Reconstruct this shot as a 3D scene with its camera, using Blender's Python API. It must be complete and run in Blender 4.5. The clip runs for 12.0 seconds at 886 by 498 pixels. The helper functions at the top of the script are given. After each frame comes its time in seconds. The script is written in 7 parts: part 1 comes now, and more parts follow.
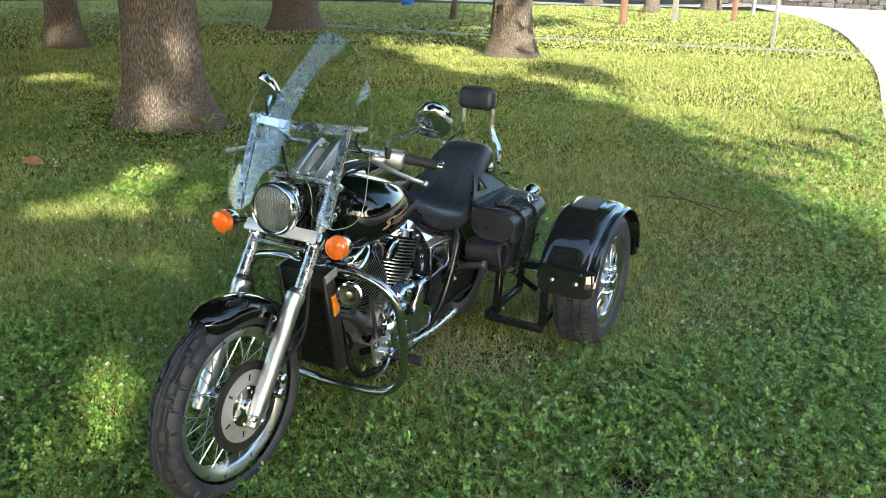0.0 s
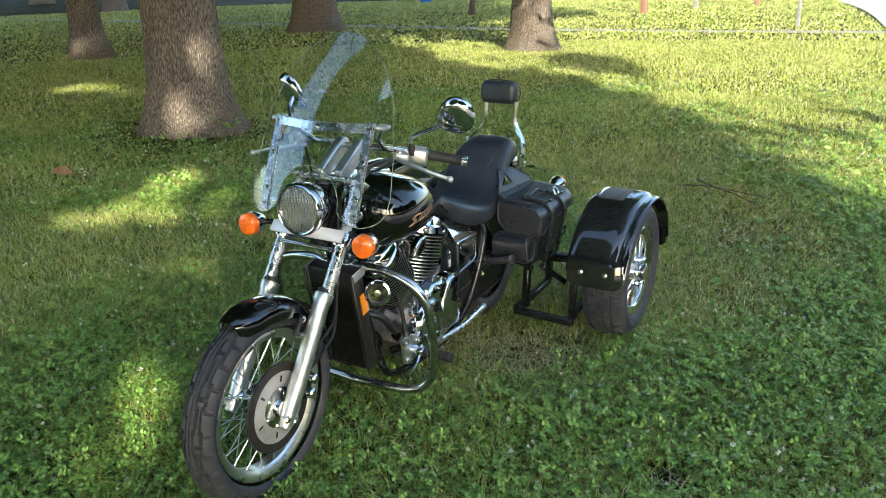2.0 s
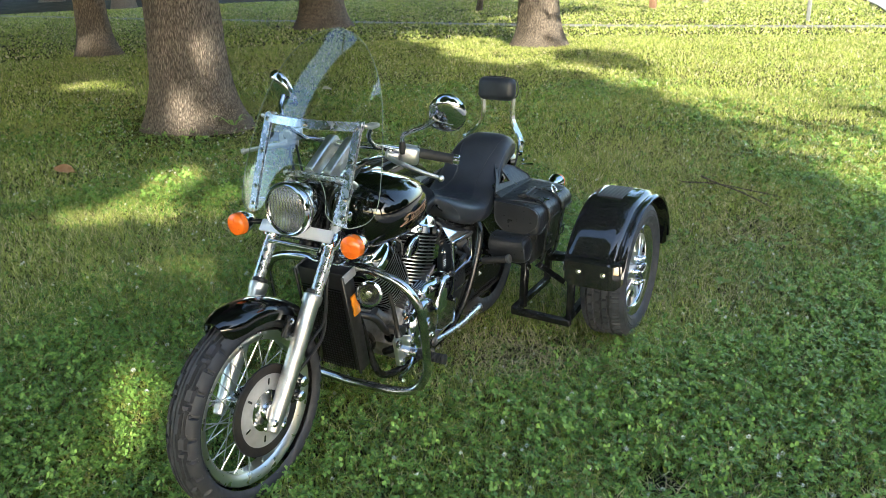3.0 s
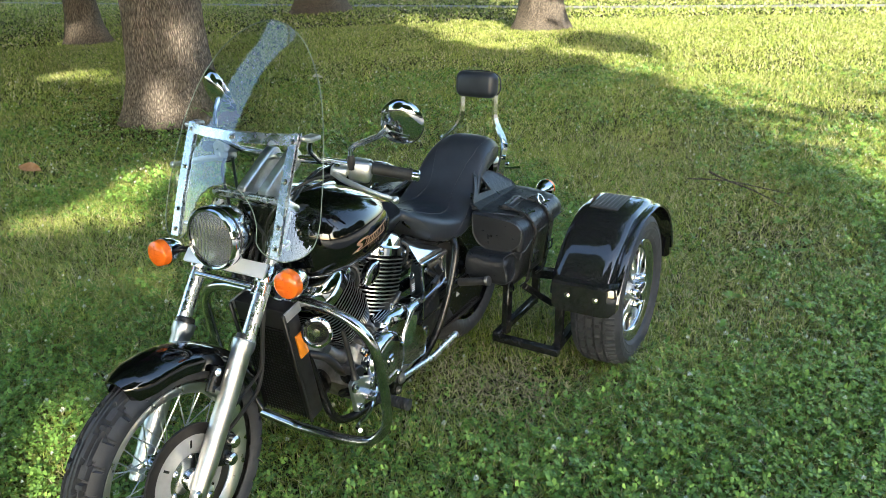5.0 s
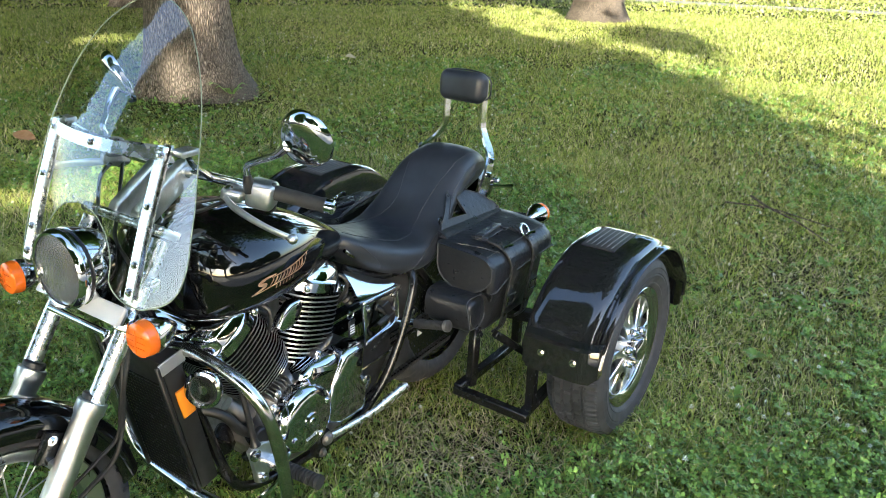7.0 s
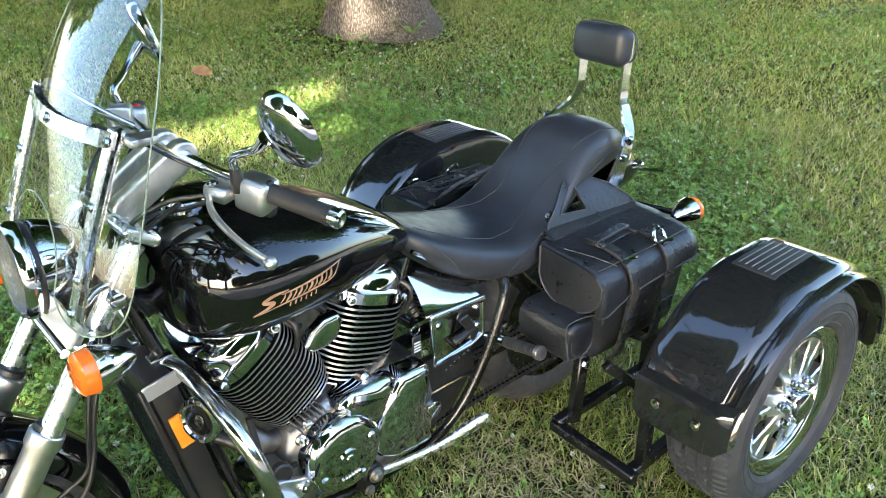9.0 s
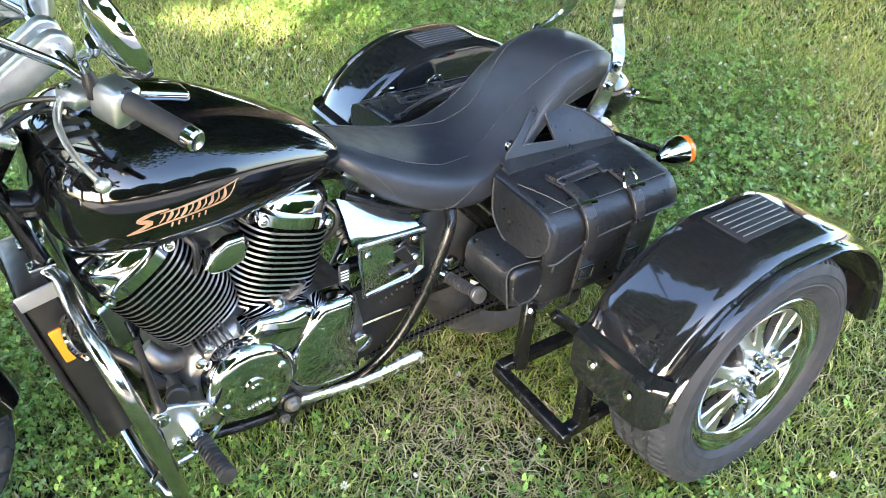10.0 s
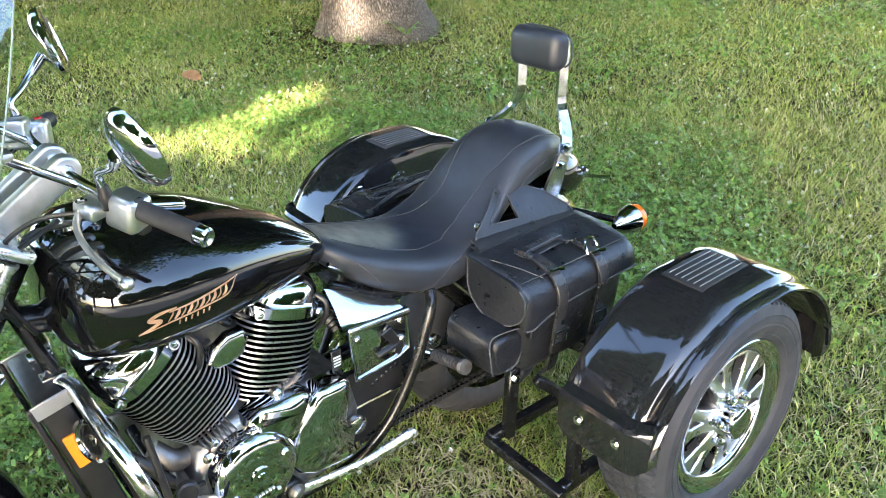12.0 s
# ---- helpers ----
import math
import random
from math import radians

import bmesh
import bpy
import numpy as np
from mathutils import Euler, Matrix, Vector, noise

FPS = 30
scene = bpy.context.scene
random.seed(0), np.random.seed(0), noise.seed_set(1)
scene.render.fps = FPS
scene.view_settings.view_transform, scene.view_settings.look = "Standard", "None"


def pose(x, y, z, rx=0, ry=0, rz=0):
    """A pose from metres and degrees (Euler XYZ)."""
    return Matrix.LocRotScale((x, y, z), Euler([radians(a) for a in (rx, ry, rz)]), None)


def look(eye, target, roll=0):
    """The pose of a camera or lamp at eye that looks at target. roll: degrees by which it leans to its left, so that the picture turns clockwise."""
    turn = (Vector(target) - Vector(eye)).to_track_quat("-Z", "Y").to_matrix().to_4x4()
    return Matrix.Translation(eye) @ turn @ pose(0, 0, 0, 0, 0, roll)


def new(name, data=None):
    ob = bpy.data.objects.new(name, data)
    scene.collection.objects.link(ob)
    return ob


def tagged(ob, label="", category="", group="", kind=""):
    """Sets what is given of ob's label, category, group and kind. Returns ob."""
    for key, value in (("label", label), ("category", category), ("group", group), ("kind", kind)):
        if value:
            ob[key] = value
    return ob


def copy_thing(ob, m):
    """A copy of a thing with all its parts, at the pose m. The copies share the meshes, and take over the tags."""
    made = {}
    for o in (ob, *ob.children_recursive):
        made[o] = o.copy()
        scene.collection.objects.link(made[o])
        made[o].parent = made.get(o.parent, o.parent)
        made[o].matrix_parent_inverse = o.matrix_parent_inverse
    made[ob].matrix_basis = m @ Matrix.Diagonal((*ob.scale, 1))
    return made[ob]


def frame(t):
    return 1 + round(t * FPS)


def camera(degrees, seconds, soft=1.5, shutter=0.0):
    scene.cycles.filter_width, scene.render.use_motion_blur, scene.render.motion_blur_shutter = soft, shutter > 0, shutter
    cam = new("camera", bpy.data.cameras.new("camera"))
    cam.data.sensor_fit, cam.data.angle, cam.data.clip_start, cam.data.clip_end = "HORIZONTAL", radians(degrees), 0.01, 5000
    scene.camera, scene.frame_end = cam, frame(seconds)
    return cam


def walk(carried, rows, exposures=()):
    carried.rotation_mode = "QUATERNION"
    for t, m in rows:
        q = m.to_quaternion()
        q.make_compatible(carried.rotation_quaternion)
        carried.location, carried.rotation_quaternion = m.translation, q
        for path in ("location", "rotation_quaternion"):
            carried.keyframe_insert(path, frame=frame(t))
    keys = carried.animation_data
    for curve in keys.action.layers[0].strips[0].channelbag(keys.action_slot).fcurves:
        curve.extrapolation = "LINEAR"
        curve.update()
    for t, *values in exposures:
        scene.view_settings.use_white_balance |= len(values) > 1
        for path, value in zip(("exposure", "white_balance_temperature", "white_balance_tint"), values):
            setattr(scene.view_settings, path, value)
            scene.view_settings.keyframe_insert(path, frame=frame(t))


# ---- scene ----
cam = camera(56.5, 12.0, soft=0.75)
PATH = [
    (0, (1.6493, -1.6870, 1.6370), (0.7591, -0.0255, 0.9751), 1),
    (0.5, (1.6436, -1.6757, 1.6352), (0.7478, -0.0189, 0.9647), 0.4),
    (1, (1.6370, -1.6663, 1.6304), (0.7261, -0.0179, 0.9609), -0.5),
    (1.5, (1.6361, -1.6776, 1.6286), (0.7054, -0.0387, 0.9600), -1.2),
    (2, (1.6427, -1.6767, 1.6295), (0.6969, -0.0481, 0.9600), -1.5),
    (2.5, (1.6531, -1.6559, 1.6352), (0.7016, -0.0311, 0.9647), -1.6),
    (3, (1.6691, -1.6022, 1.6229), (0.7035, 0.0113, 0.9458), -1.8),
    (3.2, (1.6861, -1.5767, 1.6125), (0.7044, 0.0292, 0.9355), -1.8),
    (4.8, (1.5475, -1.2174, 1.6182), (0.5554, 0.3593, 0.8902), -2.2),
    (5, (1.5663, -1.1523, 1.6040), (0.5894, 0.4385, 0.8892), -2.4),
    (5.5, (1.6587, -0.9505, 1.5918), (0.6375, 0.6101, 0.8694), -2),
    (6, (1.6474, -0.7799, 1.5776), (0.5592, 0.7299, 0.8449), -0.9),
    (6.5, (1.5465, -0.6356, 1.5824), (0.4838, 0.8949, 0.8572), 0.8),
    (7, (1.5267, -0.5479, 1.5654), (0.4564, 0.9656, 0.8157), 0.7),
    (7.5, (1.5720, -0.3678, 1.5522), (0.3225, 0.9609, 0.7327), -2.1),
    (7.7, (1.5965, -0.2848, 1.5484), (0.2669, 0.9685, 0.7355), -2.7),
    (9.3, (1.3881, 0.1320, 1.5126), (-0.0396, 1.1637, 0.5677), -0.2),
    (9.5, (1.3966, 0.2046, 1.5069), (-0.0943, 1.0807, 0.5017), -0.1),
    (10, (1.4258, 0.3847, 1.4994), (0.0387, 1.3117, 0.3970), 1.7),
    (10.5, (1.4400, 0.4319, 1.5069), (0.0566, 1.3749, 0.4149), 1.5),
    (11, (1.4796, 0.4432, 1.5277), (0.0679, 1.4032, 0.4875), 0.5),
    (11.5, (1.4975, 0.3951, 1.5229), (0.0292, 1.3400, 0.5488), -1.9),
    (12, (1.5116, 0.2631, 1.5201), (0.0839, 1.3457, 0.6337), -2.2),
]
walk(cam, [(t, look(eye, target, roll)) for t, eye, target, roll in PATH],
     [(0, 2.16, 6150, 4), (5, 2.33, 6150, 4), (7.7, 2.65, 6150, 6), (9.3, 3.2, 6150, 9), (10.2, 3.65, 6150, 12), (11, 3.75, 6150, 12), (12, 3.4, 6150, 11)])

# ---- light ----
SUN_DIR = Vector((0.64, -0.64, 0.425)).normalized()   # towards the sun
world = bpy.data.worlds.new("sky")
scene.world = world
world.use_nodes = True
_n = world.node_tree.nodes
_sky = _n.new("ShaderNodeTexSky")
_sky.sky_type = "NISHITA"
_sky.sun_disc = False
_sky.sun_elevation = math.asin(SUN_DIR.z)
_sky.sun_rotation = math.atan2(SUN_DIR.x, SUN_DIR.y)
_sky.air_density, _sky.dust_density, _sky.ozone_density = 1.0, 1.6, 1.0
world.node_tree.links.new(_sky.outputs[0], _n["Background"].inputs[0])
_n["Background"].inputs[1].default_value = 0.15
sun_lamp = new("sun", bpy.data.lights.new("sun", "SUN"))
sun_lamp.data.energy = 2.9
sun_lamp.data.angle = radians(0.6)
sun_lamp.data.color = (1.0, 0.9, 0.74)
sun_lamp.rotation_euler = SUN_DIR.to_track_quat("Z", "Y").to_euler()

import mathutils.bvhtree

# ---- materials ----
def material(name, base, rough=0.5, metal=0.0, second=None, scale=8.0, bump=0.0, bump_scale=60.0,
             rough_var=0.0, coat=0.0, random_value=0.0, stretch=None, detail=4.0):
    """Principled surface: two colours mixed by noise, fine relief, uneven gloss."""
    m = bpy.data.materials.new(name)
    m.use_nodes = True
    nt = m.node_tree
    n, l = nt.nodes, nt.links
    b = n["Principled BSDF"]
    b.inputs["Roughness"].default_value = rough
    b.inputs["Metallic"].default_value = metal
    b.inputs["Coat Weight"].default_value = coat
    b.inputs["Coat Roughness"].default_value = 0.05
    base = (*base, 1.0)
    b.inputs["Base Color"].default_value = base
    co = n.new("ShaderNodeTexCoord")
    vec = co.outputs["Object"]
    if stretch:
        mp = n.new("ShaderNodeMapping")
        mp.inputs["Scale"].default_value = stretch
        l.new(vec, mp.inputs["Vector"])
        vec = mp.outputs["Vector"]
    col = None
    if second:
        t = n.new("ShaderNodeTexNoise")
        t.inputs["Scale"].default_value = scale
        t.inputs["Detail"].default_value = detail
        l.new(vec, t.inputs["Vector"])
        r = n.new("ShaderNodeValToRGB")
        r.color_ramp.elements[0].position, r.color_ramp.elements[1].position = 0.36, 0.66
        r.color_ramp.elements[0].color, r.color_ramp.elements[1].color = base, (*second, 1.0)
        l.new(t.outputs["Fac"], r.inputs["Fac"])
        col = r.outputs["Color"]
    if random_value:
        oi = n.new("ShaderNodeObjectInfo")
        mr = n.new("ShaderNodeMapRange")
        mr.inputs["To Min"].default_value, mr.inputs["To Max"].default_value = 1 - random_value, 1 + random_value
        l.new(oi.outputs["Random"], mr.inputs["Value"])
        hs = n.new("ShaderNodeHueSaturation")
        hs.inputs["Color"].default_value = base
        if col:
            l.new(col, hs.inputs["Color"])
        l.new(mr.outputs["Result"], hs.inputs["Value"])
        col = hs.outputs["Color"]
    if col:
        l.new(col, b.inputs["Base Color"])
    if rough_var:
        t2 = n.new("ShaderNodeTexNoise")
        t2.inputs["Scale"].default_value = scale * 2.3
        t2.inputs["Detail"].default_value = 5.0
        l.new(vec, t2.inputs["Vector"])
        m2 = n.new("ShaderNodeMapRange")
        m2.inputs["From Min"].default_value, m2.inputs["From Max"].default_value = 0.3, 0.7
        m2.inputs["To Min"].default_value = max(0.02, rough - rough_var)
        m2.inputs["To Max"].default_value = rough + rough_var
        l.new(t2.outputs["Fac"], m2.inputs["Value"])
        l.new(m2.outputs["Result"], b.inputs["Roughness"])
    if bump:
        t3 = n.new("ShaderNodeTexNoise")
        t3.inputs["Scale"].default_value = bump_scale
        t3.inputs["Detail"].default_value = 3.0
        l.new(vec, t3.inputs["Vector"])
        bp = n.new("ShaderNodeBump")
        bp.inputs["Strength"].default_value = bump
        bp.inputs["Distance"].default_value = 0.3 / bump_scale
        l.new(t3.outputs["Fac"], bp.inputs["Height"])
        l.new(bp.outputs["Normal"], b.inputs["Normal"])
    return m


def leafy(name, dark, light, rough=0.5, through_light=0.35, patch=0.0, patch_color=(0.2, 0.16, 0.05), straw=None, gloss=0.3):
    """Leaves and blades: colour varied from island to island and by broad patches, with light passing through."""
    m = bpy.data.materials.new(name)
    m.use_nodes = True
    n, l = m.node_tree.nodes, m.node_tree.links
    b = n["Principled BSDF"]
    b.inputs["Roughness"].default_value = rough
    b.inputs["Specular IOR Level"].default_value = gloss
    g = n.new("ShaderNodeNewGeometry")
    r = n.new("ShaderNodeValToRGB")
    r.color_ramp.elements[0].color, r.color_ramp.elements[1].color = (*dark, 1), (*light, 1)
    r.color_ramp.elements[0].position = 0.05
    l.new(g.outputs["Random Per Island"], r.inputs["Fac"])
    if straw:
        r.color_ramp.elements[1].position = 0.82
        dry = r.color_ramp.elements.new(0.88)
        dry.color = (*straw, 1)
    col = r.outputs["Color"]
    if patch:
        co = n.new("ShaderNodeTexCoord")
        t = n.new("ShaderNodeTexNoise")
        t.inputs["Scale"].default_value, t.inputs["Detail"].default_value = 1.3, 5.0
        l.new(co.outputs["Object"], t.inputs["Vector"])
        mr = n.new("ShaderNodeMapRange")
        mr.inputs["From Min"].default_value, mr.inputs["From Max"].default_value = 0.48, 0.72
        mr.inputs["To Max"].default_value = patch
        l.new(t.outputs["Fac"], mr.inputs["Value"])
        mx = n.new("ShaderNodeMix")
        mx.data_type = "RGBA"
        mx.inputs["B"].default_value = (*patch_color, 1)
        l.new(mr.outputs["Result"], mx.inputs["Factor"])
        l.new(col, mx.inputs["A"])
        col = mx.outputs["Result"]
    l.new(col, b.inputs["Base Color"])
    tr = n.new("ShaderNodeBsdfTranslucent")
    l.new(col, tr.inputs["Color"])
    ms = n.new("ShaderNodeMixShader")
    ms.inputs[0].default_value = through_light
    l.new(b.outputs[0], ms.inputs[1])
    l.new(tr.outputs[0], ms.inputs[2])
    l.new(ms.outputs[0], n["Material Output"].inputs["Surface"])
    return m


def clear_sheet(name, tint=(0.96, 0.98, 0.97), gloss=0.02, ior=1.9, milky=0.0):
    """A thin clear sheet: lets light straight through and mirrors by the angle."""
    m = bpy.data.materials.new(name)
    m.use_nodes = True
    n, l = m.node_tree.nodes, m.node_tree.links
    tr = n.new("ShaderNodeBsdfTransparent")
    tr.inputs[0].default_value = (*tint, 1)
    gl = n.new("ShaderNodeBsdfGlossy")
    gl.inputs["Roughness"].default_value = gloss
    fr = n.new("ShaderNodeFresnel")
    fr.inputs["IOR"].default_value = ior    # both faces of the sheet together
    ms = n.new("ShaderNodeMixShader")
    l.new(fr.outputs[0], ms.inputs[0])
    l.new(tr.outputs[0], ms.inputs[1])
    l.new(gl.outputs[0], ms.inputs[2])
    if milky:
        df = n.new("ShaderNodeBsdfTranslucent")
        dd = n.new("ShaderNodeBsdfDiffuse")
        ma, mb = n.new("ShaderNodeMixShader"), n.new("ShaderNodeMixShader")
        l.new(df.outputs[0], ma.inputs[1])
        l.new(dd.outputs[0], ma.inputs[2])
        mb.inputs[0].default_value = milky
        l.new(ms.outputs[0], mb.inputs[1])
        l.new(ma.outputs[0], mb.inputs[2])
        ms = mb
    l.new(ms.outputs[0], n["Material Output"].inputs["Surface"])
    return m


BLACK_PAINT = material("black_paint", (0.0035, 0.0035, 0.004), 0.035, coat=0.6, bump=0.008, bump_scale=14, rough_var=0.015, scale=9)
FENDER_PAINT = material("dusty_black_gelcoat", (0.013, 0.013, 0.014), 0.06, coat=0.8, rough_var=0.03, scale=5, bump=0.03, bump_scale=9)
BLACK_STEEL = material("black_powder_coat", (0.006, 0.006, 0.007), 0.24, second=(0.010, 0.010, 0.010), scale=30, bump=0.03, bump_scale=240, rough_var=0.05)
BLACK_PLASTIC = material("black_plastic", (0.009, 0.009, 0.010), 0.42, second=(0.016, 0.0155, 0.015), scale=22, bump=0.1, bump_scale=400, rough_var=0.1)
CHROME = material("chrome", (0.62, 0.63, 0.65), 0.06, 1.0, rough_var=0.035, scale=14, bump=0.01, bump_scale=30)
WHEEL_CHROME = material("polished_spoke", (0.70, 0.70, 0.70), 0.30, 1.0, rough_var=0.05, scale=14, bump=0.02, bump_scale=40)
DULL_CHROME = material("weathered_chrome", (0.62, 0.62, 0.61), 0.17, 1.0, second=(0.46, 0.45, 0.43), scale=30, rough_var=0.09, bump=0.04, bump_scale=90)
ALLOY = material("brushed_alloy", (0.70, 0.70, 0.69), 0.36, 1.0, second=(0.58, 0.58, 0.57), scale=40, rough_var=0.08, bump=0.05, bump_scale=300)
BRIGHT_ALLOY = material("bright_polished_alloy", (0.86, 0.86, 0.87), 0.26, 1.0, rough_var=0.08, scale=20, bump=0.03, bump_scale=200)
ROUGH_ALLOY = material("dull_cast_alloy", (0.36, 0.35, 0.34), 0.40, 0.9, second=(0.20, 0.185, 0.17), scale=26, rough_var=0.12, bump=0.15, bump_scale=180)
FIN_EDGE = material("polished_fin_edge", (0.50, 0.50, 0.50), 0.36, 1.0, rough_var=0.1, scale=60)
TYRE = material("front_tyre_rubber", (0.028, 0.029, 0.035), 0.62, second=(0.038, 0.038, 0.041), scale=18, bump=0.12, bump_scale=160, rough_var=0.1)
CAR_TYRE = material("worn_grey_rubber", (0.024, 0.026, 0.032), 0.6, second=(0.036, 0.038, 0.045), scale=10, bump=0.1, bump_scale=140, rough_var=0.1)
LEATHER = material("black_vinyl", (0.018, 0.021, 0.027), 0.40, second=(0.028, 0.032, 0.040), scale=12, bump=0.10, bump_scale=420, rough_var=0.07)
BAG_LEATHER = material("black_bag_leather", (0.010, 0.011, 0.0135), 0.36, second=(0.018, 0.019, 0.022), scale=13, bump=0.4, bump_scale=70, rough_var=0.1, detail=8)
STRAP_LEATHER = material("strap_leather", (0.020, 0.020, 0.021), 0.30, second=(0.032, 0.031, 0.031), scale=14, bump=0.12, bump_scale=300, rough_var=0.08)
PAD_RUBBER = material("step_pad_rubber", (0.022, 0.022, 0.023), 0.42, second=(0.034, 0.033, 0.032), scale=20, bump=0.1, bump_scale=300)
RIB_EDGE = material("worn_rib_edge", (0.16, 0.16, 0.16), 0.4)
THREAD = material("grey_thread", (0.052, 0.052, 0.054), 0.6)
GRIP_RUBBER = material("grip_rubber", (0.018, 0.018, 0.019), 0.62, second=(0.03, 0.03, 0.03), scale=40, bump=0.1, bump_scale=500)
AMBER = material("amber_lens", (0.85, 0.16, 0.012), 0.16, coat=0.5, bump=0.3, bump_scale=120)
AMBER_FLAT = material("amber_reflector", (0.80, 0.26, 0.02), 0.25, coat=0.4, bump=0.3, bump_scale=300)
RED_LENS = material("red_lens", (0.45, 0.01, 0.01), 0.15, coat=0.6)
BRASS_DECAL = material("copper_decal", (0.46, 0.24, 0.13), 0.35, 0.4, second=(0.62, 0.40, 0.26), scale=40)
GOLD_LINE = material("gold_pinstripe", (0.42, 0.30, 0.10), 0.3, 0.5)
RUST_DISC = material("brake_disc_steel", (0.50, 0.50, 0.50), 0.42, 0.45, second=(0.42, 0.41, 0.40), scale=22, rough_var=0.1)
RUST_DARK = material("dark_band", (0.026, 0.024, 0.024), 0.5, 0.3, second=(0.04, 0.034, 0.031), scale=40)
GLASS = clear_sheet("clear_polycarbonate", (0.95, 0.97, 0.965), 0.010, ior=2.15)
GLASS_EDGE = material("pane_edge", (0.22, 0.26, 0.19), 0.2)
LENS = clear_sheet("headlight_glass", (0.93, 0.95, 0.95), 0.03, ior=1.7, milky=0.12)
REFLECTOR = material("lamp_reflector", (0.90, 0.91, 0.92), 0.16, 1.0, rough_var=0.05, scale=30)
MIRROR = material("mirror", (0.86, 0.87, 0.87), 0.012, 1.0)
CAST_DARK = material("dark_cast_alloy", (0.20, 0.195, 0.19), 0.42, 0.85, second=(0.12, 0.11, 0.10), scale=26, rough_var=0.1, bump=0.12, bump_scale=180)
SATIN = material("satin_aluminium", (0.80, 0.81, 0.82), 0.45, 0.55, rough_var=0.08, scale=20, bump=0.03, bump_scale=200)
WHITE_PRINT = material("white_print", (0.7, 0.7, 0.68), 0.5)
WIRE = material("black_cable", (0.012, 0.012, 0.012), 0.4)


def bark_material():
    """Grey-brown bark: long broken ridges with dark furrows between, and fine flakes on them."""
    m = bpy.data.materials.new("bark")
    m.use_nodes = True
    n, l = m.node_tree.nodes, m.node_tree.links
    b = n["Principled BSDF"]
    b.inputs["Roughness"].default_value = 0.9
    co = n.new("ShaderNodeTexCoord")
    warp = n.new("ShaderNodeTexNoise")
    warp.inputs["Scale"].default_value, warp.inputs["Detail"].default_value = 5.0, 3.0
    l.new(co.outputs["Object"], warp.inputs["Vector"])
    add = n.new("ShaderNodeMix")
    add.data_type = "RGBA"
    add.blend_type = "LINEAR_LIGHT"
    add.inputs["Factor"].default_value = 0.035
    l.new(co.outputs["Object"], add.inputs["A"])
    l.new(warp.outputs["Color"], add.inputs["B"])
    mp = n.new("ShaderNodeMapping")
    mp.inputs["Scale"].default_value = (64, 64, 9.0)
    l.new(add.outputs["Result"], mp.inputs["Vector"])
    vo = n.new("ShaderNodeTexVoronoi")
    vo.feature = "DISTANCE_TO_EDGE"
    vo.inputs["Scale"].default_value = 1.0
    l.new(mp.outputs["Vector"], vo.inputs["Vector"])
    mp2 = n.new("ShaderNodeMapping")
    mp2.inputs["Scale"].default_value = (60, 60, 22)
    l.new(co.outputs["Object"], mp2.inputs["Vector"])
    fine = n.new("ShaderNodeTexNoise")
    fine.inputs["Scale"].default_value, fine.inputs["Detail"].default_value = 1.0, 6.0
    l.new(mp2.outputs["Vector"], fine.inputs["Vector"])
    mul = n.new("ShaderNodeMath")
    mul.operation = "MULTIPLY_ADD"
    mul.inputs[1].default_value = 0.45
    l.new(fine.outputs["Fac"], mul.inputs[0])
    l.new(vo.outputs["Distance"], mul.inputs[2])
    r = n.new("ShaderNodeValToRGB")
    r.color_ramp.elements[0].position, r.color_ramp.elements[1].position = 0.18, 0.62
    r.color_ramp.elements[0].color, r.color_ramp.elements[1].color = (0.045, 0.034, 0.025, 1), (0.30, 0.245, 0.19, 1)
    mid = r.color_ramp.elements.new(0.36)
    mid.color = (0.16, 0.125, 0.095, 1)
    l.new(mul.outputs[0], r.inputs["Fac"])
    l.new(r.outputs["Color"], b.inputs["Base Color"])
    bp = n.new("ShaderNodeBump")
    bp.inputs["Strength"].default_value, bp.inputs["Distance"].default_value = 1.0, 0.03
    l.new(mul.outputs[0], bp.inputs["Height"])
    l.new(bp.outputs["Normal"], b.inputs["Normal"])
    return m


BARK = bark_material()
SOIL = material("lawn_soil", (0.012, 0.012, 0.006), 0.95, second=(0.036, 0.030, 0.017), scale=1.4, bump=0.6, bump_scale=30, detail=8)
SOIL.node_tree.nodes["Principled BSDF"].inputs["Specular IOR Level"].default_value = 0.05
CONCRETE = material("pale_concrete", (0.21, 0.20, 0.165), 0.9, second=(0.29, 0.275, 0.235), scale=2.0, bump=0.3, bump_scale=60)
ROAD = material("pale_dusty_road", (0.42, 0.385, 0.34), 0.9, second=(0.35, 0.32, 0.28), scale=1.2, bump=0.3, bump_scale=70)
GREY_STEEL = material("galvanised_steel", (0.42, 0.43, 0.44), 0.45, 0.6, second=(0.34, 0.34, 0.34), scale=9)
BROWN_WOOD = material("brown_timber", (0.20, 0.105, 0.06), 0.8, second=(0.28, 0.16, 0.10), scale=10, stretch=(1, 1, 0.2))
STONE = material("stone", (0.15, 0.14, 0.13), 0.9, second=(0.08, 0.075, 0.07), scale=6, bump=0.5, bump_scale=40, random_value=0.35)
BLADE = leafy("grass_blade", (0.076, 0.112, 0.018), (0.49, 0.57, 0.115), 0.46, 0.18, 0.45, (0.48, 0.45, 0.15), straw=(0.70, 0.61, 0.35), gloss=0.32)
STRAW = leafy("dead_grass", (0.28, 0.21, 0.11), (0.70, 0.58, 0.36), 0.7, 0.2)
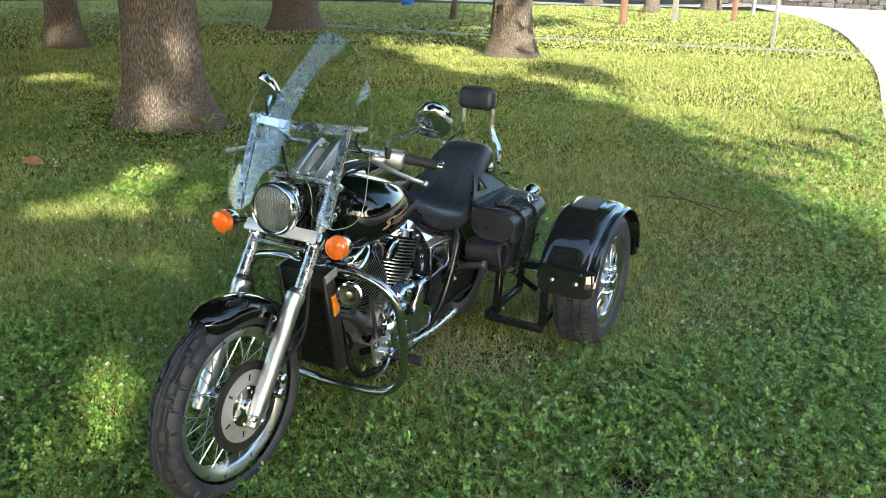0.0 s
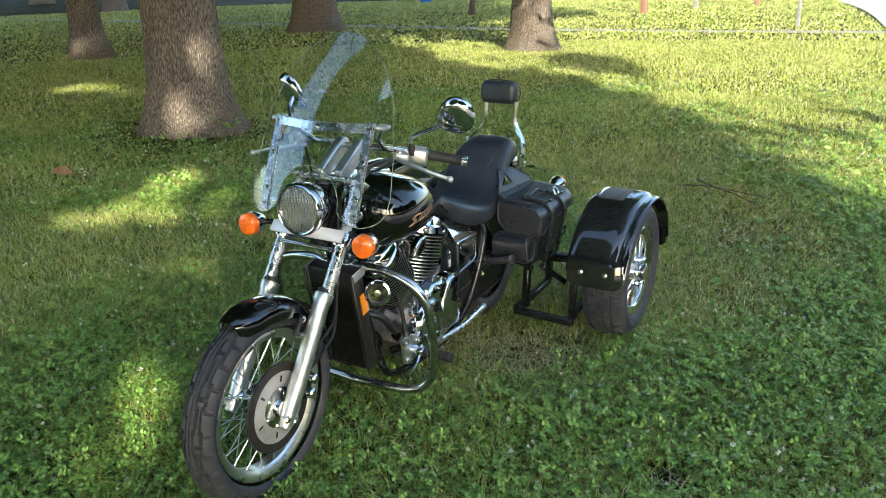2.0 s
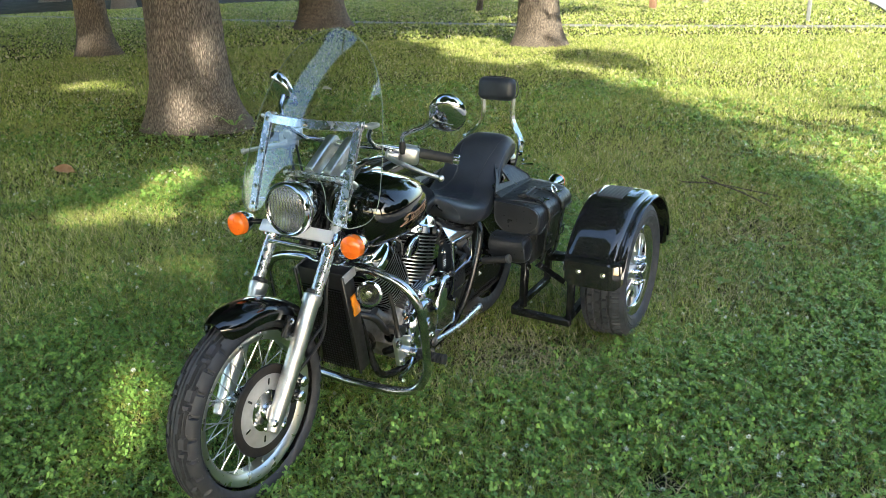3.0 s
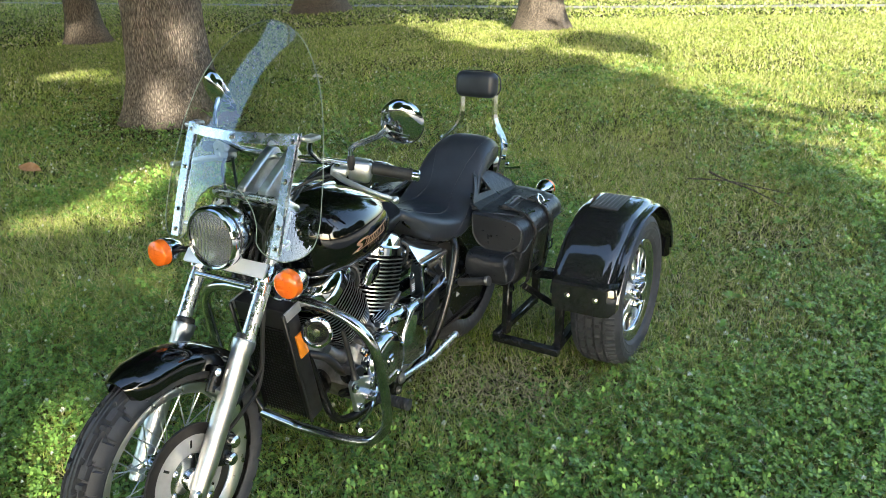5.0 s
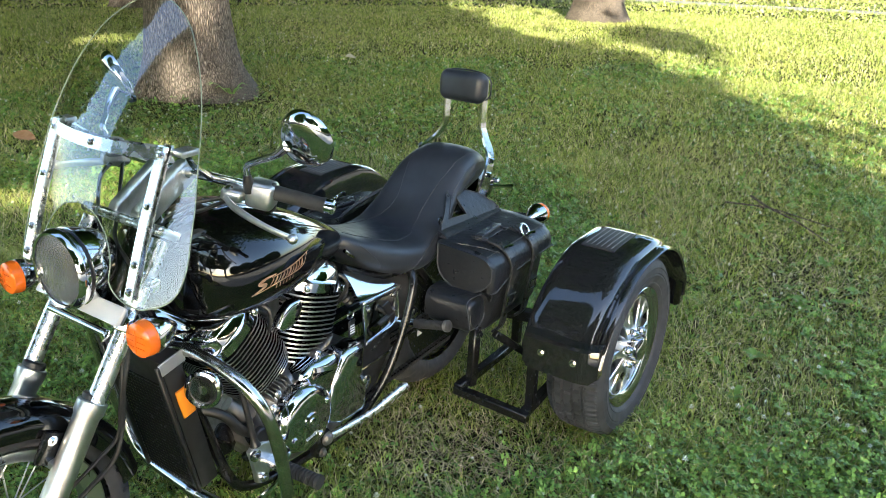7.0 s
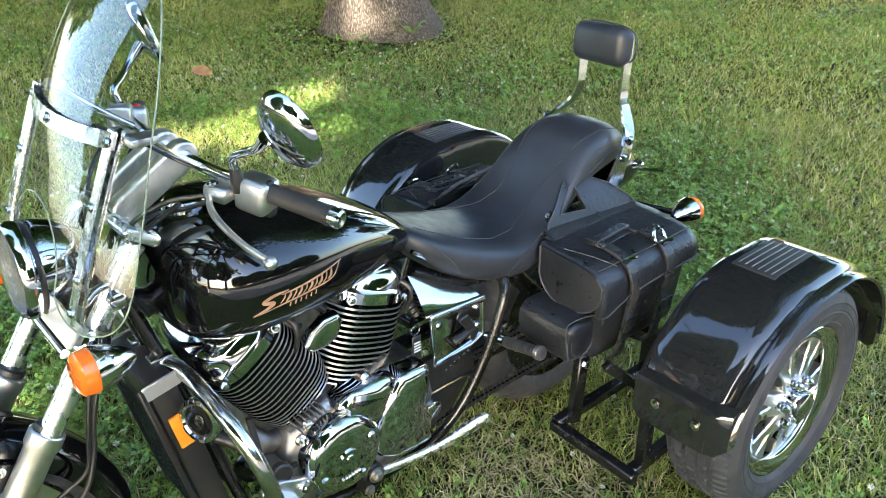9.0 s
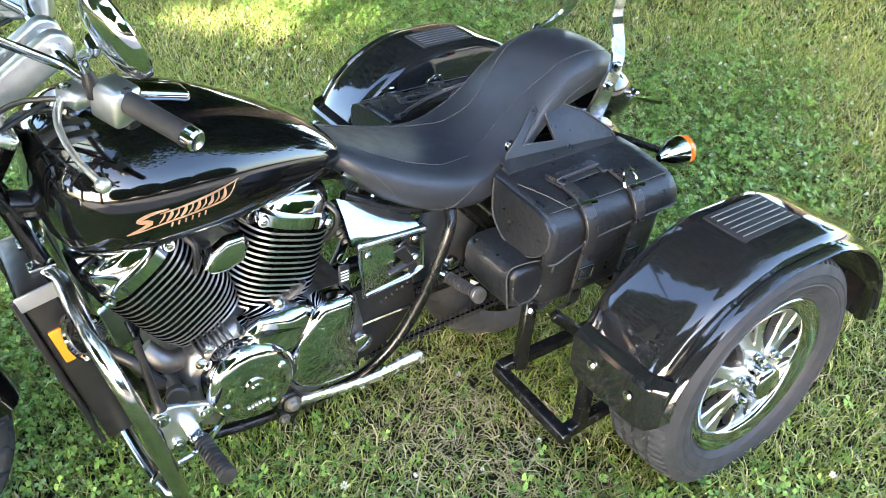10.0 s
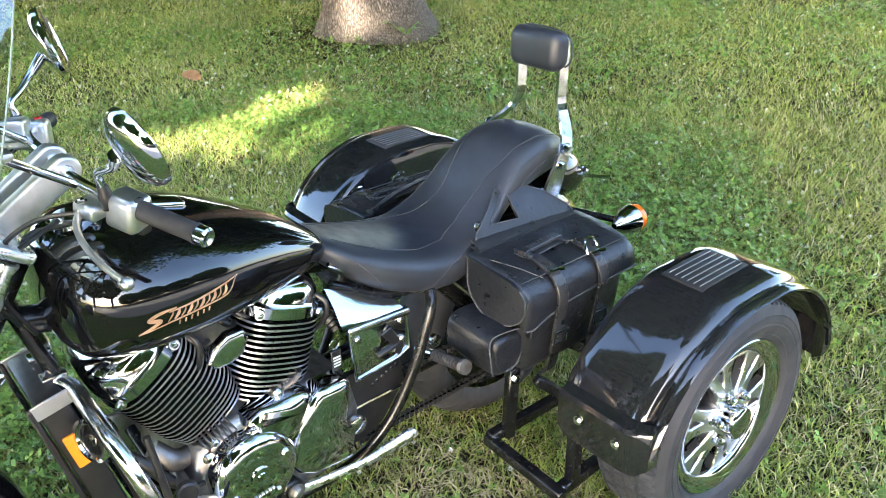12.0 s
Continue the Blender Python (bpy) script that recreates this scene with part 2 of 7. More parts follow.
CLOVER = leafy("clover_leaf", (0.075, 0.150, 0.024), (0.27, 0.43, 0.085), 0.40, 0.12, gloss=0.36)
FLOWER = material("clover_flower", (0.80, 0.81, 0.72), 0.8, second=(0.62, 0.60, 0.46), scale=90)
WEED = leafy("broad_weed", (0.12, 0.24, 0.04), (0.34, 0.50, 0.13), 0.38, 0.25, gloss=0.5)
FOLIAGE = leafy("tree_leaf", (0.035, 0.085, 0.012), (0.085, 0.16, 0.025), 0.5, 0.35)
DRY_LEAF = material("dry_leaf", (0.24, 0.12, 0.05), 0.8, second=(0.34, 0.20, 0.10), scale=30)

# ---- builders ----
def part(name, bm, mat, parent=None, label="", smooth=True, angle=40):
    """Links a bmesh as one mesh object under a thing or a part."""
    bmesh.ops.recalc_face_normals(bm, faces=bm.faces)
    me = bpy.data.meshes.new(name)
    bm.to_mesh(me)
    bm.free()
    me.materials.append(mat)
    if smooth:
        me.polygons.foreach_set("use_smooth", [True] * len(me.polygons))
        me.set_sharp_from_angle(angle=radians(angle))
    ob = new(name, me)
    if parent is not None:
        ob.parent = parent
    if label:
        ob["label"] = label
    return ob


def shared(name, ob, parent, m):
    """Another object on the mesh of ob."""
    o = new(name, ob.data)
    o.parent = parent
    o.matrix_local = m
    return o


def thing(name, label, category, at=(0, 0, 0), group="", kind=""):
    e = new(name)
    e.location = at
    return tagged(e, label, category, group, kind)


def skin(bm, rings, closed=True, cap=True, loop=False):
    """Faces between rings of points; caps at both ends, or a loop of rings."""
    vs = [[bm.verts.new(p) for p in r] for r in rings]
    n = len(vs[0])
    pairs = list(zip(vs, vs[1:])) + ([(vs[-1], vs[0])] if loop else [])
    for a, b in pairs:
        for i in range(n if closed else n - 1):
            j = (i + 1) % n
            bm.faces.new((a[i], a[j], b[j], b[i]))
    if cap and closed and not loop:
        bm.faces.new(vs[0][::-1])
        bm.faces.new(vs[-1])
    return vs


def smooth_path(pts, k=6):
    """A Catmull-Rom line through the points."""
    pts = [Vector(p) for p in pts]
    if len(pts) < 3 or k < 2:
        return pts
    q = [2 * pts[0] - pts[1]] + pts + [2 * pts[-1] - pts[-2]]
    out = []
    for i in range(1, len(q) - 2):
        a, b, c, d = q[i - 1:i + 3]
        for s in range(k):
            t = s / k
            out.append(0.5 * (2 * b + (c - a) * t + (2 * a - 5 * b + 4 * c - d) * t * t + (3 * b - a - 3 * c + d) * t ** 3))
    return out + [pts[-1]]


def tube(bm, pts, r, seg=12, k=6, flat=1.0, up=None):
    """A round bar along a line; r is one radius or one for each point given; flat squashes it."""
    line = smooth_path(pts, k)
    if isinstance(r, (int, float)):
        radii = [r] * len(line)
    else:
        radii = [float(x) for x in np.interp(np.linspace(0, len(r) - 1, len(line)), range(len(r)), r)]
    rings = []
    side = None
    for i, p in enumerate(line):
        d = (line[min(i + 1, len(line) - 1)] - line[max(i - 1, 0)]).normalized()
        if side is None:
            ref = Vector(up) if up else (Vector((0, 0, 1)) if abs(d.z) < 0.9 else Vector((1, 0, 0)))
            side = d.cross(ref).normalized()
        else:
            side = (side - d * side.dot(d)).normalized()
        other = side.cross(d)
        rings.append([p + (side * math.cos(a) * flat + other * math.sin(a)) * radii[i]
                      for a in (2 * math.pi * s / seg for s in range(seg))])
    skin(bm, rings)
    return bm


def lathe(bm, profile, seg=48, m=None, closed=False):
    """Turns (along, radius) points round the x axis; m places it."""
    m = m or Matrix()
    n = len(profile)
    vs = []
    for s in range(seg):
        a = 2 * math.pi * s / seg
        vs.append([bm.verts.new(m @ Vector((x, r * math.cos(a), r * math.sin(a)))) for x, r in profile])
    for s in range(seg):
        a, b = vs[s], vs[(s + 1) % seg]
        for i in range(n if closed else n - 1):
            j = (i + 1) % n
            bm.faces.new((a[i], a[j], b[j], b[i]))
    if not closed:
        for i, flip in ((0, True), (n - 1, False)):
            if profile[i][1] > 1e-5:
                ring = [v[i] for v in vs]
                bm.faces.new(ring[::-1] if flip else ring)
    bmesh.ops.remove_doubles(bm, verts=bm.verts, dist=1e-6)
    return bm


def box(bm, size, m=None, bevel=0.0, seg=2):
    m = m or Matrix()
    r = bmesh.ops.create_cube(bm, size=1.0, matrix=m @ Matrix.Diagonal((*size, 1)))
    if bevel:
        es = list({e for v in r["verts"] for e in v.link_edges})
        bmesh.ops.bevel(bm, geom=es, offset=bevel, segments=seg, affect="EDGES", profile=0.5)
    return bm


def slab(bm, outline, thick, m=None, bevel=0.0, seg=2):
    """A plate: an outline in the y-z plane, thick along x, bevelled round its edge."""
    m = m or Matrix()
    a = [bm.verts.new(m @ Vector((-thick / 2, y, z))) for y, z in outline]
    b = [bm.verts.new(m @ Vector((thick / 2, y, z))) for y, z in outline]
    f1, f2 = bm.faces.new(a[::-1]), bm.faces.new(b)
    n = len(a)
    for i in range(n):
        j = (i + 1) % n
        bm.faces.new((a[i], a[j], b[j], b[i]))
    if bevel:
        bmesh.ops.bevel(bm, geom=list(set(f1.edges) | set(f2.edges)), offset=bevel, segments=seg, affect="EDGES", profile=0.5)
    return bm


def rod(p, q):
    """A pose whose x axis runs from p to q."""
    p, q = Vector(p), Vector(q)
    return Matrix.Translation(p) @ (q - p).to_track_quat("X", "Z").to_matrix().to_4x4()


def bolt(parent, at, way, r=0.009, h=0.007, mat=None, name="bolt"):
    """A hexagon head with a washer and a rounded tip."""
    bm = bmesh.new()
    m = rod(at, Vector(at) + Vector(way))
    lathe(bm, [(0, 0.0), (0, r * 1.45), (h * 0.3, r * 1.45), (h * 0.3, r)], 16, m)
    lathe(bm, [(h * 0.3, r), (h, r), (h * 1.25, r * 0.6), (h * 1.3, 0.0)], 6, m)
    return part(name, bm, mat or CHROME, parent, angle=25)

# ---- the place ----
def ground_sheet():
    xs = sorted(set([-3000, -800, -250, -120, 120, 250, 800, 3000] + list(range(-60, 61, 6))))
    ys = sorted(set([-3000, -800, -250, -120, 120, 250, 800, 3000] + list(range(-60, 61, 6))))
    bm = bmesh.new()
    g = [[bm.verts.new((x, y, 0.0)) for x in xs] for y in ys]
    for a, b in zip(g, g[1:]):
        for i in range(len(xs) - 1):
            bm.faces.new((a[i], a[i + 1], b[i + 1], b[i]))
    return tagged(part("ground", bm, SOIL), "level park lawn, worn in places", "ground", kind="structure")


ground_sheet()
K = 0.943    # plan measures below are in units of this many metres


def strip(name, pts, width, mat, label, z=0.02):
    """A flat paved band along a line of plan points, with a thickness."""
    bm = bmesh.new()
    line = smooth_path([(x, y, 0) for x, y in pts], 5)
    line = [p * K for p in line]
    rings = []
    for i, p in enumerate(line):
        d = (line[min(i + 1, len(line) - 1)] - line[max(i - 1, 0)]).normalized()
        s = Vector((-d.y, d.x, 0)) * width * K / 2
        rings.append([p - s + Vector((0, 0, -0.05)), p + s + Vector((0, 0, -0.05)), p + s + Vector((0, 0, z)), p - s + Vector((0, 0, z))])
    skin(bm, rings)
    return tagged(part(name, bm, mat, smooth=False), label, name, kind="structure")


strip("pavement", [(-60, 17.6), (-26, 16.9), (-10, 17.0), (-5, 17.2), (1.5, 18.2)], 0.55, CONCRETE, "narrow pale concrete footpath across the lawn", 0.008)
strip("road", [(6.0, -30), (5.3, 3), (5.0, 10), (4.4, 18), (2.2, 30), (-4, 44), (-16, 60)], 6.6, ROAD, "pale sunlit park road beside the lawn", 0.015)


def trunk_mesh(rng, r, height, flare, seg=180, lean=(0, 0)):
    """A tapered trunk with root flare and long bark ridges."""
    bm = bmesh.new()
    hs = [-0.1] + [0.03 * i for i in range(54)] + [1.7, 1.9, 2.2, 2.6, 3.0, 3.4, 4.4, 5.6, 7.0]
    hs = [h for h in hs if h < height] + [height]
    lobes = [(rng.uniform(0, 6.28), rng.uniform(0.6, 1.2)) for _ in range(6)]
    off = rng.uniform(0, 50)
    rings = []
    for h in hs:
        ring = []
        k = math.exp(-max(h, 0) / 0.28)
        for s in range(seg):
            a = 2 * math.pi * s / seg
            lobe = sum(w * max(0, math.cos(a - p)) ** 5 for p, w in lobes) / 2.2
            rr = r * (1 - 0.035 * h) + flare * k * (0.55 + 0.75 * lobe)
            rr += 0.020 * abs(noise.noise((math.cos(a) * r * 26, math.sin(a) * r * 26, h * 2.6 + off))) ** 0.7 + 0.03 * noise.noise((math.cos(a) * 2, math.sin(a) * 2, h + off))
            ring.append((rr * math.cos(a) + lean[0] * h, rr * math.sin(a) + lean[1] * h, h))
        rings.append(ring)
    skin(bm, rings)
    return bm


def tree(at, r, flare, seed, label, fork=5.0, crown_r=5.0, crown_z=9.0, crown_h=2.6, leaves=2600, leaf=0.24, lean=(0, 0), stretch=(1, 1), limbs=9, reach=99.0):
    """A park tree: flared trunk, limbs, and a crown of separate leaf sprays in uneven clumps."""
    rng = random.Random(seed)
    r, flare, fork, crown_r, crown_z, crown_h, leaf = (q * K for q in (r, flare, fork, crown_r, crown_z, crown_h, leaf))
    t = thing("tree", label, "tree", (at[0] * K, at[1] * K, 0))
    part("trunk", trunk_mesh(rng, r, fork, flare, 64 if leaves <= 1200 else 180, lean), BARK, t, angle=80)
    top = Vector((lean[0] * fork, lean[1] * fork, fork))
    clumps = []
    for i in range(limbs):
        a = i * 2.4 + rng.uniform(-0.4, 0.4)
        d = rng.uniform(0.35, 0.95)
        tip = Vector((math.cos(a) * crown_r * d * stretch[0], math.sin(a) * crown_r * d * stretch[1], crown_z + crown_h * rng.uniform(-1, 1) * (1.1 - 0.5 * d)))
        bm = bmesh.new()
        mid = top.lerp(tip, 0.45) + Vector((rng.uniform(-.4, .4), rng.uniform(-.4, .4), 0.5))
        tube(bm, [top - Vector((0, 0, 0.4)), top.lerp(mid, 0.4), mid, tip], [r * 0.62, r * 0.45, r * 0.25, r * 0.06], 9, 4)
        part("limb", bm, BARK, t)
        for _ in range(5):
            c = mid.lerp(tip, rng.uniform(0.2, 1.15)) + Vector([rng.gauss(0, crown_r * 0.16) for _ in range(3)])
            clumps.append((c, rng.uniform(0.16, 0.30) * crown_r))
    verts, faces = [], []
    for i in range(leaves):
        c, cr = clumps[rng.randrange(len(clumps))]
        p = c + Vector([rng.gauss(0, cr * 0.5), rng.gauss(0, cr * 0.5), rng.gauss(0, cr * 0.38)])
        if p.y < -reach + 0.35 * math.sin(1.7 * p.x) + 0.3 * math.sin(2.3 * p.z):
            continue        # the crown is open to the sky on this side
        rot = Euler((rng.uniform(-0.9, 0.9), rng.uniform(-0.9, 0.9), rng.uniform(0, 6.3))).to_matrix()
        s = leaf * rng.uniform(0.6, 1.4)
        b = len(verts)
        for q in ((-0.5, 0, 0), (0, -0.32, 0.08), (0.62, 0, -0.05), (0, 0.34, 0.08)):
            verts.append(p + rot @ (Vector(q) * s))
        faces += [(b, b + 1, b + 2), (b, b + 2, b + 3)]
    me = bpy.data.meshes.new("crown")
    me.from_pydata([tuple(v) for v in verts], [], faces)
    me.materials.append(FOLIAGE)
    c = new("crown", me)
    c.parent = t
    return t


tree((-5.15, 4.68), 0.385, 0.27, 3, "large grey-brown barked tree with flared base and sunlit spots", fork=5.2, crown_r=9.0, crown_z=9.2, crown_h=2.4, leaves=30000, leaf=0.40, limbs=18, reach=3.6)
tree((-4.85, 13.15), 0.36, 0.22, 5, "tall sunlit park tree with pale ridged bark", fork=5.5, crown_r=7.0, crown_z=8.4, leaves=16000, leaf=0.4, limbs=16)
tree((-12.5, 9.15), 0.28, 0.18, 8, "shaded dark-barked park tree on lawn", fork=4.6, crown_r=6.5, crown_z=7.8, crown_h=2.6, leaves=18000, leaf=0.42, limbs=16)
tree((-11.80, 15.4), 0.53, 0.28, 13, "thick dark shaded park tree beside the footpath", fork=4.6, crown_r=6.5, crown_z=8.0, crown_h=2.6, leaves=18000, leaf=0.42, limbs=16)
# trees that stand behind the camera's way and shade the lawn
SUN_FLAT = Vector((0.7071, -0.7071))
SIDE = Vector((0.7071, 0.7071))


def sun_gap(u, v):
    """Where light falls between the crowns: u across the sun's way, v along it, on the ground."""
    edge = np.interp(v, [-20, -14.8, -11, -8.9, -7.8, -6, -4.1, -3.4, -2.6, -1.6, 0, 2], [3.3, 3.5, 3.6, 4.8, 4.7, 4.8, 4.4, 4.25, 4.1, 3.9, 3.7, 3.5])
    g = (u > edge) & (((u - 5.95) / 0.45) ** 2 + ((v + 10.2) / 1.1) ** 2 > 1)
    for cu, cv, ru, rv in ((-0.46, -0.65, 0.08, 0.65), (-0.42, -4.2, 0.40, 0.95), (-0.95, -3.6, 0.35, 0.35), (-0.5, -2.45, 0.45, 0.22), (-0.44, -6.75, 0.24, 0.42), (-0.10, -8.25, 0.24, 0.62), (-0.34, -7.25, 0.28, 0.42),
                           (-1.95, -10.8, 0.5, 0.5), (-1.2, -9.8, 0.25, 0.3), (-2.6, -15.6, 0.8, 0.2)):
        g |= ((u - cu) / (ru + 0.22)) ** 2 + ((v - cv) / (rv + 0.25)) ** 2 < 1
    return g


def broad_tree(u, v, half, deep, z0, z1, leaves, seed, label, gaps=True, leaf=0.42):
    """A park tree with a dense crown; where gaps are wanted, the crown is open to the sun in places."""
    rng = np.random.RandomState(seed)
    rr = random.Random(seed)
    p = SIDE * u + SUN_FLAT * v
    t = thing("tree", label, "tree", (p.x * K, p.y * K, 0))
    part("trunk", trunk_mesh(rr, 0.42, z0 * K, 0.2, 48), BARK, t, angle=80)
    zc, hz = (z0 + z1) / 2, (z1 - z0) / 2
    q = rng.uniform(-1, 1, (leaves * 2, 3))
    q = q[(np.abs(q) ** 3.0).sum(axis=1) < 1]
    du, dv, z = q[:, 0] * half, q[:, 1] * deep, zc + q[:, 2] * hz
    wob = 0.16 * np.sin(3.1 * z + du) + rng.normal(0, 0.09, len(z))
    inside = gaps & sun_gap(u + du + wob, v + dv - 2.13 * z + 0.2 * np.sin(4 * du + z))
    keep = ~inside | (rng.uniform(size=len(z)) < 0.012)     # a few sprays hang in the gaps
    du, dv, z = (a[keep][:leaves] for a in (du, dv, z))
    n = len(z)
    x, y = (du * SIDE.x + dv * SUN_FLAT.x) * K, (du * SIDE.y + dv * SUN_FLAT.y) * K
    c = np.stack([x, y, z * K], 1)
    a = rng.normal(size=(n, 3))
    a /= np.linalg.norm(a, axis=1)[:, None]
    b = np.cross(a, rng.normal(size=(n, 3)))
    b /= np.linalg.norm(b, axis=1)[:, None]
    s = (leaf * rng.uniform(0.6, 1.3, n))[:, None]
    V = np.stack([c - 0.5 * s * a, c - 0.33 * s * b, c + 0.6 * s * a, c + 0.34 * s * b], 1).reshape(-1, 3)
    i = np.arange(n)[:, None] * 4
    T = np.concatenate([i + np.array([[0, 1, 2]]), i + np.array([[0, 2, 3]])])
    me = bpy.data.meshes.new("crown")
    me.from_pydata(V.tolist(), [], T.tolist())
    me.materials.append(FOLIAGE)
    new("crown", me).parent = t
    top = Vector((0, 0, z0 * K))
    for k in range(0, n, n // 14):
        tip = Vector(c[k])
        bm = bmesh.new()
        mid = top.lerp(tip, 0.5) + Vector((0, 0, 0.5))
        tube(bm, [top - Vector((0, 0, 0.5)), top.lerp(mid, 0.5), mid, tip], [0.2, 0.14, 0.09, 0.02], 8, 4)
        part("limb", bm, BARK, t)
    return t


SHADE = "tall leafy park tree casting shade over the lawn"
broad_tree(2.3, 11.5, 4.8, 4.6, 4.6, 14.8, 22000, 21, SHADE)
broad_tree(-4.5, 12.5, 4.8, 4.6, 4.7, 15.5, 22000, 22, SHADE)
# unseen trees added round the lawn, seen in the polished parts; left ones block skylight
for i, (x, y, h, w) in enumerate(((-10.4, 1.3, 13.0, 4.0), (-5.4, -11.8, 27.0, 5.8), (-15.8, 5.6, 12.0, 4.6), (20, -4, 8.5, 4.4), (22, 4, 9.5, 4.6), (20.5, 12, 8.0, 4.4), (18, 20, 9.0, 4.4))):
    broad_tree((x + y) * 0.7071, (x - y) * 0.7071, w, w, 2.0 if x < 0 else 0.9, h, int((760 if x < 0 else 420) * w * w), 60 + i, "leafy park tree added out of view at the edge of the lawn", False, 0.5)

# trees added beyond the view to keep low skylight off the left lawn
for i, (x, y) in enumerate(((-27, 4), (-33, 13), (-36, 25))):
    broad_tree((x + y) * 0.7071, (x - y) * 0.7071, 5.6, 5.6, 1.4, 14.0, 5200, 90 + i, "leafy park tree added at the far edge of the lawn to block skylight", False, 0.95)

# ---- the motorcycle: built about its front contact point, x to its left side, y to the rear ----
bike = thing("motorcycle", "black and chrome cruiser motorcycle with windshield, saddlebags and side wheel kit", "motorcycle", (-0.018, 0, 0))
bike.rotation_euler = (Matrix.Rotation(radians(1.4), 4, "Z") @ Matrix.Rotation(radians(1.2), 4, "Y")).to_euler()
bike.scale = (0.943, 0.943, 0.943)
AXLE = Vector((0, 0, 0.325))
RAKE = Vector((0, 0.559, 0.829))


def on_fork(x, s, fwd=0.0):
    """A point beside the fork leg at x, s metres up from the axle, fwd metres ahead of it."""
    return Vector((x, 0, 0.325)) + RAKE * s + Vector((0, -0.829, 0.559)) * fwd


def disc_pose(p, way):
    return rod(p, Vector(p) + Vector(way))


def treaded(profile, seg, tread, depth, m):
    """A tyre turned from (along, radius) points; tread(angle, along, index) says where a groove is cut."""
    bm = bmesh.new()
    vs = []
    for s in range(seg):
        a = 2 * math.pi * s / seg
        row = []
        for i, (x, r) in enumerate(profile):
            rr = r - depth * tread(s, seg, x, r)
            row.append(bm.verts.new(m @ Vector((x, rr * math.cos(a), rr * math.sin(a)))))
        vs.append(row)
    n = len(profile)
    for s in range(seg):
        a, b = vs[s], vs[(s + 1) % seg]
        for i in range(n - 1):
            bm.faces.new((a[i], a[i + 1], b[i + 1], b[i]))
    return bm


def front_wheel():
    m = Matrix.Translation(AXLE)
    bm = bmesh.new()
    prof = [(-0.034, 0.236), (-0.036, 0.252), (-0.031, 0.256), (-0.027, 0.250), (-0.024, 0.236), (-0.012, 0.226), (0.012, 0.226), (0.024, 0.236),
            (0.027, 0.250), (0.031, 0.256), (0.036, 0.252), (0.034, 0.236), (0.02, 0.219), (-0.02, 0.219)]
    lathe(bm, prof, 72, m, closed=True)
    wheel = part("front_wheel", bm, WHEEL_CHROME, bike, "spoked chrome front wheel")
    # tyre
    W, RO = 0.056, 0.327
    prof = []
    for k in range(85):
        th = radians(-128 + 256 * k / 84)
        x = W * math.sin(th)
        r = 0.285 + 0.042 * math.cos(th) * (1.0 if abs(th) < 1.57 else 0.9)
        prof.append((x, r))

    def tread(s, seg, x, r):
        if r < 0.289:
            return 0.0
        if abs(x) < 0.0014:
            return 0.7
        side = 1 if x > 0 else -1
        ph = (s + (0 if side > 0 else 7)) % 28
        step = 0.0034 if ph < 14 else -0.0034
        a = abs(x)
        if abs(a - 0.0165 - step) < 0.0034 or abs(a - 0.0355 + step) < 0.0032:
            return 1.0
        if ph % 14 < 2 and (abs(a - 0.0165) < 0.0053 or abs(a - 0.0355) < 0.0053):
            return 1.0
        if (ph + 5) % 28 < 2 and 0.018 < a < 0.034:
            return 0.9
        if (ph + 12) % 14 < 2 and a > 0.038:
            return 1.0
        return 0.0
    part("tyre", treaded(prof, 392, tread, 0.013, m), TYRE, wheel, "black ribbed rubber tyre", angle=30)
    # hub
    bm = bmesh.new()
    lathe(bm, [(-0.075, 0.012), (-0.075, 0.03), (-0.05, 0.034), (-0.046, 0.05), (-0.04, 0.05), (-0.034, 0.03), (0.034, 0.03), (0.04, 0.05),
               (0.046, 0.05), (0.05, 0.034), (0.09, 0.03), (0.09, 0.012)], 32, m)
    part("hub", bm, CHROME, wheel)
    # spokes
    bm = bmesh.new()
    tube(bm, [(0, 0, 0), (0, 0, 1)], 0.0019, 6, 1)
    first = None
    for side in (-1, 1):
        for k in range(20):
            a0 = 2 * math.pi * (k + (0.25 if side > 0 else 0.75)) / 20
            lean = 0.42 if k % 2 else -0.42
            p = Vector((side * 0.043, 0.045 * math.cos(a0 + lean * 1.9), 0.045 * math.sin(a0 + lean * 1.9)))
            q = Vector((side * 0.008, 0.224 * math.cos(a0), 0.224 * math.sin(a0)))
            d = q - p
            mm = Matrix.Translation(AXLE + p) @ d.to_track_quat("Z", "X").to_matrix().to_4x4() @ Matrix.Diagonal((1, 1, d.length, 1))
            if first is None:
                first = part("spoke", bm, WHEEL_CHROME, wheel)
                first.matrix_local = mm
            else:
                shared("spoke", first, wheel, mm)
    # brake disc
    bm = bmesh.new()
    lathe(bm, [(0.062, 0.05), (0.062, 0.122), (0.067, 0.122), (0.067, 0.05)], 64, m, closed=True)
    disc = part("brake_disc", bm, RUST_DISC, wheel, "grey steel brake disc with dark outer band")
    bm = bmesh.new()
    lathe(bm, [(0.0605, 0.120), (0.0605, 0.150), (0.0685, 0.150), (0.0685, 0.120)], 64, m, closed=True)
    part("outer_band", bm, RUST_DARK, wheel)
    bm = bmesh.new()
    lathe(bm, [(0.056, 0.03), (0.058, 0.07), (0.066, 0.07), (0.071, 0.055), (0.076, 0.03)], 40, m)
    part("disc_carrier", bm, DULL_CHROME, wheel)
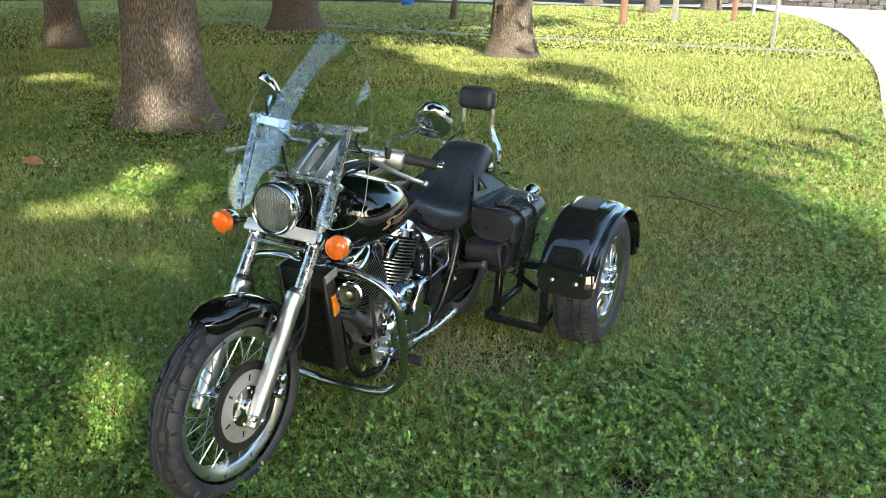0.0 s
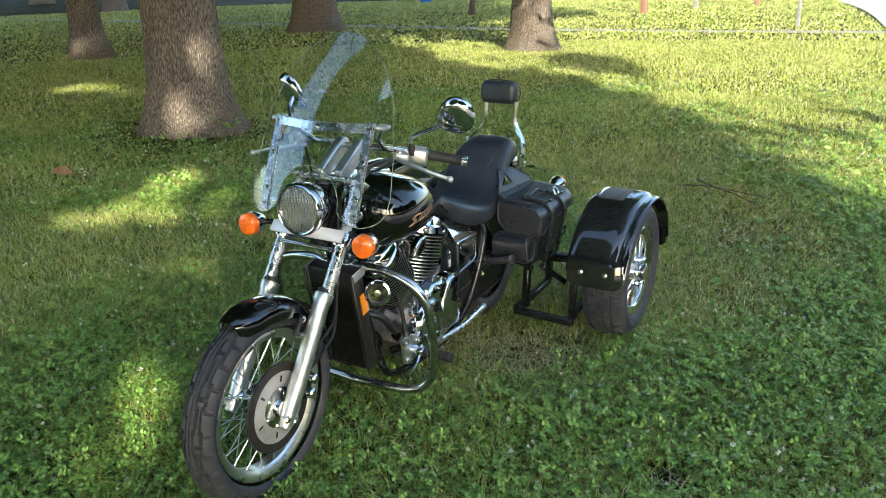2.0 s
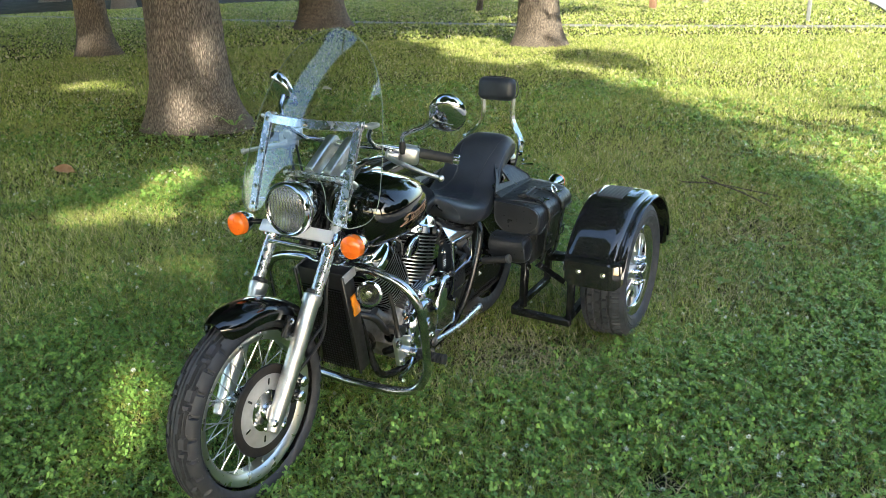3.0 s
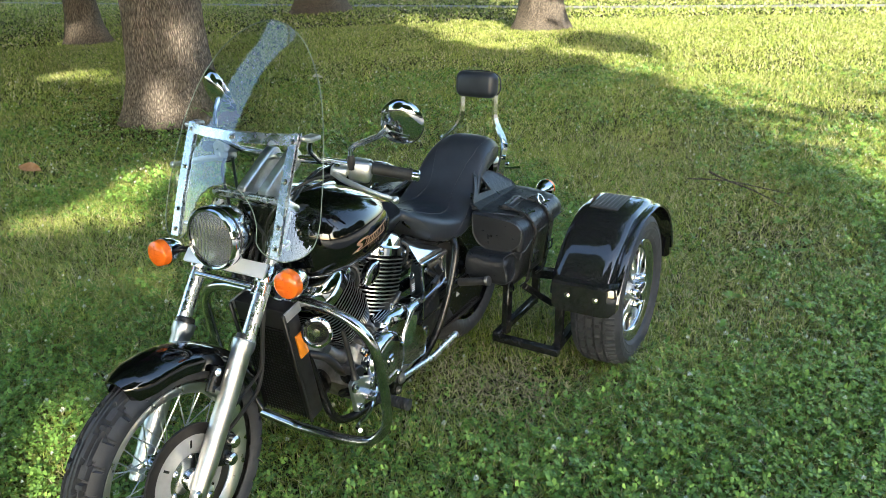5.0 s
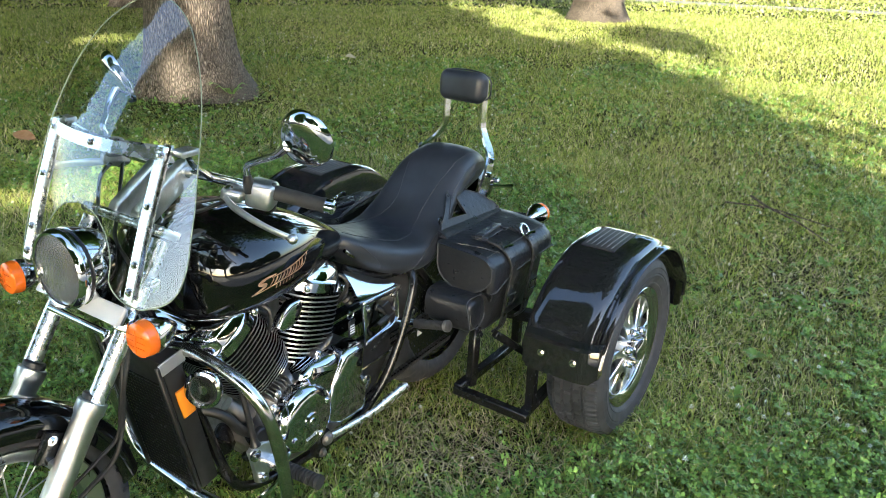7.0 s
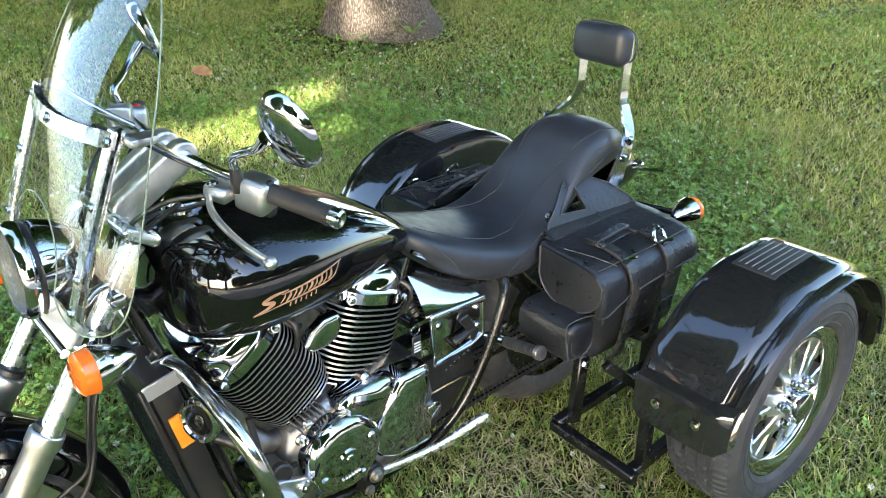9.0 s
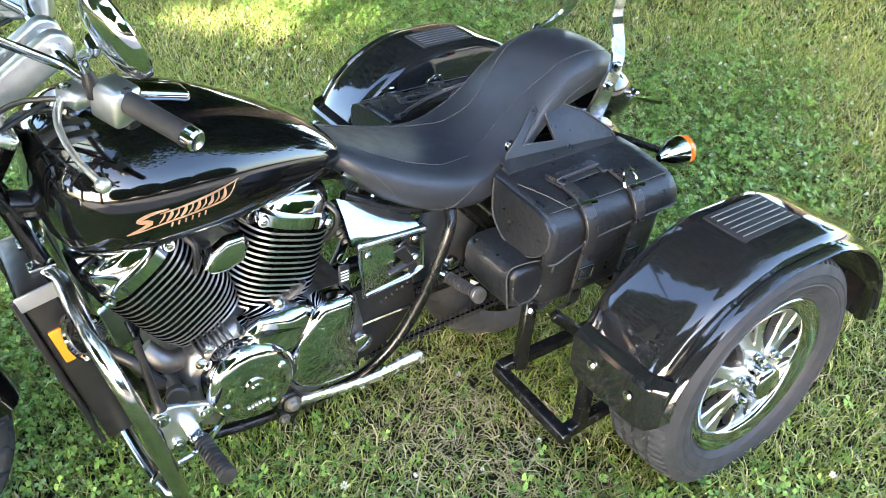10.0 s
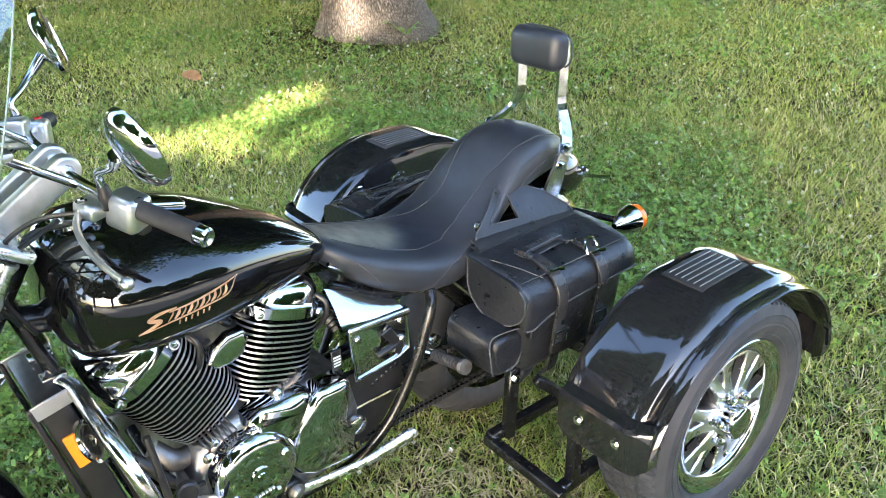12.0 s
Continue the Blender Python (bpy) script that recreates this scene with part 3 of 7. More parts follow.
    for k in range(6):
        a = k * math.pi / 3 + 0.3
        bm = bmesh.new()
        box(bm, (0.003, 0.022, 0.007), Matrix.Translation(AXLE + Vector((0.0665, 0.095 * math.cos(a), 0.095 * math.sin(a)))) @ Matrix.Rotation(a, 4, "X"), 0.001, 1)
        part("disc_slot", bm, BLACK_STEEL, wheel)
        bolt(wheel, AXLE + Vector((0.069, 0.062 * math.cos(a), 0.062 * math.sin(a))), (1, 0, 0), 0.006, 0.005, DULL_CHROME)
    return wheel


_w = front_wheel()
_w.scale = (1.03, 1.03, 1.03)
_w.location = Vector((0, 0.015, 0.337)) - 1.03 * AXLE


def fork():
    for side, tag in ((1, "left"), (-1, "right")):
        x = side * 0.122
        bm = bmesh.new()
        d = rod(on_fork(x, -0.035), on_fork(x, 0.5))
        lathe(bm, [(-0.005, 0.0), (-0.005, 0.016), (0.0, 0.021), (0.05, 0.024), (0.09, 0.027), (0.12, 0.0285), (0.30, 0.0285), (0.42, 0.0285), (0.43, 0.033),
                   (0.455, 0.033), (0.458, 0.030), (0.458, 0.02)], 28, d)
        leg = part("fork_slider", bm, ALLOY, bike, "satin alloy fork slider")
        bm = bmesh.new()
        lathe(bm, [(0.452, 0.026), (0.470, 0.0265), (0.474, 0.022), (0.474, 0.0)], 24, d)
        part("dust_seal", bm, BLACK_PLASTIC, leg)
        bm = bmesh.new()
        lathe(bm, [(0.0, 0.0), (0.0, 0.0213), (0.40, 0.0213), (0.402, 0.0)], 24, rod(on_fork(x, 0.40), on_fork(x, 0.86)))
        tube_ob = part("fork_tube", bm, BRIGHT_ALLOY, bike)
        bm = bmesh.new()
        lathe(bm, [(0.0, 0.0), (0.0, 0.030), (0.004, 0.032), (0.036, 0.032), (0.040, 0.029), (0.05, 0.027), (0.05, 0.0)], 24, rod(on_fork(x, 0.585), on_fork(x, 0.9)))
        part("clamp_collar", bm, CHROME, tube_ob)
        # axle pinch with two bolts
        bm = bmesh.new()
        box(bm, (0.03, 0.075, 0.035), Matrix.Translation(on_fork(x, -0.005, -0.012)) @ Matrix.Rotation(radians(-20), 4, "X"), 0.012, 3)
        part("axle_clamp", bm, ALLOY, leg)
        for dy in (-0.018, 0.03):
            bolt(leg, on_fork(x, -0.008, -dy) + Vector((side * 0.015, 0, 0)), (side, 0, 0), 0.009, 0.006, DULL_CHROME)
        # bracket for the mudguard
        bm = bmesh.new()
        box(bm, (0.05, 0.03, 0.022), Matrix.Translation(on_fork(x - side * 0.022, 0.27, 0.012)), 0.006, 2)
        part("mudguard_lug", bm, ALLOY, leg)
    # lower clamp: a pale plate across the tubes, with a slim bar under it
    bm = bmesh.new()
    box(bm, (0.30, 0.012, 0.044), Matrix.Translation(on_fork(0, 0.612, 0.036)) @ Matrix.Rotation(radians(-42), 4, "X"), 0.004, 2)
    part("clamp_cover", bm, SATIN, bike, "polished plate across the fork tubes")
    bm = bmesh.new()
    box(bm, (0.27, 0.06, 0.035), Matrix.Translation(on_fork(0, 0.61, -0.005)) @ Matrix.Rotation(radians(-34), 4, "X"), 0.01, 2)
    part("lower_triple_clamp", bm, BLACK_STEEL, bike)
    bm = bmesh.new()
    tube(bm, [on_fork(-0.105, 0.565, 0.02), on_fork(0.105, 0.565, 0.02)], 0.009, 10, 1)
    part("brace_bar", bm, CHROME, bike)
    bm = bmesh.new()
    box(bm, (0.285, 0.075, 0.024), Matrix.Translation(on_fork(0, 0.815, -0.01)) @ Matrix.Rotation(radians(-34), 4, "X"), 0.01, 3)
    part("top_clamp", bm, BRIGHT_ALLOY, bike)
    # steering head
    bm = bmesh.new()
    tube(bm, [on_fork(0, 0.58, -0.055), on_fork(0, 0.80, -0.055)], 0.034, 20, 1)
    part("steering_head", bm, BLACK_STEEL, bike)


fork()


def front_mudguard():
    rings = []
    angles = [108, 104, 98, 90, 80, 70, 60, 50, 40, 30, 20, 12, 8]
    for i, a in enumerate(angles):
        a = radians(a)
        out = Vector((0, math.cos(a), math.sin(a)))
        w = 0.074 * min(1.0, 0.55 + 0.25 * i) * (1.0 if i < 10 else 0.93 - 0.06 * (i - 10))
        ring = []
        prof = [(-1, 0.318), (-1.0, 0.338), (-0.94, 0.356), (-0.75, 0.371), (-0.4, 0.380), (0, 0.383), (0.4, 0.380), (0.75, 0.371), (0.94, 0.356), (1.0, 0.338), (1, 0.318),
                (0.93, 0.318), (0.93, 0.337), (0.7, 0.366), (0, 0.378), (-0.7, 0.366), (-0.93, 0.337), (-0.93, 0.318)]
        for u, r in prof:
            ring.append(AXLE + Vector((u * w, 0, 0)) + out * r)
        rings.append(ring)
    bm = bmesh.new()
    skin(bm, rings)
    g = part("front_mudguard", bm, BLACK_PAINT, bike, "glossy black front mudguard", angle=55)
    for side in (-1, 1):
        bm = bmesh.new()
        box(bm, (0.012, 0.05, 0.075), Matrix.Translation(on_fork(side * 0.083, 0.295, 0.03)) @ Matrix.Rotation(radians(-30), 4, "X"), 0.004, 2)
        part("stay", bm, BLACK_STEEL, g)
        bolt(g, on_fork(side * 0.090, 0.315, 0.035), (side, 0, 0), 0.008, 0.007, CHROME)


front_mudguard()


def caliper():
    bm = bmesh.new()
    m = Matrix.Translation((0.085, 0.125, 0.375)) @ Matrix.Rotation(radians(-30), 4, "X")
    box(bm, (0.075, 0.05, 0.10), m, 0.014, 3)
    c = part("brake_caliper", bm, BLACK_STEEL, bike)
    for dz in (-0.022, 0.024):
        bm = bmesh.new()
        lathe(bm, [(0, 0.0), (0, 0.019), (0.022, 0.018), (0.028, 0.012), (0.028, 0.0)], 20, Matrix.Translation((0.12, 0.13 + dz * 0.4, 0.375 + dz)))
        part("piston_boss", bm, DULL_CHROME, c)
    bm = bmesh.new()
    tube(bm, [(0.105, 0.13, 0.42), (0.115, 0.19, 0.455), (0.12, 0.265, 0.50), (0.115, 0.30, 0.57), (0.11, 0.32, 0.66), (0.10, 0.36, 0.76), (0.09, 0.42, 0.90)], 0.006, 8)
    part("brake_hose", bm, WIRE, bike)
    bm = bmesh.new()
    tube(bm, [(0.075, 0.02, 0.36), (0.10, 0.14, 0.46), (0.11, 0.235, 0.515), (0.115, 0.285, 0.55), (0.12, 0.30, 0.63), (0.11, 0.33, 0.74), (0.08, 0.40, 0.92)], 0.0045, 8)
    part("speedometer_cable", bm, WIRE, bike)


caliper()


def headlight():
    p = Vector((-0.002, 0.276, 0.937))
    m = rod(p, p + Vector((0, -1, 0.05))) @ Matrix.Scale(0.88, 4)
    bm = bmesh.new()
    lathe(bm, [(-0.15, 0.0), (-0.148, 0.03), (-0.135, 0.06), (-0.10, 0.086), (-0.055, 0.099), (-0.032, 0.102), (-0.030, 0.098)], 56, m)
    lamp = part("headlight", bm, CHROME, bike, "round chrome headlight with fluted clear lens")
    bm = bmesh.new()
    lathe(bm, [(-0.034, 0.097), (-0.018, 0.0985), (-0.016, 0.095)], 56, m)
    part("rubber_gap", bm, BLACK_PLASTIC, lamp)
    bm = bmesh.new()
    lathe(bm, [(-0.022, 0.097), (-0.020, 0.103), (-0.010, 0.105), (0.004, 0.102), (0.010, 0.096), (0.008, 0.091), (0.0, 0.090)], 56, m)
    part("rim", bm, CHROME, lamp)
    bm = bmesh.new()
    lathe(bm, [(-0.060, 0.008), (-0.057, 0.025), (-0.045, 0.055), (-0.025, 0.078), (-0.003, 0.0895)], 48, m)
    part("reflector", bm, REFLECTOR, lamp)
    bm = bmesh.new()
    lathe(bm, [(-0.06, 0.0), (-0.06, 0.010), (-0.03, 0.010), (-0.026, 0.006), (-0.026, 0.0)], 16, m)
    part("bulb", bm, DULL_CHROME, lamp)
    # domed lens with upright flutes
    bm = bmesh.new()
    n = 56
    rows = []
    for j in range(n + 1):
        x = -0.089 + 0.178 * j / n
        h = math.sqrt(max(0.089 ** 2 - x * x, 1e-7))
        row = []
        for k in range(13):
            z = -h + 2 * h * k / 12
            dome = 0.014 * (1 - (x * x + z * z) / 0.089 ** 2)
            flute = 0.0015 * math.sin(2 * math.pi * j / 4) * (1 if (z > 0.012 or abs(x) > 0.04) else 0.2)
            row.append(m @ Vector((0.004 + dome + flute, x, z)))
        rows.append(row)
    skin(bm, rows, closed=False)
    part("lens", bm, LENS, lamp, angle=89)
    bm = bmesh.new()
    tube(bm, [(0.06, 0.33, 0.90), (0.0, 0.37, 0.885), (-0.06, 0.33, 0.90)], 0.012, 10)
    part("mount_yoke", bm, BLACK_STEEL, lamp)


headlight()


def turn_signal(p, way, stalk, name="front_turn_signal"):
    """Amber round lens in a chrome cone on a short stalk."""
    p, way = Vector(p), Vector(way).normalized()
    m = rod(p, p + way)
    bm = bmesh.new()
    lathe(bm, [(-0.075, 0.0), (-0.074, 0.010), (-0.055, 0.024), (-0.03, 0.036), (-0.008, 0.041), (0.0, 0.042), (0.0, 0.036)], 32, m)
    s = part(name, bm, CHROME, bike, "chrome turn signal with amber lens")
    bm = bmesh.new()
    lathe(bm, [(-0.002, 0.0395), (0.006, 0.0405), (0.022, 0.038), (0.028, 0.030), (0.0285, 0.0)], 32, m)
    part("lens", bm, AMBER, s)
    bm = bmesh.new()
    for k in range(3):
        box(bm, (0.0015, 0.052, 0.0016), m @ Matrix.Translation((0.0292, 0, (k - 1) * 0.013)), 0, 1)
    box(bm, (0.0015, 0.0016, 0.052), m @ Matrix.Translation((0.0296, 0, 0)), 0, 1)
    part("lens_rib", bm, AMBER, s)
    bm = bmesh.new()
    tube(bm, [p - way * 0.03, Vector(stalk)], 0.0095, 12, 1)
    part("stalk", bm, BLACK_STEEL, s)


turn_signal((0.237, 0.300, 0.850), (0.05, -1, 0.05), (0.125, 0.36, 0.862))
turn_signal((-0.237, 0.300, 0.855), (-0.05, -1, 0.05), (-0.125, 0.36, 0.862))
turn_signal((0.315, 1.992, 0.646), (0.03, 1, 0.02), (0.12, 1.90, 0.645), "rear_turn_signal")
turn_signal((-0.315, 1.992, 0.646), (-0.03, 1, 0.02), (-0.12, 1.90, 0.645), "rear_turn_signal")


# windshield: sheet with an arch over the headlight
WS_Z = [0.895, 0.903, 0.918, 0.94, 0.97, 1.0, 1.03, 1.055, 1.07, 1.078, 1.10, 1.14, 1.2, 1.26, 1.32, 1.37, 1.41, 1.44, 1.465, 1.482, 1.491]


def ws_out(z):
    return float(np.interp(z, [0.895, 0.903, 0.918, 0.94, 0.98, 1.04, 1.1, 1.2, 1.28, 1.34, 1.40, 1.44, 1.465, 1.482, 1.491],
                           [0.205, 0.235, 0.256, 0.268, 0.274, 0.270, 0.264, 0.248, 0.228, 0.203, 0.165, 0.125, 0.088, 0.050, 0.006]))


def ws_in(z):
    if z < 0.94:
        return float(np.interp(z, [0.895, 0.903, 0.918, 0.94], [0.195, 0.165, 0.140, 0.121]))
    return 0.121 * math.sqrt(max(0.0, 1 - ((z - 0.94) / 0.138) ** 2)) if z < 1.078 else 0.0


def ws_at(x, z):
    y = float(np.interp(z, [0.88, 0.95, 1.05, 1.2, 1.3, 1.4, 1.5], [0.262, 0.288, 0.326, 0.392, 0.448, 0.518, 0.605]))
    return Vector((1.04 * x + 0.012, y + 1.05 * x * x, z))


def windshield():
    bm = bmesh.new()
    for side in (-1, 1):
        rows = []
        for z in WS_Z:
            a, b = ws_in(z), ws_out(z)
            rows.append([ws_at(side * (a + (b - a) * k / 12), z) for k in range(13)])
        skin(bm, rows, closed=False)
    bmesh.ops.remove_doubles(bm, verts=bm.verts, dist=1e-4)
    ws = part("windshield", bm, GLASS, bike, "clear curved windshield reflecting sky and trees", angle=80)
    bm = bmesh.new()
    zs = WS_Z
    edge = [ws_at(ws_out(z), z) for z in zs] + [ws_at(-ws_out(z), z) for z in reversed(zs)]
    edge += [ws_at(-ws_in(z), z) for z in zs if z < 1.079] + [ws_at(ws_in(z), z) for z in reversed(zs) if z < 1.079]
    tube(bm, edge + [edge[0]], 0.0015, 6, 2)
    part("pane_edge", bm, GLASS_EDGE, ws)
    # straps and bar, in front of and behind the sheet
    for side in (-1, 1):
        for off in (-0.007, 0.006):
            bm = bmesh.new()
            rings = []
            for k in range(9):
                z = 0.912 + (1.218 - 0.912) * k / 8
                p = ws_at(side * 0.178, z) + Vector((0, off, 0))
                rings.append([p + Vector((dx, dy, 0)) for dx, dy in ((-0.013, -0.002), (0.013, -0.002), (0.013, 0.002), (-0.013, 0.002))])
            skin(bm, rings)
            part("strap", bm, BRIGHT_ALLOY, ws, smooth=False)
        for z in (0.93, 0.985, 1.10, 1.20):
            bolt(ws, ws_at(side * 0.178, z) + Vector((0, -0.009, 0)), (0, -1, 0.3), 0.006, 0.005, DULL_CHROME)
        bm = bmesh.new()
        box(bm, (0.04, 0.05, 0.016), Matrix.Translation(ws_at(side * 0.205, 1.203) + Vector((0, 0.022, 0))), 0.007, 2)
        part("clamp_block", bm, ALLOY, ws)
        bm = bmesh.new()
        tube(bm, [ws_at(side * 0.20, 1.20) + Vector((0, 0.03, 0)), Vector((side * 0.17, 0.52, 1.15)), Vector((side * 0.15, 0.585, 1.10))], 0.008, 10)
        part("mount_rod", bm, CHROME, ws)
        bm = bmesh.new()
        tube(bm, [ws_at(side * 0.178, 0.94) + Vector((0, 0.01, 0)), Vector((side * 0.15, 0.36, 0.93)), on_fork(side * 0.122, 0.72)], 0.009, 10)
        part("mount_rod", bm, CHROME, ws)
        bm = bmesh.new()
        lathe(bm, [(0, 0.0), (0, 0.016), (0.02, 0.016), (0.024, 0.010), (0.024, 0)], 18, rod(on_fork(side * 0.150, 0.70, 0.0), on_fork(side * 0.3, 0.70, 0)))
        part("knob", bm, CHROME, ws)
    for off in (-0.007, 0.006):
        bm = bmesh.new()
        rings = []
        for k in range(13):
            x = -0.19 + 0.38 * k / 12
            p = ws_at(x, 1.203) + Vector((0, off, 0))
            rings.append([p + Vector((0, dy, dz)) for dy, dz in ((-0.0075, -0.012), (-0.0035, -0.0135), (0.0075, 0.012), (0.0035, 0.0135))])
        skin(bm, rings)
        part("crossbar", bm, BRIGHT_ALLOY, ws, smooth=False)
    bolt(ws, ws_at(0, 1.203) + Vector((0, -0.009, 0)), (0, -1, 0.3), 0.007, 0.005, DULL_CHROME)


windshield()


def handlebar():
    for side in (-1, 1):
        bm = bmesh.new()
        a, b = Vector((0, 0.472, 1.015)), Vector((0, 0.598, 1.092))
        d = (b - a).normalized()
        nrm = Vector((0, -d.z, d.y))
        pts = []
        for k in range(9):
            t = math.pi / 2 + math.pi * k / 8
            pts.append(a + d * 0.026 * math.cos(t) + nrm * 0.026 * math.sin(t))
        for k in range(9):
            t = -math.pi / 2 + math.pi * k / 8
            pts.append(b + d * 0.028 * math.cos(t) + nrm * 0.028 * math.sin(t))
        slab(bm, [(p.y, p.z) for p in pts], 0.034, Matrix.Translation((side * 0.040, 0, 0)), 0.006, 3)
        r = part("riser", bm, ALLOY, bike, "cast alloy handlebar riser")
        bolt(r, (side * 0.057, 0.598, 1.092), (side, 0, 0), 0.009, 0.006, CHROME)
    bm = bmesh.new()
    L = [(0.405, 0.694, 1.058), (0.278, 0.636, 1.083), (0.20, 0.602, 1.096), (0.12, 0.592, 1.098), (0.05, 0.596, 1.093)]
    tube(bm, L + [(-x, y, z) for x, y, z in reversed(L)], 0.0115, 14)
    bar = part("handlebar", bm, CHROME, bike, "chrome handlebar with black rubber grips")
    for side in (-1, 1):
        a, b = Vector((side * 0.285, 0.639, 1.0815)), Vector((side * 0.400, 0.6915, 1.059))
        ln = (b - a).length
        m = rod(a, b)
        bm = bmesh.new()
        lathe(bm, [(0, 0.0), (0, 0.0215), (0.006, 0.0215), (0.008, 0.0175), (ln - 0.01, 0.0170), (ln - 0.006, 0.0185), (ln, 0.0185), (ln, 0.0)], 24, m)
        part("grip", bm, GRIP_RUBBER, bar)
        bm = bmesh.new()
        lathe(bm, [(ln, 0.0), (ln, 0.017), (ln + 0.018, 0.0175), (ln + 0.022, 0.014), (ln + 0.020, 0.008), (ln + 0.015, 0.0)], 20, m)
        part("bar_end", bm, CHROME, bar)
        # switch housing
        c = Vector((side * 0.255, 0.626, 1.085))
        q = rod(a, b).to_3x3().to_4x4()
        bm = bmesh.new()
        box(bm, (0.066, 0.056, 0.064), Matrix.Translation(c) @ q, 0.013, 3)
        h = part("switch_housing", bm, ALLOY, bike, "cast alloy switch housing")
        bm = bmesh.new()
        box(bm, (0.03, 0.024, 0.02), Matrix.Translation(c + Vector((side * 0.008, 0.012, -0.032))) @ q, 0.005, 2)
        part("switch", bm, BLACK_PLASTIC, h)
        if side < 0:
            bm = bmesh.new()
            box(bm, (0.022, 0.016, 0.012), Matrix.Translation(c + Vector((-0.005, 0.012, 0.030))) @ q, 0.004, 2)
            part("kill_switch", bm, RED_LENS, h, "red kill switch")
        # lever perch and lever
        bm = bmesh.new()
        box(bm, (0.05, 0.05, 0.03), Matrix.Translation((side * 0.212, 0.582, 1.088)) @ q, 0.009, 3)
        perch = part("lever_perch", bm, ALLOY, bike, "alloy lever perch")
        bolt(perch, (side * 0.215, 0.565, 1.105), (0, 0, 1), 0.007, 0.005, CHROME)
        bm = bmesh.new()
        tube(bm, [(side * 0.205, 0.560, 1.084), (side * 0.25, 0.540, 1.078), (side * 0.30, 0.533, 1.068), (side * 0.36, 0.538, 1.052), (side * 0.412, 0.552, 1.037)],
             [0.009, 0.010, 0.009, 0.008, 0.008], 12, 6, 0.6)
        bmesh.ops.create_uvsphere(bm, u_segments=14, v_segments=10, radius=0.0115, matrix=Matrix.Translation((side * 0.416, 0.553, 1.036)))
        part("lever", bm, ALLOY, perch)
        if side < 0:
            bm = bmesh.new()
            box(bm, (0.075, 0.05, 0.045), Matrix.Translation((side * 0.19, 0.575, 1.122)) @ q, 0.01, 3)
            part("fluid_reservoir", bm, ALLOY, perch)
        # mirror
        c = Vector((0.405, 0.612, 1.252)) if side > 0 else Vector((-0.340, 0.720, 1.262))     # the right mirror is swung back
        mx, my = abs(c.x) / 0.405, c.y - 0.612
        way = Vector((0.07, -1.0, -0.40) if side > 0 else (-0.36, -1.0, -0.34)).normalized()
        m = rod(c, c + way) @ Matrix.Rotation(radians(-24 * side), 4, "X") @ Matrix.Diagonal((1, 0.98, 1.10, 1))
        bm = bmesh.new()
        lathe(bm, [(-0.004, 0.055), (-0.006, 0.060), (-0.003, 0.064), (0.006, 0.064), (0.014, 0.060), (0.023, 0.050), (0.029, 0.034), (0.032, 0.016), (0.033, 0.0)], 44, m)
        stem_way = m.inverted().to_3x3() @ (Vector((side * 0.372 * mx, 0.585 + 0.95 * my, 1.222)) - c)
        stem_way = Vector((0, stem_way.y, stem_way.z)).normalized()
        inv = m.inverted()

        def pear(b):
            """Draws the side towards the stem out to a blunt point."""
            for v in b.verts:
                p = inv @ v.co
                k = max(0.0, Vector((0, p.y, p.z)).dot(stem_way) / 0.064)
                p.y, p.z = p.y + stem_way.y * 0.020 * k ** 3, p.z + stem_way.z * 0.020 * k ** 3
                v.co = m @ p
        pear(bm)
        mir = part("mirror", bm, CHROME, bike, "pear-shaped chrome rear-view mirror")
        bm = bmesh.new()
        lathe(bm, [(-0.0025, 0.0), (-0.003, 0.03), (-0.004, 0.0575)], 44, m)
        pear(bm)
        part("mirror_glass", bm, MIRROR, mir)
        bm = bmesh.new()
        tube(bm, [(side * 0.235, 0.598, 1.10), (side * 0.236, 0.592, 1.14), (side * 0.243, 0.588, 1.165), (side * (0.243 + 0.032 * mx), 0.587 + 0.3 * my, 1.182), (side * (0.243 + 0.087 * (2 * mx - 1)), 0.59 + 0.6 * my, 1.205), (side * 0.372 * mx, 0.585 + 0.95 * my, 1.235)],
             [0.0075, 0.0075, 0.0075, 0.0075, 0.008, 0.012], 12)
        part("mirror_stem", bm, CHROME, mir)
        bm = bmesh.new()
        tube(bm, [(side * 0.235, 0.598, 1.10), (side * 0.2355, 0.595, 1.122), (side * 0.236, 0.592, 1.142)], [0.013, 0.013, 0.009], 14, 2)
        part("stem_boot", bm, BLACK_PLASTIC, mir)
    # cables from the bar to the frame
    for x0, pts in ((0.2, [(0.205, 0.575, 1.075), (0.15, 0.50, 1.06), (0.08, 0.44, 0.99), (0.05, 0.43, 0.90), (0.06, 0.47, 0.80)]),
                    (0.18, [(0.215, 0.61, 1.075), (0.13, 0.56, 1.03), (0.06, 0.50, 1.0), (0.03, 0.47, 0.93)]),
                    (-0.2, [(-0.205, 0.575, 1.075), (-0.15, 0.50, 1.06), (-0.08, 0.44, 0.99), (-0.05, 0.43, 0.90), (-0.06, 0.47, 0.80)]),
                    (-0.18, [(-0.215, 0.61, 1.06), (-0.10, 0.50, 0.98), (0.0, 0.42, 0.965), (0.07, 0.40, 0.93), (0.06, 0.45, 0.82)]),
                    (0.1, [(0.10, 0.55, 1.03), (0.12, 0.46, 1.0), (0.10, 0.40, 0.95), (0.07, 0.42, 0.86)])):
        bm = bmesh.new()
        tube(bm, pts, 0.0048, 8)
        part("cable", bm, WIRE, bike)


handlebar()


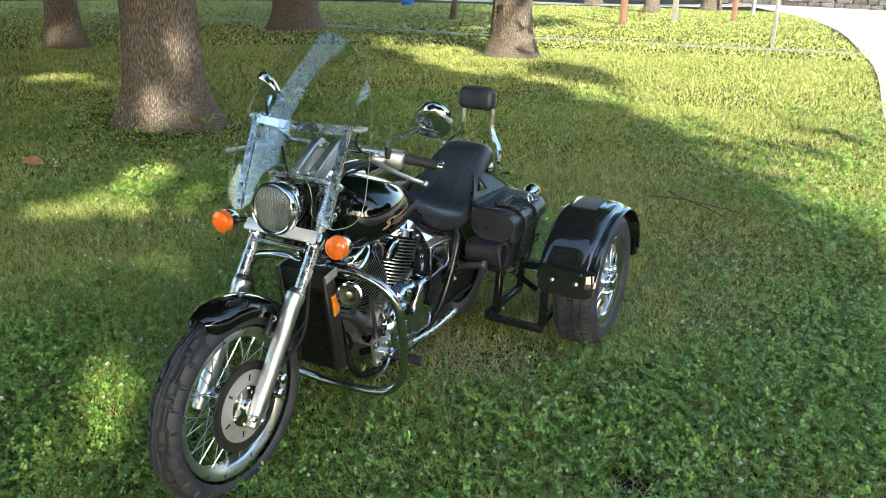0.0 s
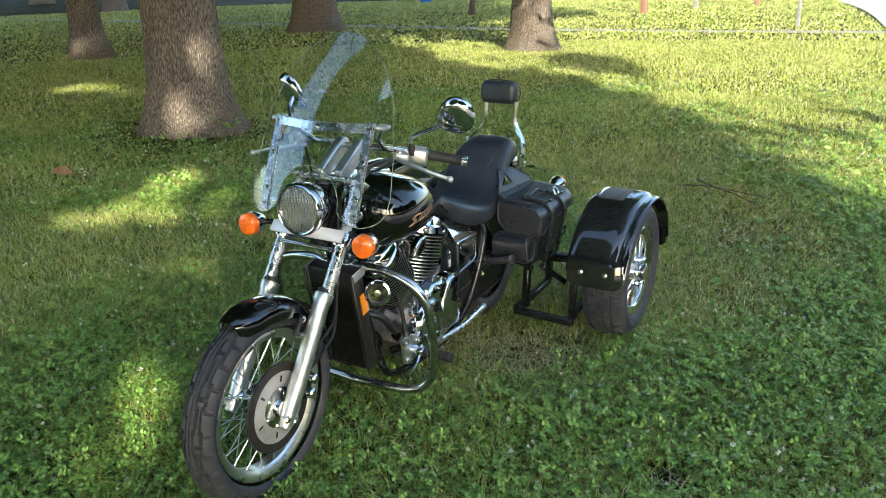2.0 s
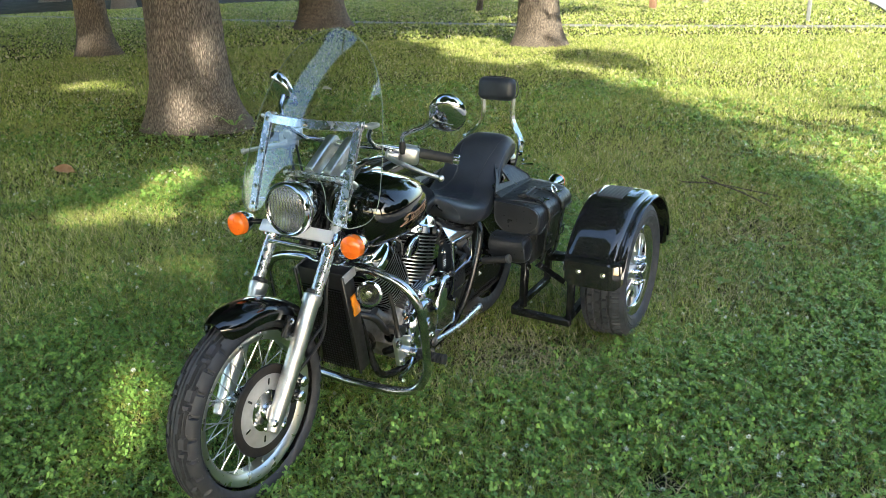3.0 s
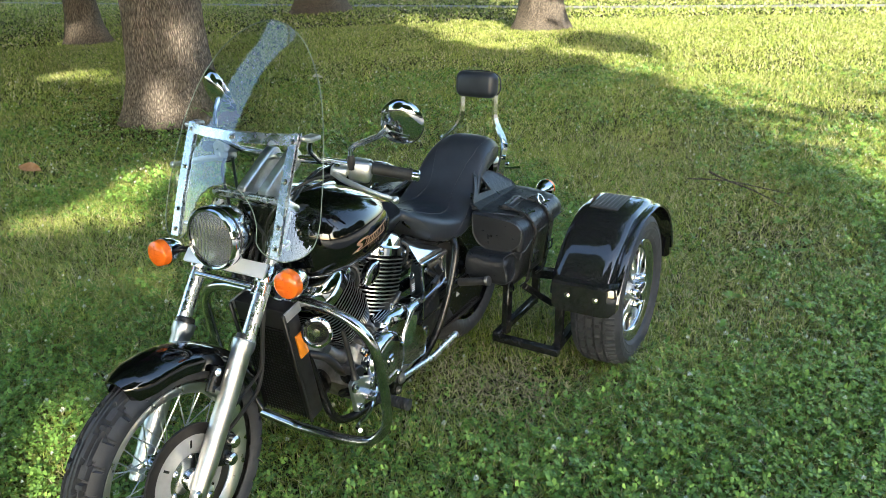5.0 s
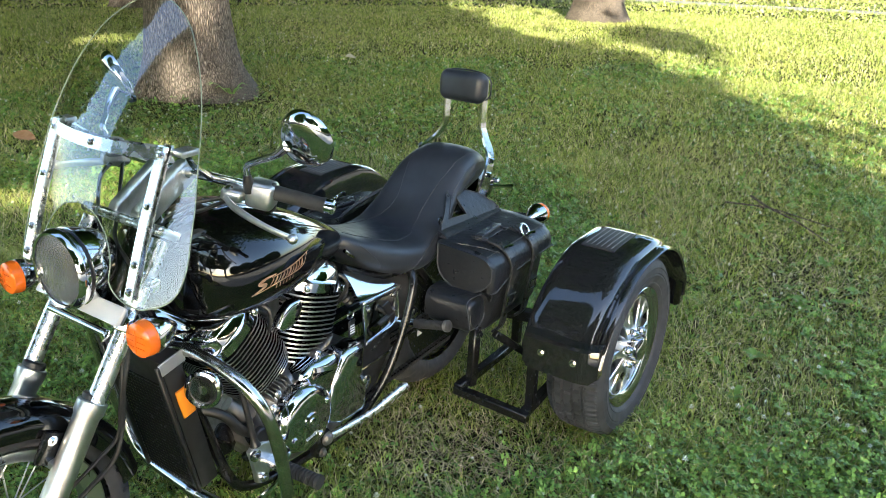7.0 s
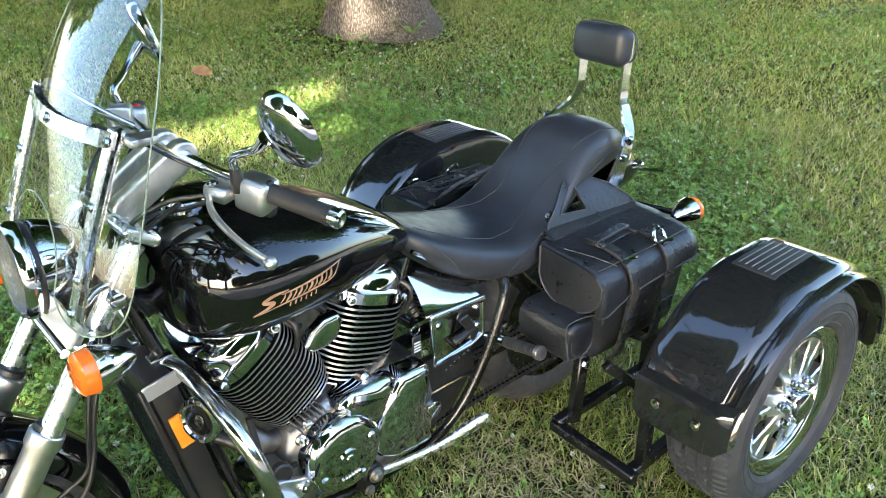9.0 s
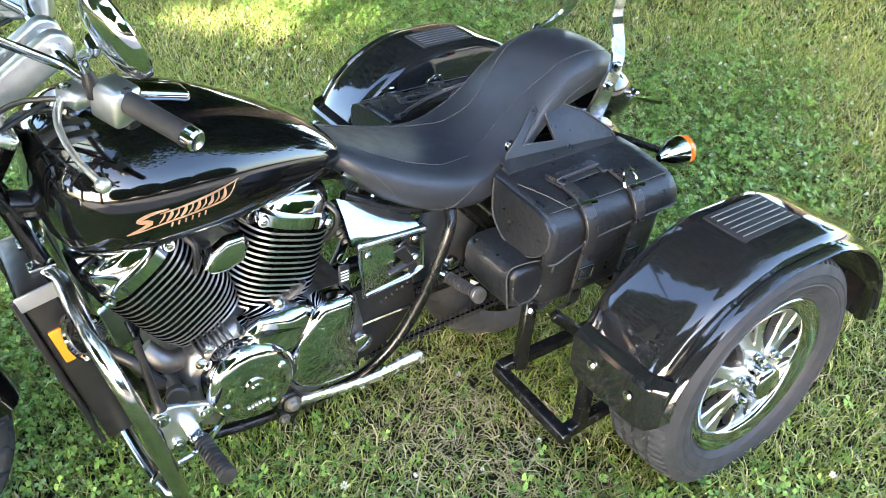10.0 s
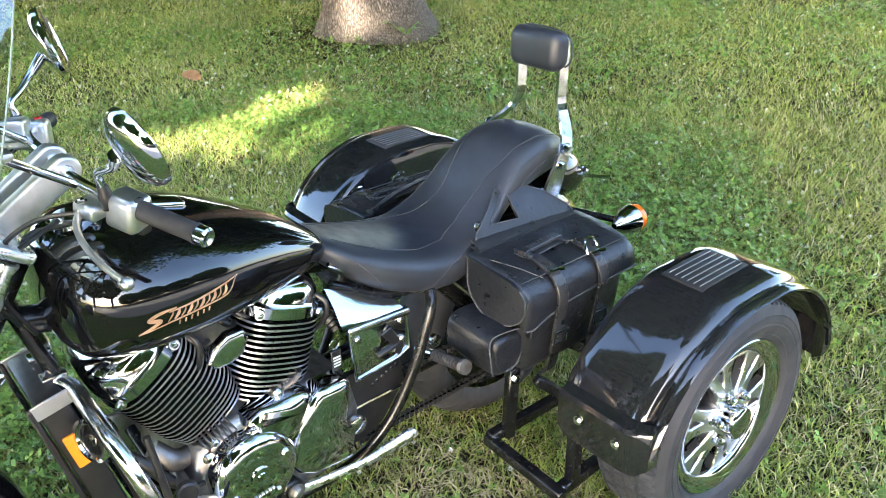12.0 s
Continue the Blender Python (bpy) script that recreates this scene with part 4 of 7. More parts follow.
def ring_section(y, w, zb, zt, e=2.4, n=40, x0=0.0, low=1.0):
    """A rounded section across the machine at y; e squares it off."""
    out = []
    zc, h = (zb + zt) / 2, (zt - zb) / 2
    for k in range(n):
        a = 2 * math.pi * k / n
        c, s = math.cos(a), math.sin(a)
        x = w * math.copysign(abs(c) ** (2 / e), c)
        z = zc + h * math.copysign(abs(s) ** (2 / e), s)
        if s < 0:
            x *= 1 + (low - 1) * (-s)
        out.append(Vector((x0 + x, y, z)))
    return out


def loft(stations, name, mat, parent, label="", e=2.4, low=1.0, k=3):
    """Skins rounded sections given as (y, half width, bottom, top), smoothed between."""
    y = [s[0] for s in stations]
    fine = []
    for a, b in zip(y, y[1:]):
        fine += [a + (b - a) * i / k for i in range(k)]
    fine.append(y[-1])

    def cubic(col):
        v = [Vector((s[0], s[col], 0)) for s in stations]
        line = smooth_path(v, 8)
        return lambda q: float(np.interp(q, [p.x for p in line], [p.y for p in line]))
    w, zb, zt = cubic(1), cubic(2), cubic(3)
    bm = bmesh.new()
    skin(bm, [ring_section(q, max(w(q), 0.002), zb(q), zt(q), e, low=low) for q in fine])
    return part(name, bm, mat, parent, label, angle=60)


tank = loft([(0.500, 0.05, 0.785, 0.88), (0.512, 0.12, 0.75, 0.925), (0.54, 0.185, 0.722, 0.953), (0.59, 0.222, 0.712, 0.972), (0.66, 0.235, 0.708, 0.976), (0.74, 0.230, 0.708, 0.966),
             (0.83, 0.210, 0.708, 0.942), (0.92, 0.178, 0.710, 0.906), (1.0, 0.145, 0.715, 0.866), (1.06, 0.118, 0.724, 0.83), (1.10, 0.09, 0.738, 0.80), (1.115, 0.05, 0.755, 0.785)],
            "fuel_tank", BLACK_PAINT, bike, "glossy black teardrop fuel tank with copper script", e=2.5)
seat = loft([(1.085, 0.06, 0.735, 0.785), (1.12, 0.105, 0.70, 0.780), (1.18, 0.140, 0.645, 0.756), (1.26, 0.165, 0.598, 0.728), (1.35, 0.180, 0.568, 0.702), (1.44, 0.183, 0.566, 0.690),
             (1.51, 0.174, 0.605, 0.705), (1.58, 0.160, 0.66, 0.752), (1.64, 0.147, 0.700, 0.818), (1.71, 0.138, 0.728, 0.874), (1.79, 0.128, 0.745, 0.894), (1.86, 0.112, 0.755, 0.880),
             (1.915, 0.085, 0.772, 0.848), (1.94, 0.045, 0.79, 0.82)], "seat", LEATHER, bike, "black vinyl two-step seat with stitched seams", e=2.7)
bolt(seat, (0.163, 1.514, 0.722), (1, 0, 0.1), 0.010, 0.008, DULL_CHROME)


def tank_fittings():
    bm = bmesh.new()
    box(bm, (0.062, 0.13, 0.022), Matrix.Translation((0, 0.755, 0.963)) @ Matrix.Rotation(radians(-14), 4, "X"), 0.010, 3)
    part("tank_console", bm, CHROME, tank, "chrome console with round gauge")
    bm = bmesh.new()
    lathe(bm, [(0, 0.0), (0, 0.042), (0.02, 0.042), (0.026, 0.036), (0.026, 0.0)], 32, rod((0, 0.60, 0.962), (0, 0.62, 1.2)))
    part("gauge", bm, CHROME, tank)
    bm = bmesh.new()
    tube(bm, [(0.10, 1.10, 0.735), (0.105, 1.16, 0.69), (0.12, 1.24, 0.635), (0.14, 1.33, 0.592), (0.13, 1.43, 0.585)], 0.006, 8)
    part("seat_trim", bm, CHROME, seat)


tank_fittings()


def fin_outline(r, e=3.2, n=36, sx=1.0):
    pts = []
    for k in range(n):
        a = 2 * math.pi * k / n
        c, s = math.cos(a), math.sin(a)
        pts.append((r * sx * math.copysign(abs(c) ** (2 / e), c), r * math.copysign(abs(s) ** (2 / e), s)))
    return pts


def fin_mesh(parent, pose_m, r, sx, thick=0.0050):
    """One cooling fin: dark faces and a polished edge."""
    bm = bmesh.new()
    o = fin_outline(r, sx=sx)
    lo = [bm.verts.new((x, y, 0)) for x, y in o]
    hi = [bm.verts.new((x, y, thick)) for x, y in o]
    bm.faces.new(lo[::-1])
    bm.faces.new(hi)
    n = len(o)
    for i in range(n):
        f = bm.faces.new((lo[i], lo[(i + 1) % n], hi[(i + 1) % n], hi[i]))
        f.material_index = 1
    ob = part("fin", bm, BLACK_STEEL, parent)
    ob.data.materials.append(FIN_EDGE)
    ob.matrix_local = pose_m
    return ob


def cylinder(base, top, label, fins=17):
    """A finned barrel under a chrome head cover, leaning along base to top."""
    base, top = Vector(base), Vector(top)
    d = (top - base)
    h = d.length
    d.normalize()
    xaxis = Vector((1, 0, 0))
    yaxis = d.cross(xaxis).normalized()
    m = Matrix((xaxis, yaxis, d)).transposed().to_4x4()
    m.translation = base
    bm = bmesh.new()
    r = bmesh.ops.create_cone(bm, cap_ends=True, segments=32, radius1=0.080, radius2=0.080, depth=h + 0.02, matrix=m @ Matrix.Translation((0, 0, h / 2)))
    cyl = part("cylinder", bm, BLACK_STEEL, bike, label)
    first = None
    for k in range(fins):
        z = h * (k + 0.5) / fins
        w = 0.098 + 0.012 * min(1, k / 5) - (0.012 if k == 0 else 0)
        mm = m @ Matrix.Translation((0, 0, z)) @ Matrix.Diagonal((w / 0.11, w / 0.11, 1, 1))
        if first is None:
            first = fin_mesh(cyl, mm, 0.11, 1.38)
        else:
            shared("fin", first, cyl, mm)
    # head cover: rounded shell with a flat rim
    bm = bmesh.new()
    prof = [(1.0, 0.0), (1.03, 0.004), (1.03, 0.030), (0.99, 0.034), (0.97, 0.040), (0.94, 0.062), (0.84, 0.078), (0.6, 0.086), (0.2, 0.089)]
    rings = [[m @ Vector((x * s, y * s, h + 0.004 + z)) for x, y in fin_outline(0.102, 3.0, 44, 1.46)] for s, z in prof]
    skin(bm, rings)
    cov = part("head_cover", bm, CHROME, cyl, "polished chrome head cover")
    for dx, dy in ((0.132, -0.082), (0.132, 0.082)):
        bolt(cov, m @ Vector((dx * 1.05, dy * 0.95, h + 0.018)), m.to_3x3() @ Vector((1, 0.25 * (1 if dy > 0 else -1), 0.15)), 0.008, 0.006, CHROME)
    return cyl


cylinder((0.0, 0.781, 0.452), (0.0, 0.646, 0.648), "front cylinder with polished cooling fins and chrome cover")
cylinder((0.0, 0.893, 0.445), (0.0, 0.963, 0.655), "rear cylinder with polished cooling fins and chrome cover", 16)


def engine():
    bm = bmesh.new()
    slab(bm, [(0.66, 0.30), (0.70, 0.22), (0.80, 0.185), (1.0, 0.19), (1.10, 0.235), (1.12, 0.34), (1.10, 0.44), (0.98, 0.475), (0.80, 0.475), (0.70, 0.43)], 0.33, None, 0.03, 3)
    case = part("crankcase", bm, ROUGH_ALLOY, bike, "dull cast alloy engine case")
    # round front cover
    c = Vector((0.165, 0.804, 0.354))
    bm = bmesh.new()
    lathe(bm, [(0.0, 0.0), (0.0, 0.108), (0.045, 0.106), (0.060, 0.102), (0.072, 0.094), (0.078, 0.088), (0.082, 0.070), (0.084, 0.0)], 56, Matrix.Translation(c))
    cov = part("round_cover", bm, CHROME, bike, "round polished chrome engine cover")
    bm = bmesh.new()
    lathe(bm, [(0.083, 0.0), (0.083, 0.026), (0.088, 0.026), (0.089, 0.020), (0.086, 0.012), (0.088, 0.010), (0.088, 0.0)], 28, Matrix.Translation(c))
    part("inspection_cap", bm, CHROME, cov)
    for a in (25, 205, 300):
        bolt(cov, c + Vector((0.080, 0.074 * math.cos(radians(a)), 0.074 * math.sin(radians(a)))), (1, 0, 0), 0.009, 0.006, CHROME)
    bm = bmesh.new()
    for k in range(6):
        box(bm, (0.0012, 0.006, 0.005), Matrix.Translation(c + Vector((0.0845, -0.022 + 0.009 * k, -0.052 + 0.001 * k))), 0, 1)
    part("embossed_mark", bm, WHITE_PRINT, cov)
    # rear chrome cover with a scooped lower edge
    bm = bmesh.new()
    slab(bm, [(0.900, 0.335), (0.925, 0.40), (0.955, 0.462), (0.985, 0.482), (1.06, 0.480), (1.074, 0.468), (1.070, 0.40), (1.060, 0.364), (1.043, 0.335), (1.045, 0.315), (1.062, 0.290),
              (1.080, 0.268), (1.078, 0.245), (1.05, 0.238), (0.95, 0.25), (0.91, 0.275), (0.895, 0.305)],
         0.085, Matrix.Translation((0.190, 0, 0)), 0.024, 6)
    part("sprocket_cover", bm, CHROME, bike, "chrome rear engine cover")
    bm = bmesh.new()
    slab(bm, [(0.800, 0.470), (0.807, 0.488), (0.843, 0.497), (0.91, 0.502), (0.947, 0.498), (0.975, 0.480), (0.958, 0.438), (0.93, 0.395), (0.905, 0.37), (0.885, 0.385), (0.862, 0.425), (0.83, 0.452)],
         0.085, Matrix.Translation((0.182, 0, 0)), 0.030, 6)
    part("middle_cover", bm, CHROME, bike, "chrome middle engine cover")
    bm = bmesh.new()
    lathe(bm, [(0, 0.0), (0, 0.026), (0.012, 0.026), (0.016, 0.02), (0.016, 0.0)], 24, Matrix.Translation((0.205, 1.090, 0.322)))
    part("pivot_cap", bm, DULL_CHROME, bike)
    # ribbed block between cover and barrel
    for k in range(7):
        bm = bmesh.new()
        box(bm, (0.04, 0.005, 0.034), Matrix.Translation((0.150, 0.715 + 0.011 * k, 0.446 + 0.004 * k)) @ Matrix.Rotation(radians(28), 4, "X"), 0.002, 1)
        part("rib", bm, CAST_DARK, case)
    for k in range(9):
        bm = bmesh.new()
        box(bm, (0.04, 0.0035, 0.034), Matrix.Translation((0.142, 0.885 + 0.0095 * k, 0.490 + 0.003 * k)) @ Matrix.Rotation(radians(-40), 4, "X"), 0.0015, 1)
        part("rib", bm, CAST_DARK, case)
    # oil filter, hoses and small castings low at the front
    bm = bmesh.new()
    lathe(bm, [(0, 0.0), (0, 0.034), (0.06, 0.034), (0.068, 0.028), (0.07, 0.0)], 24, rod((0.04, 0.68, 0.30), (0.09, 0.60, 0.29)))
    part("oil_filter", bm, BLACK_STEEL, bike)
    bm = bmesh.new()
    lathe(bm, [(0, 0.0), (0, 0.028), (0.02, 0.03), (0.03, 0.026), (0.034, 0.0)], 20, rod((0.14, 0.685, 0.335), (0.22, 0.66, 0.33)))
    part("water_pump", bm, BLACK_STEEL, bike)
    bm = bmesh.new()
    tube(bm, [(0.14, 0.68, 0.34), (0.15, 0.63, 0.38), (0.13, 0.59, 0.44), (0.08, 0.54, 0.47)], 0.014, 10)
    part("coolant_hose", bm, WIRE, bike)
    bm = bmesh.new()
    tube(bm, [(0.11, 0.62, 0.45), (0.13, 0.655, 0.41), (0.12, 0.70, 0.40)], [0.022, 0.026, 0.022], 12)
    part("exhaust_elbow", bm, CAST_DARK, bike)
    bm = bmesh.new()
    lathe(bm, [(0, 0.0), (0, 0.024), (0.016, 0.025), (0.020, 0.021), (0.020, 0.0)], 28, rod((0.178, 0.652, 0.372), (0.25, 0.640, 0.378)))
    box(bm, (0.012, 0.030, 0.012), Matrix.Translation((0.186, 0.678, 0.374)), 0.004, 2)
    part("filler_cap", bm, BLACK_PLASTIC, case, "black plastic filler cap")
    bm = bmesh.new()
    tube(bm, [(0.10, 0.66, 0.36), (0.15, 0.655, 0.368), (0.18, 0.652, 0.372)], 0.016, 12, 2)
    part("filler_neck", bm, CAST_DARK, case)
    for y, z in ((0.715, 0.415), (0.735, 0.448), (0.90, 0.500)):
        bolt(case, (0.166, y, z), (1, 0, 0), 0.009, 0.008, DULL_CHROME)
    # small chrome cover between the barrels, and the carburettor behind it
    bm = bmesh.new()
    slab(bm, [(0.752, 0.66), (0.768, 0.695), (0.80, 0.715), (0.84, 0.715), (0.85, 0.69), (0.835, 0.655), (0.80, 0.64), (0.765, 0.642)], 0.035, Matrix.Translation((0.163, 0, -0.012)), 0.012, 3)
    part("choke_cover", bm, CHROME, bike)
    bm = bmesh.new()
    box(bm, (0.16, 0.11, 0.10), Matrix.Translation((0.0, 0.80, 0.66)), 0.02, 2)
    part("carburettor", bm, ROUGH_ALLOY, bike)
    for z, y in ((0.70, 0.73), (0.665, 0.742), (0.70, 0.86), (0.72, 0.80)):
        bm = bmesh.new()
        tube(bm, [(0.10, y, z), (0.12, y + 0.03, z - 0.03), (0.09, y + 0.06, z - 0.05)], 0.007, 8)
        part("hose", bm, WIRE, bike)
    # spark plug leads
    for p in ([(0.10, 0.72, 0.72), (0.15, 0.745, 0.70), (0.15, 0.74, 0.64), (0.12, 0.73, 0.60)], [(0.11, 1.03, 0.70), (0.155, 1.06, 0.67), (0.15, 1.05, 0.62), (0.12, 1.02, 0.58)]):
        bm = bmesh.new()
        tube(bm, p, 0.0065, 8)
        part("plug_lead", bm, WIRE, bike)
    for k in range(4):
        bm = bmesh.new()
        lathe(bm, [(0, 0), (0, 0.021 - 0.002 * k), (0.009, 0.021 - 0.002 * k), (0.009, 0)], 18, rod(Vector((0.12, 1.075, 0.615)) + Vector((0.5, 0.25, -0.6)) * 0.016 * k, Vector((0.62, 1.325, 0.015))))
        part("rubber_boot", bm, BLACK_PLASTIC, bike)


engine()


def horn():
    p = Vector((0.165, 0.500, 0.585))
    m = rod(p, p + Vector((0.45, -1, 0.15)))
    bm = bmesh.new()
    lathe(bm, [(-0.04, 0.0), (-0.038, 0.030), (-0.015, 0.046), (0.0, 0.050), (0.008, 0.048), (0.010, 0.040), (0.004, 0.036)], 36, m)
    h = part("horn", bm, CHROME, bike, "round chrome horn")
    bm = bmesh.new()
    lathe(bm, [(-0.005, 0.0), (0.005, 0.037), (0.004, 0.0)][:2] + [(0.004, 0.038)], 32, m)
    part("horn_face", bm, BLACK_PLASTIC, h)
    bm = bmesh.new()
    lathe(bm, [(0.0, 0.0), (0.0, 0.014), (0.006, 0.012), (0.007, 0.0)], 20, m)
    part("horn_boss", bm, DULL_CHROME, h)


horn()


def radiator():
    a, b = Vector((0, 0.452, 0.675)), Vector((0, 0.540, 0.248))
    d = (b - a).normalized()
    n = Vector((0, -d.z, d.y))
    if n.y > 0:
        n = -n
    m = Matrix((Vector((1, 0, 0)), -n, -d)).transposed().to_4x4()
    m.translation = (a + b) / 2
    L = (b - a).length
    bm = bmesh.new()
    box(bm, (0.205, 0.060, L), m, 0.010, 2)
    r = part("radiator", bm, BLACK_PLASTIC, bike, "black radiator behind a mesh guard")
    bm = bmesh.new()
    for k in range(15):
        box(bm, (0.0022, 0.004, L * 0.80), m @ Matrix.Translation((-0.084 + 0.012 * k, -0.040, -0.03)), 0, 1)
    for k in range(30):
        box(bm, (0.175, 0.004, 0.0022), m @ Matrix.Translation((0, -0.041, L * (-0.43 + 0.027 * k))), 0, 1)
    part("mesh_guard", bm, BLACK_STEEL, r, smooth=False)
    for side in (-1, 1):
        bm = bmesh.new()
        box(bm, (0.010, 0.012, L * 0.98), m @ Matrix.Translation((side * 0.104, -0.040, 0)), 0.003, 1)
        part("edge_trim", bm, BLACK_PLASTIC, r)
        bm = bmesh.new()
        box(bm, (0.008, 0.040, 0.085), m @ Matrix.Translation((side * 0.107, 0.002, 0.075)), 0.003, 2)
        rf = part("side_reflector", bm, AMBER_FLAT, r, "amber side reflector")
        bm = bmesh.new()
        box(bm, (0.006, 0.075, 0.035), m @ Matrix.Translation((side * 0.1055, 0.0, 0.20)), 0.002, 1)
        part("label_plate", bm, GREY_STEEL, r)
    return r


radiator()


def mirrored(pts):
    return [(-x, y, z) for x, y, z in pts]


def frame_tubes():
    down = [(0.03, 0.44, 0.86), (0.06, 0.475, 0.72), (0.10, 0.545, 0.45), (0.12, 0.60, 0.24), (0.13, 0.66, 0.165), (0.14, 0.80, 0.14), (0.155, 0.98, 0.145), (0.18, 1.10, 0.185), (0.20, 1.19, 0.27),
            (0.212, 1.255, 0.38), (0.218, 1.30, 0.49), (0.21, 1.335, 0.58), (0.16, 1.36, 0.62)]
    guard = [(0.05, 0.47, 0.675), (0.11, 0.497, 0.682), (0.213, 0.500, 0.678), (0.30, 0.508, 0.648), (0.352, 0.525, 0.585), (0.366, 0.545, 0.496), (0.364, 0.572, 0.35), (0.350, 0.584, 0.255),
             (0.300, 0.582, 0.190), (0.225, 0.572, 0.170), (0.12, 0.561, 0.169), (0.0, 0.553, 0.169)]
    for pts in (down, mirrored(down)):
        bm = bmesh.new()
        tube(bm, pts, 0.0145, 14)
        part("frame_tube", bm, BLACK_STEEL, bike)
    for pts in (guard, mirrored(guard)):
        bm = bmesh.new()
        tube(bm, pts, 0.0165, 18)
        g = part("engine_guard", bm, DULL_CHROME, bike, "bent chrome engine guard bar")
        s = 1 if pts[1][0] > 0 else -1
        bm = bmesh.new()
        box(bm, (0.03, 0.05, 0.012), Matrix.Translation((s * 0.065, 0.478, 0.695)), 0.004, 2)
        part("guard_clamp", bm, CHROME, g)
    bm = bmesh.new()
    tube(bm, [(0, 0.46, 0.80), (0, 0.70, 0.745), (0, 1.0, 0.72), (0, 1.3, 0.66)], 0.03, 12)
    part("backbone", bm, BLACK_STEEL, bike)
    for s in (-1, 1):
        bm = bmesh.new()
        tube(bm, [(s * 0.12, 1.10, 0.68), (s * 0.14, 1.25, 0.61), (s * 0.15, 1.42, 0.60), (s * 0.13, 1.60, 0.66), (s * 0.11, 1.85, 0.70)], 0.014, 10)
        part("subframe_tube", bm, BLACK_STEEL, bike)
        bm = bmesh.new()
        tube(bm, [(s * 0.13, 1.14, 0.33), (s * 0.135, 1.40, 0.335), (s * 0.13, 1.70, 0.33)], 0.022, 12)
        part("swingarm", bm, BLACK_STEEL, bike)
        bm = bmesh.new()
        tube(bm, [(s * 0.16, 1.40, 0.60), (s * 0.155, 1.62, 0.37)], 0.026, 14, 1)
        sh = part("shock_absorber", bm, BLACK_STEEL, bike)


frame_tubes()


def side_panels():
    # bright triangular cover under the seat
    bm = bmesh.new()
    rings = []
    for t in np.linspace(0, 1, 9):
        y = 1.075 + 0.178 * t
        zi, zo = 0.688 - 0.084 * t, 0.606 - 0.014 * t
        xi, xo = 0.130 + 0.012 * t, 0.198
        rings.append([Vector(p) for p in ((xi - 0.01, y, zi - 0.012), (xi, y, zi), (xi + 0.5 * (xo - xi), y, zi + 0.5 * (zo - zi) + 0.006), (xo - 0.004, y, zo + 0.003), (xo, y, zo - 0.008), (xo - 0.012, y, zo - 0.014))])
    skin(bm, rings)
    part("chrome_side_cover", bm, CHROME, bike, "triangular polished chrome side cover", angle=50)
    # square polished panel with a raised frame
    bm = bmesh.new()
    o = [(1.093, 0.586), (1.260, 0.578), (1.264, 0.478), (1.225, 0.462), (1.102, 0.450)]
    slab(bm, o, 0.012, Matrix.Translation((0.196, 0, 0)) @ Matrix.Rotation(radians(0), 4, "Z"), 0.004, 2)
    p = part("battery_cover", bm, CHROME, bike, "polished chrome battery cover with raised rim")
    bm = bmesh.new()
    tube(bm, [(0.202, y, z) for y, z in o + [o[0]]], 0.0055, 10, 1)
    part("raised_rim", bm, CHROME, p)
    bm = bmesh.new()
    box(bm, (0.03, 0.185, 0.022), Matrix.Translation((0.196, 1.179, 0.588)) @ Matrix.Rotation(radians(-3), 4, "X"), 0.009, 3)
    part("top_edge", bm, CHROME, p)
    for y, z in ((1.114, 0.563), (1.240, 0.567), (1.243, 0.512)):
        bolt(p, (0.204, y, z), (1, 0, 0), 0.007, 0.005, DULL_CHROME)
    # black shapes that draw the peg bracket's reflection onto the chrome panel
    bm = bmesh.new()
    box(bm, (0.012, 0.08, 0.012), Matrix.Translation((0.204, 1.205, 0.497)) @ Matrix.Rotation(radians(10), 4, "X"), 0.003, 1)
    slab(bm, [(1.180, 0.548), (1.212, 0.556), (1.250, 0.488), (1.232, 0.466), (1.216, 0.482), (1.224, 0.494)], 0.010, Matrix.Translation((0.200, 0, 0)), 0.002, 1)
    part("slot", bm, BLACK_PLASTIC, p)
    bm = bmesh.new()
    tube(bm, [(0.184, 1.085, 0.345), (0.186, 1.16, 0.350), (0.188, 1.25, 0.352)], 0.004, 8)
    part("edge_strip", bm, DULL_CHROME, bike)
    bm = bmesh.new()
    slab(bm, [(1.455, 0.302), (1.488, 0.302), (1.458, 0.325)], 0.001, Matrix.Translation((0.158, 0, 0)))
    part("warning_sticker", bm, WHITE_PRINT, bike)
    # black lower plate with a row of holes
    bm = bmesh.new()
    slab(bm, [(1.05, 0.45), (1.25, 0.450), (1.265, 0.36), (1.19, 0.262), (1.12, 0.235), (1.04, 0.235)], 0.02, Matrix.Translation((0.172, 0, 0)), 0.004, 2)
    lp = part("lower_plate", bm, BLACK_PLASTIC, bike)
    for k in range(6):
        bm = bmesh.new()
        box(bm, (0.004, 0.010, 0.010), Matrix.Translation((0.183, 1.165 + 0.015 * k, 0.392 + 0.0055 * k)), 0.002, 1)
        part("slot", bm, BLACK_STEEL, lp)
    # the key with its tag
    bm = bmesh.new()
    r = [(0.17, 1.065 + 0.013 * math.cos(a), 0.555 + 0.013 * math.sin(a)) for a in np.linspace(0, 2 * math.pi, 15)]
    tube(bm, r, 0.0016, 6, 1)
    k = part("key_ring", bm, CHROME, bike, "steel key ring with black tag")
    bm = bmesh.new()
    box(bm, (0.005, 0.028, 0.055), Matrix.Translation((0.172, 1.066, 0.512)), 0.002, 1)
    part("tag", bm, BLACK_PLASTIC, k)
    bm = bmesh.new()
    for i in range(4):
        box(bm, (0.001, 0.02, 0.004), Matrix.Translation((0.175, 1.066, 0.497 + 0.008 * i)), 0, 1)
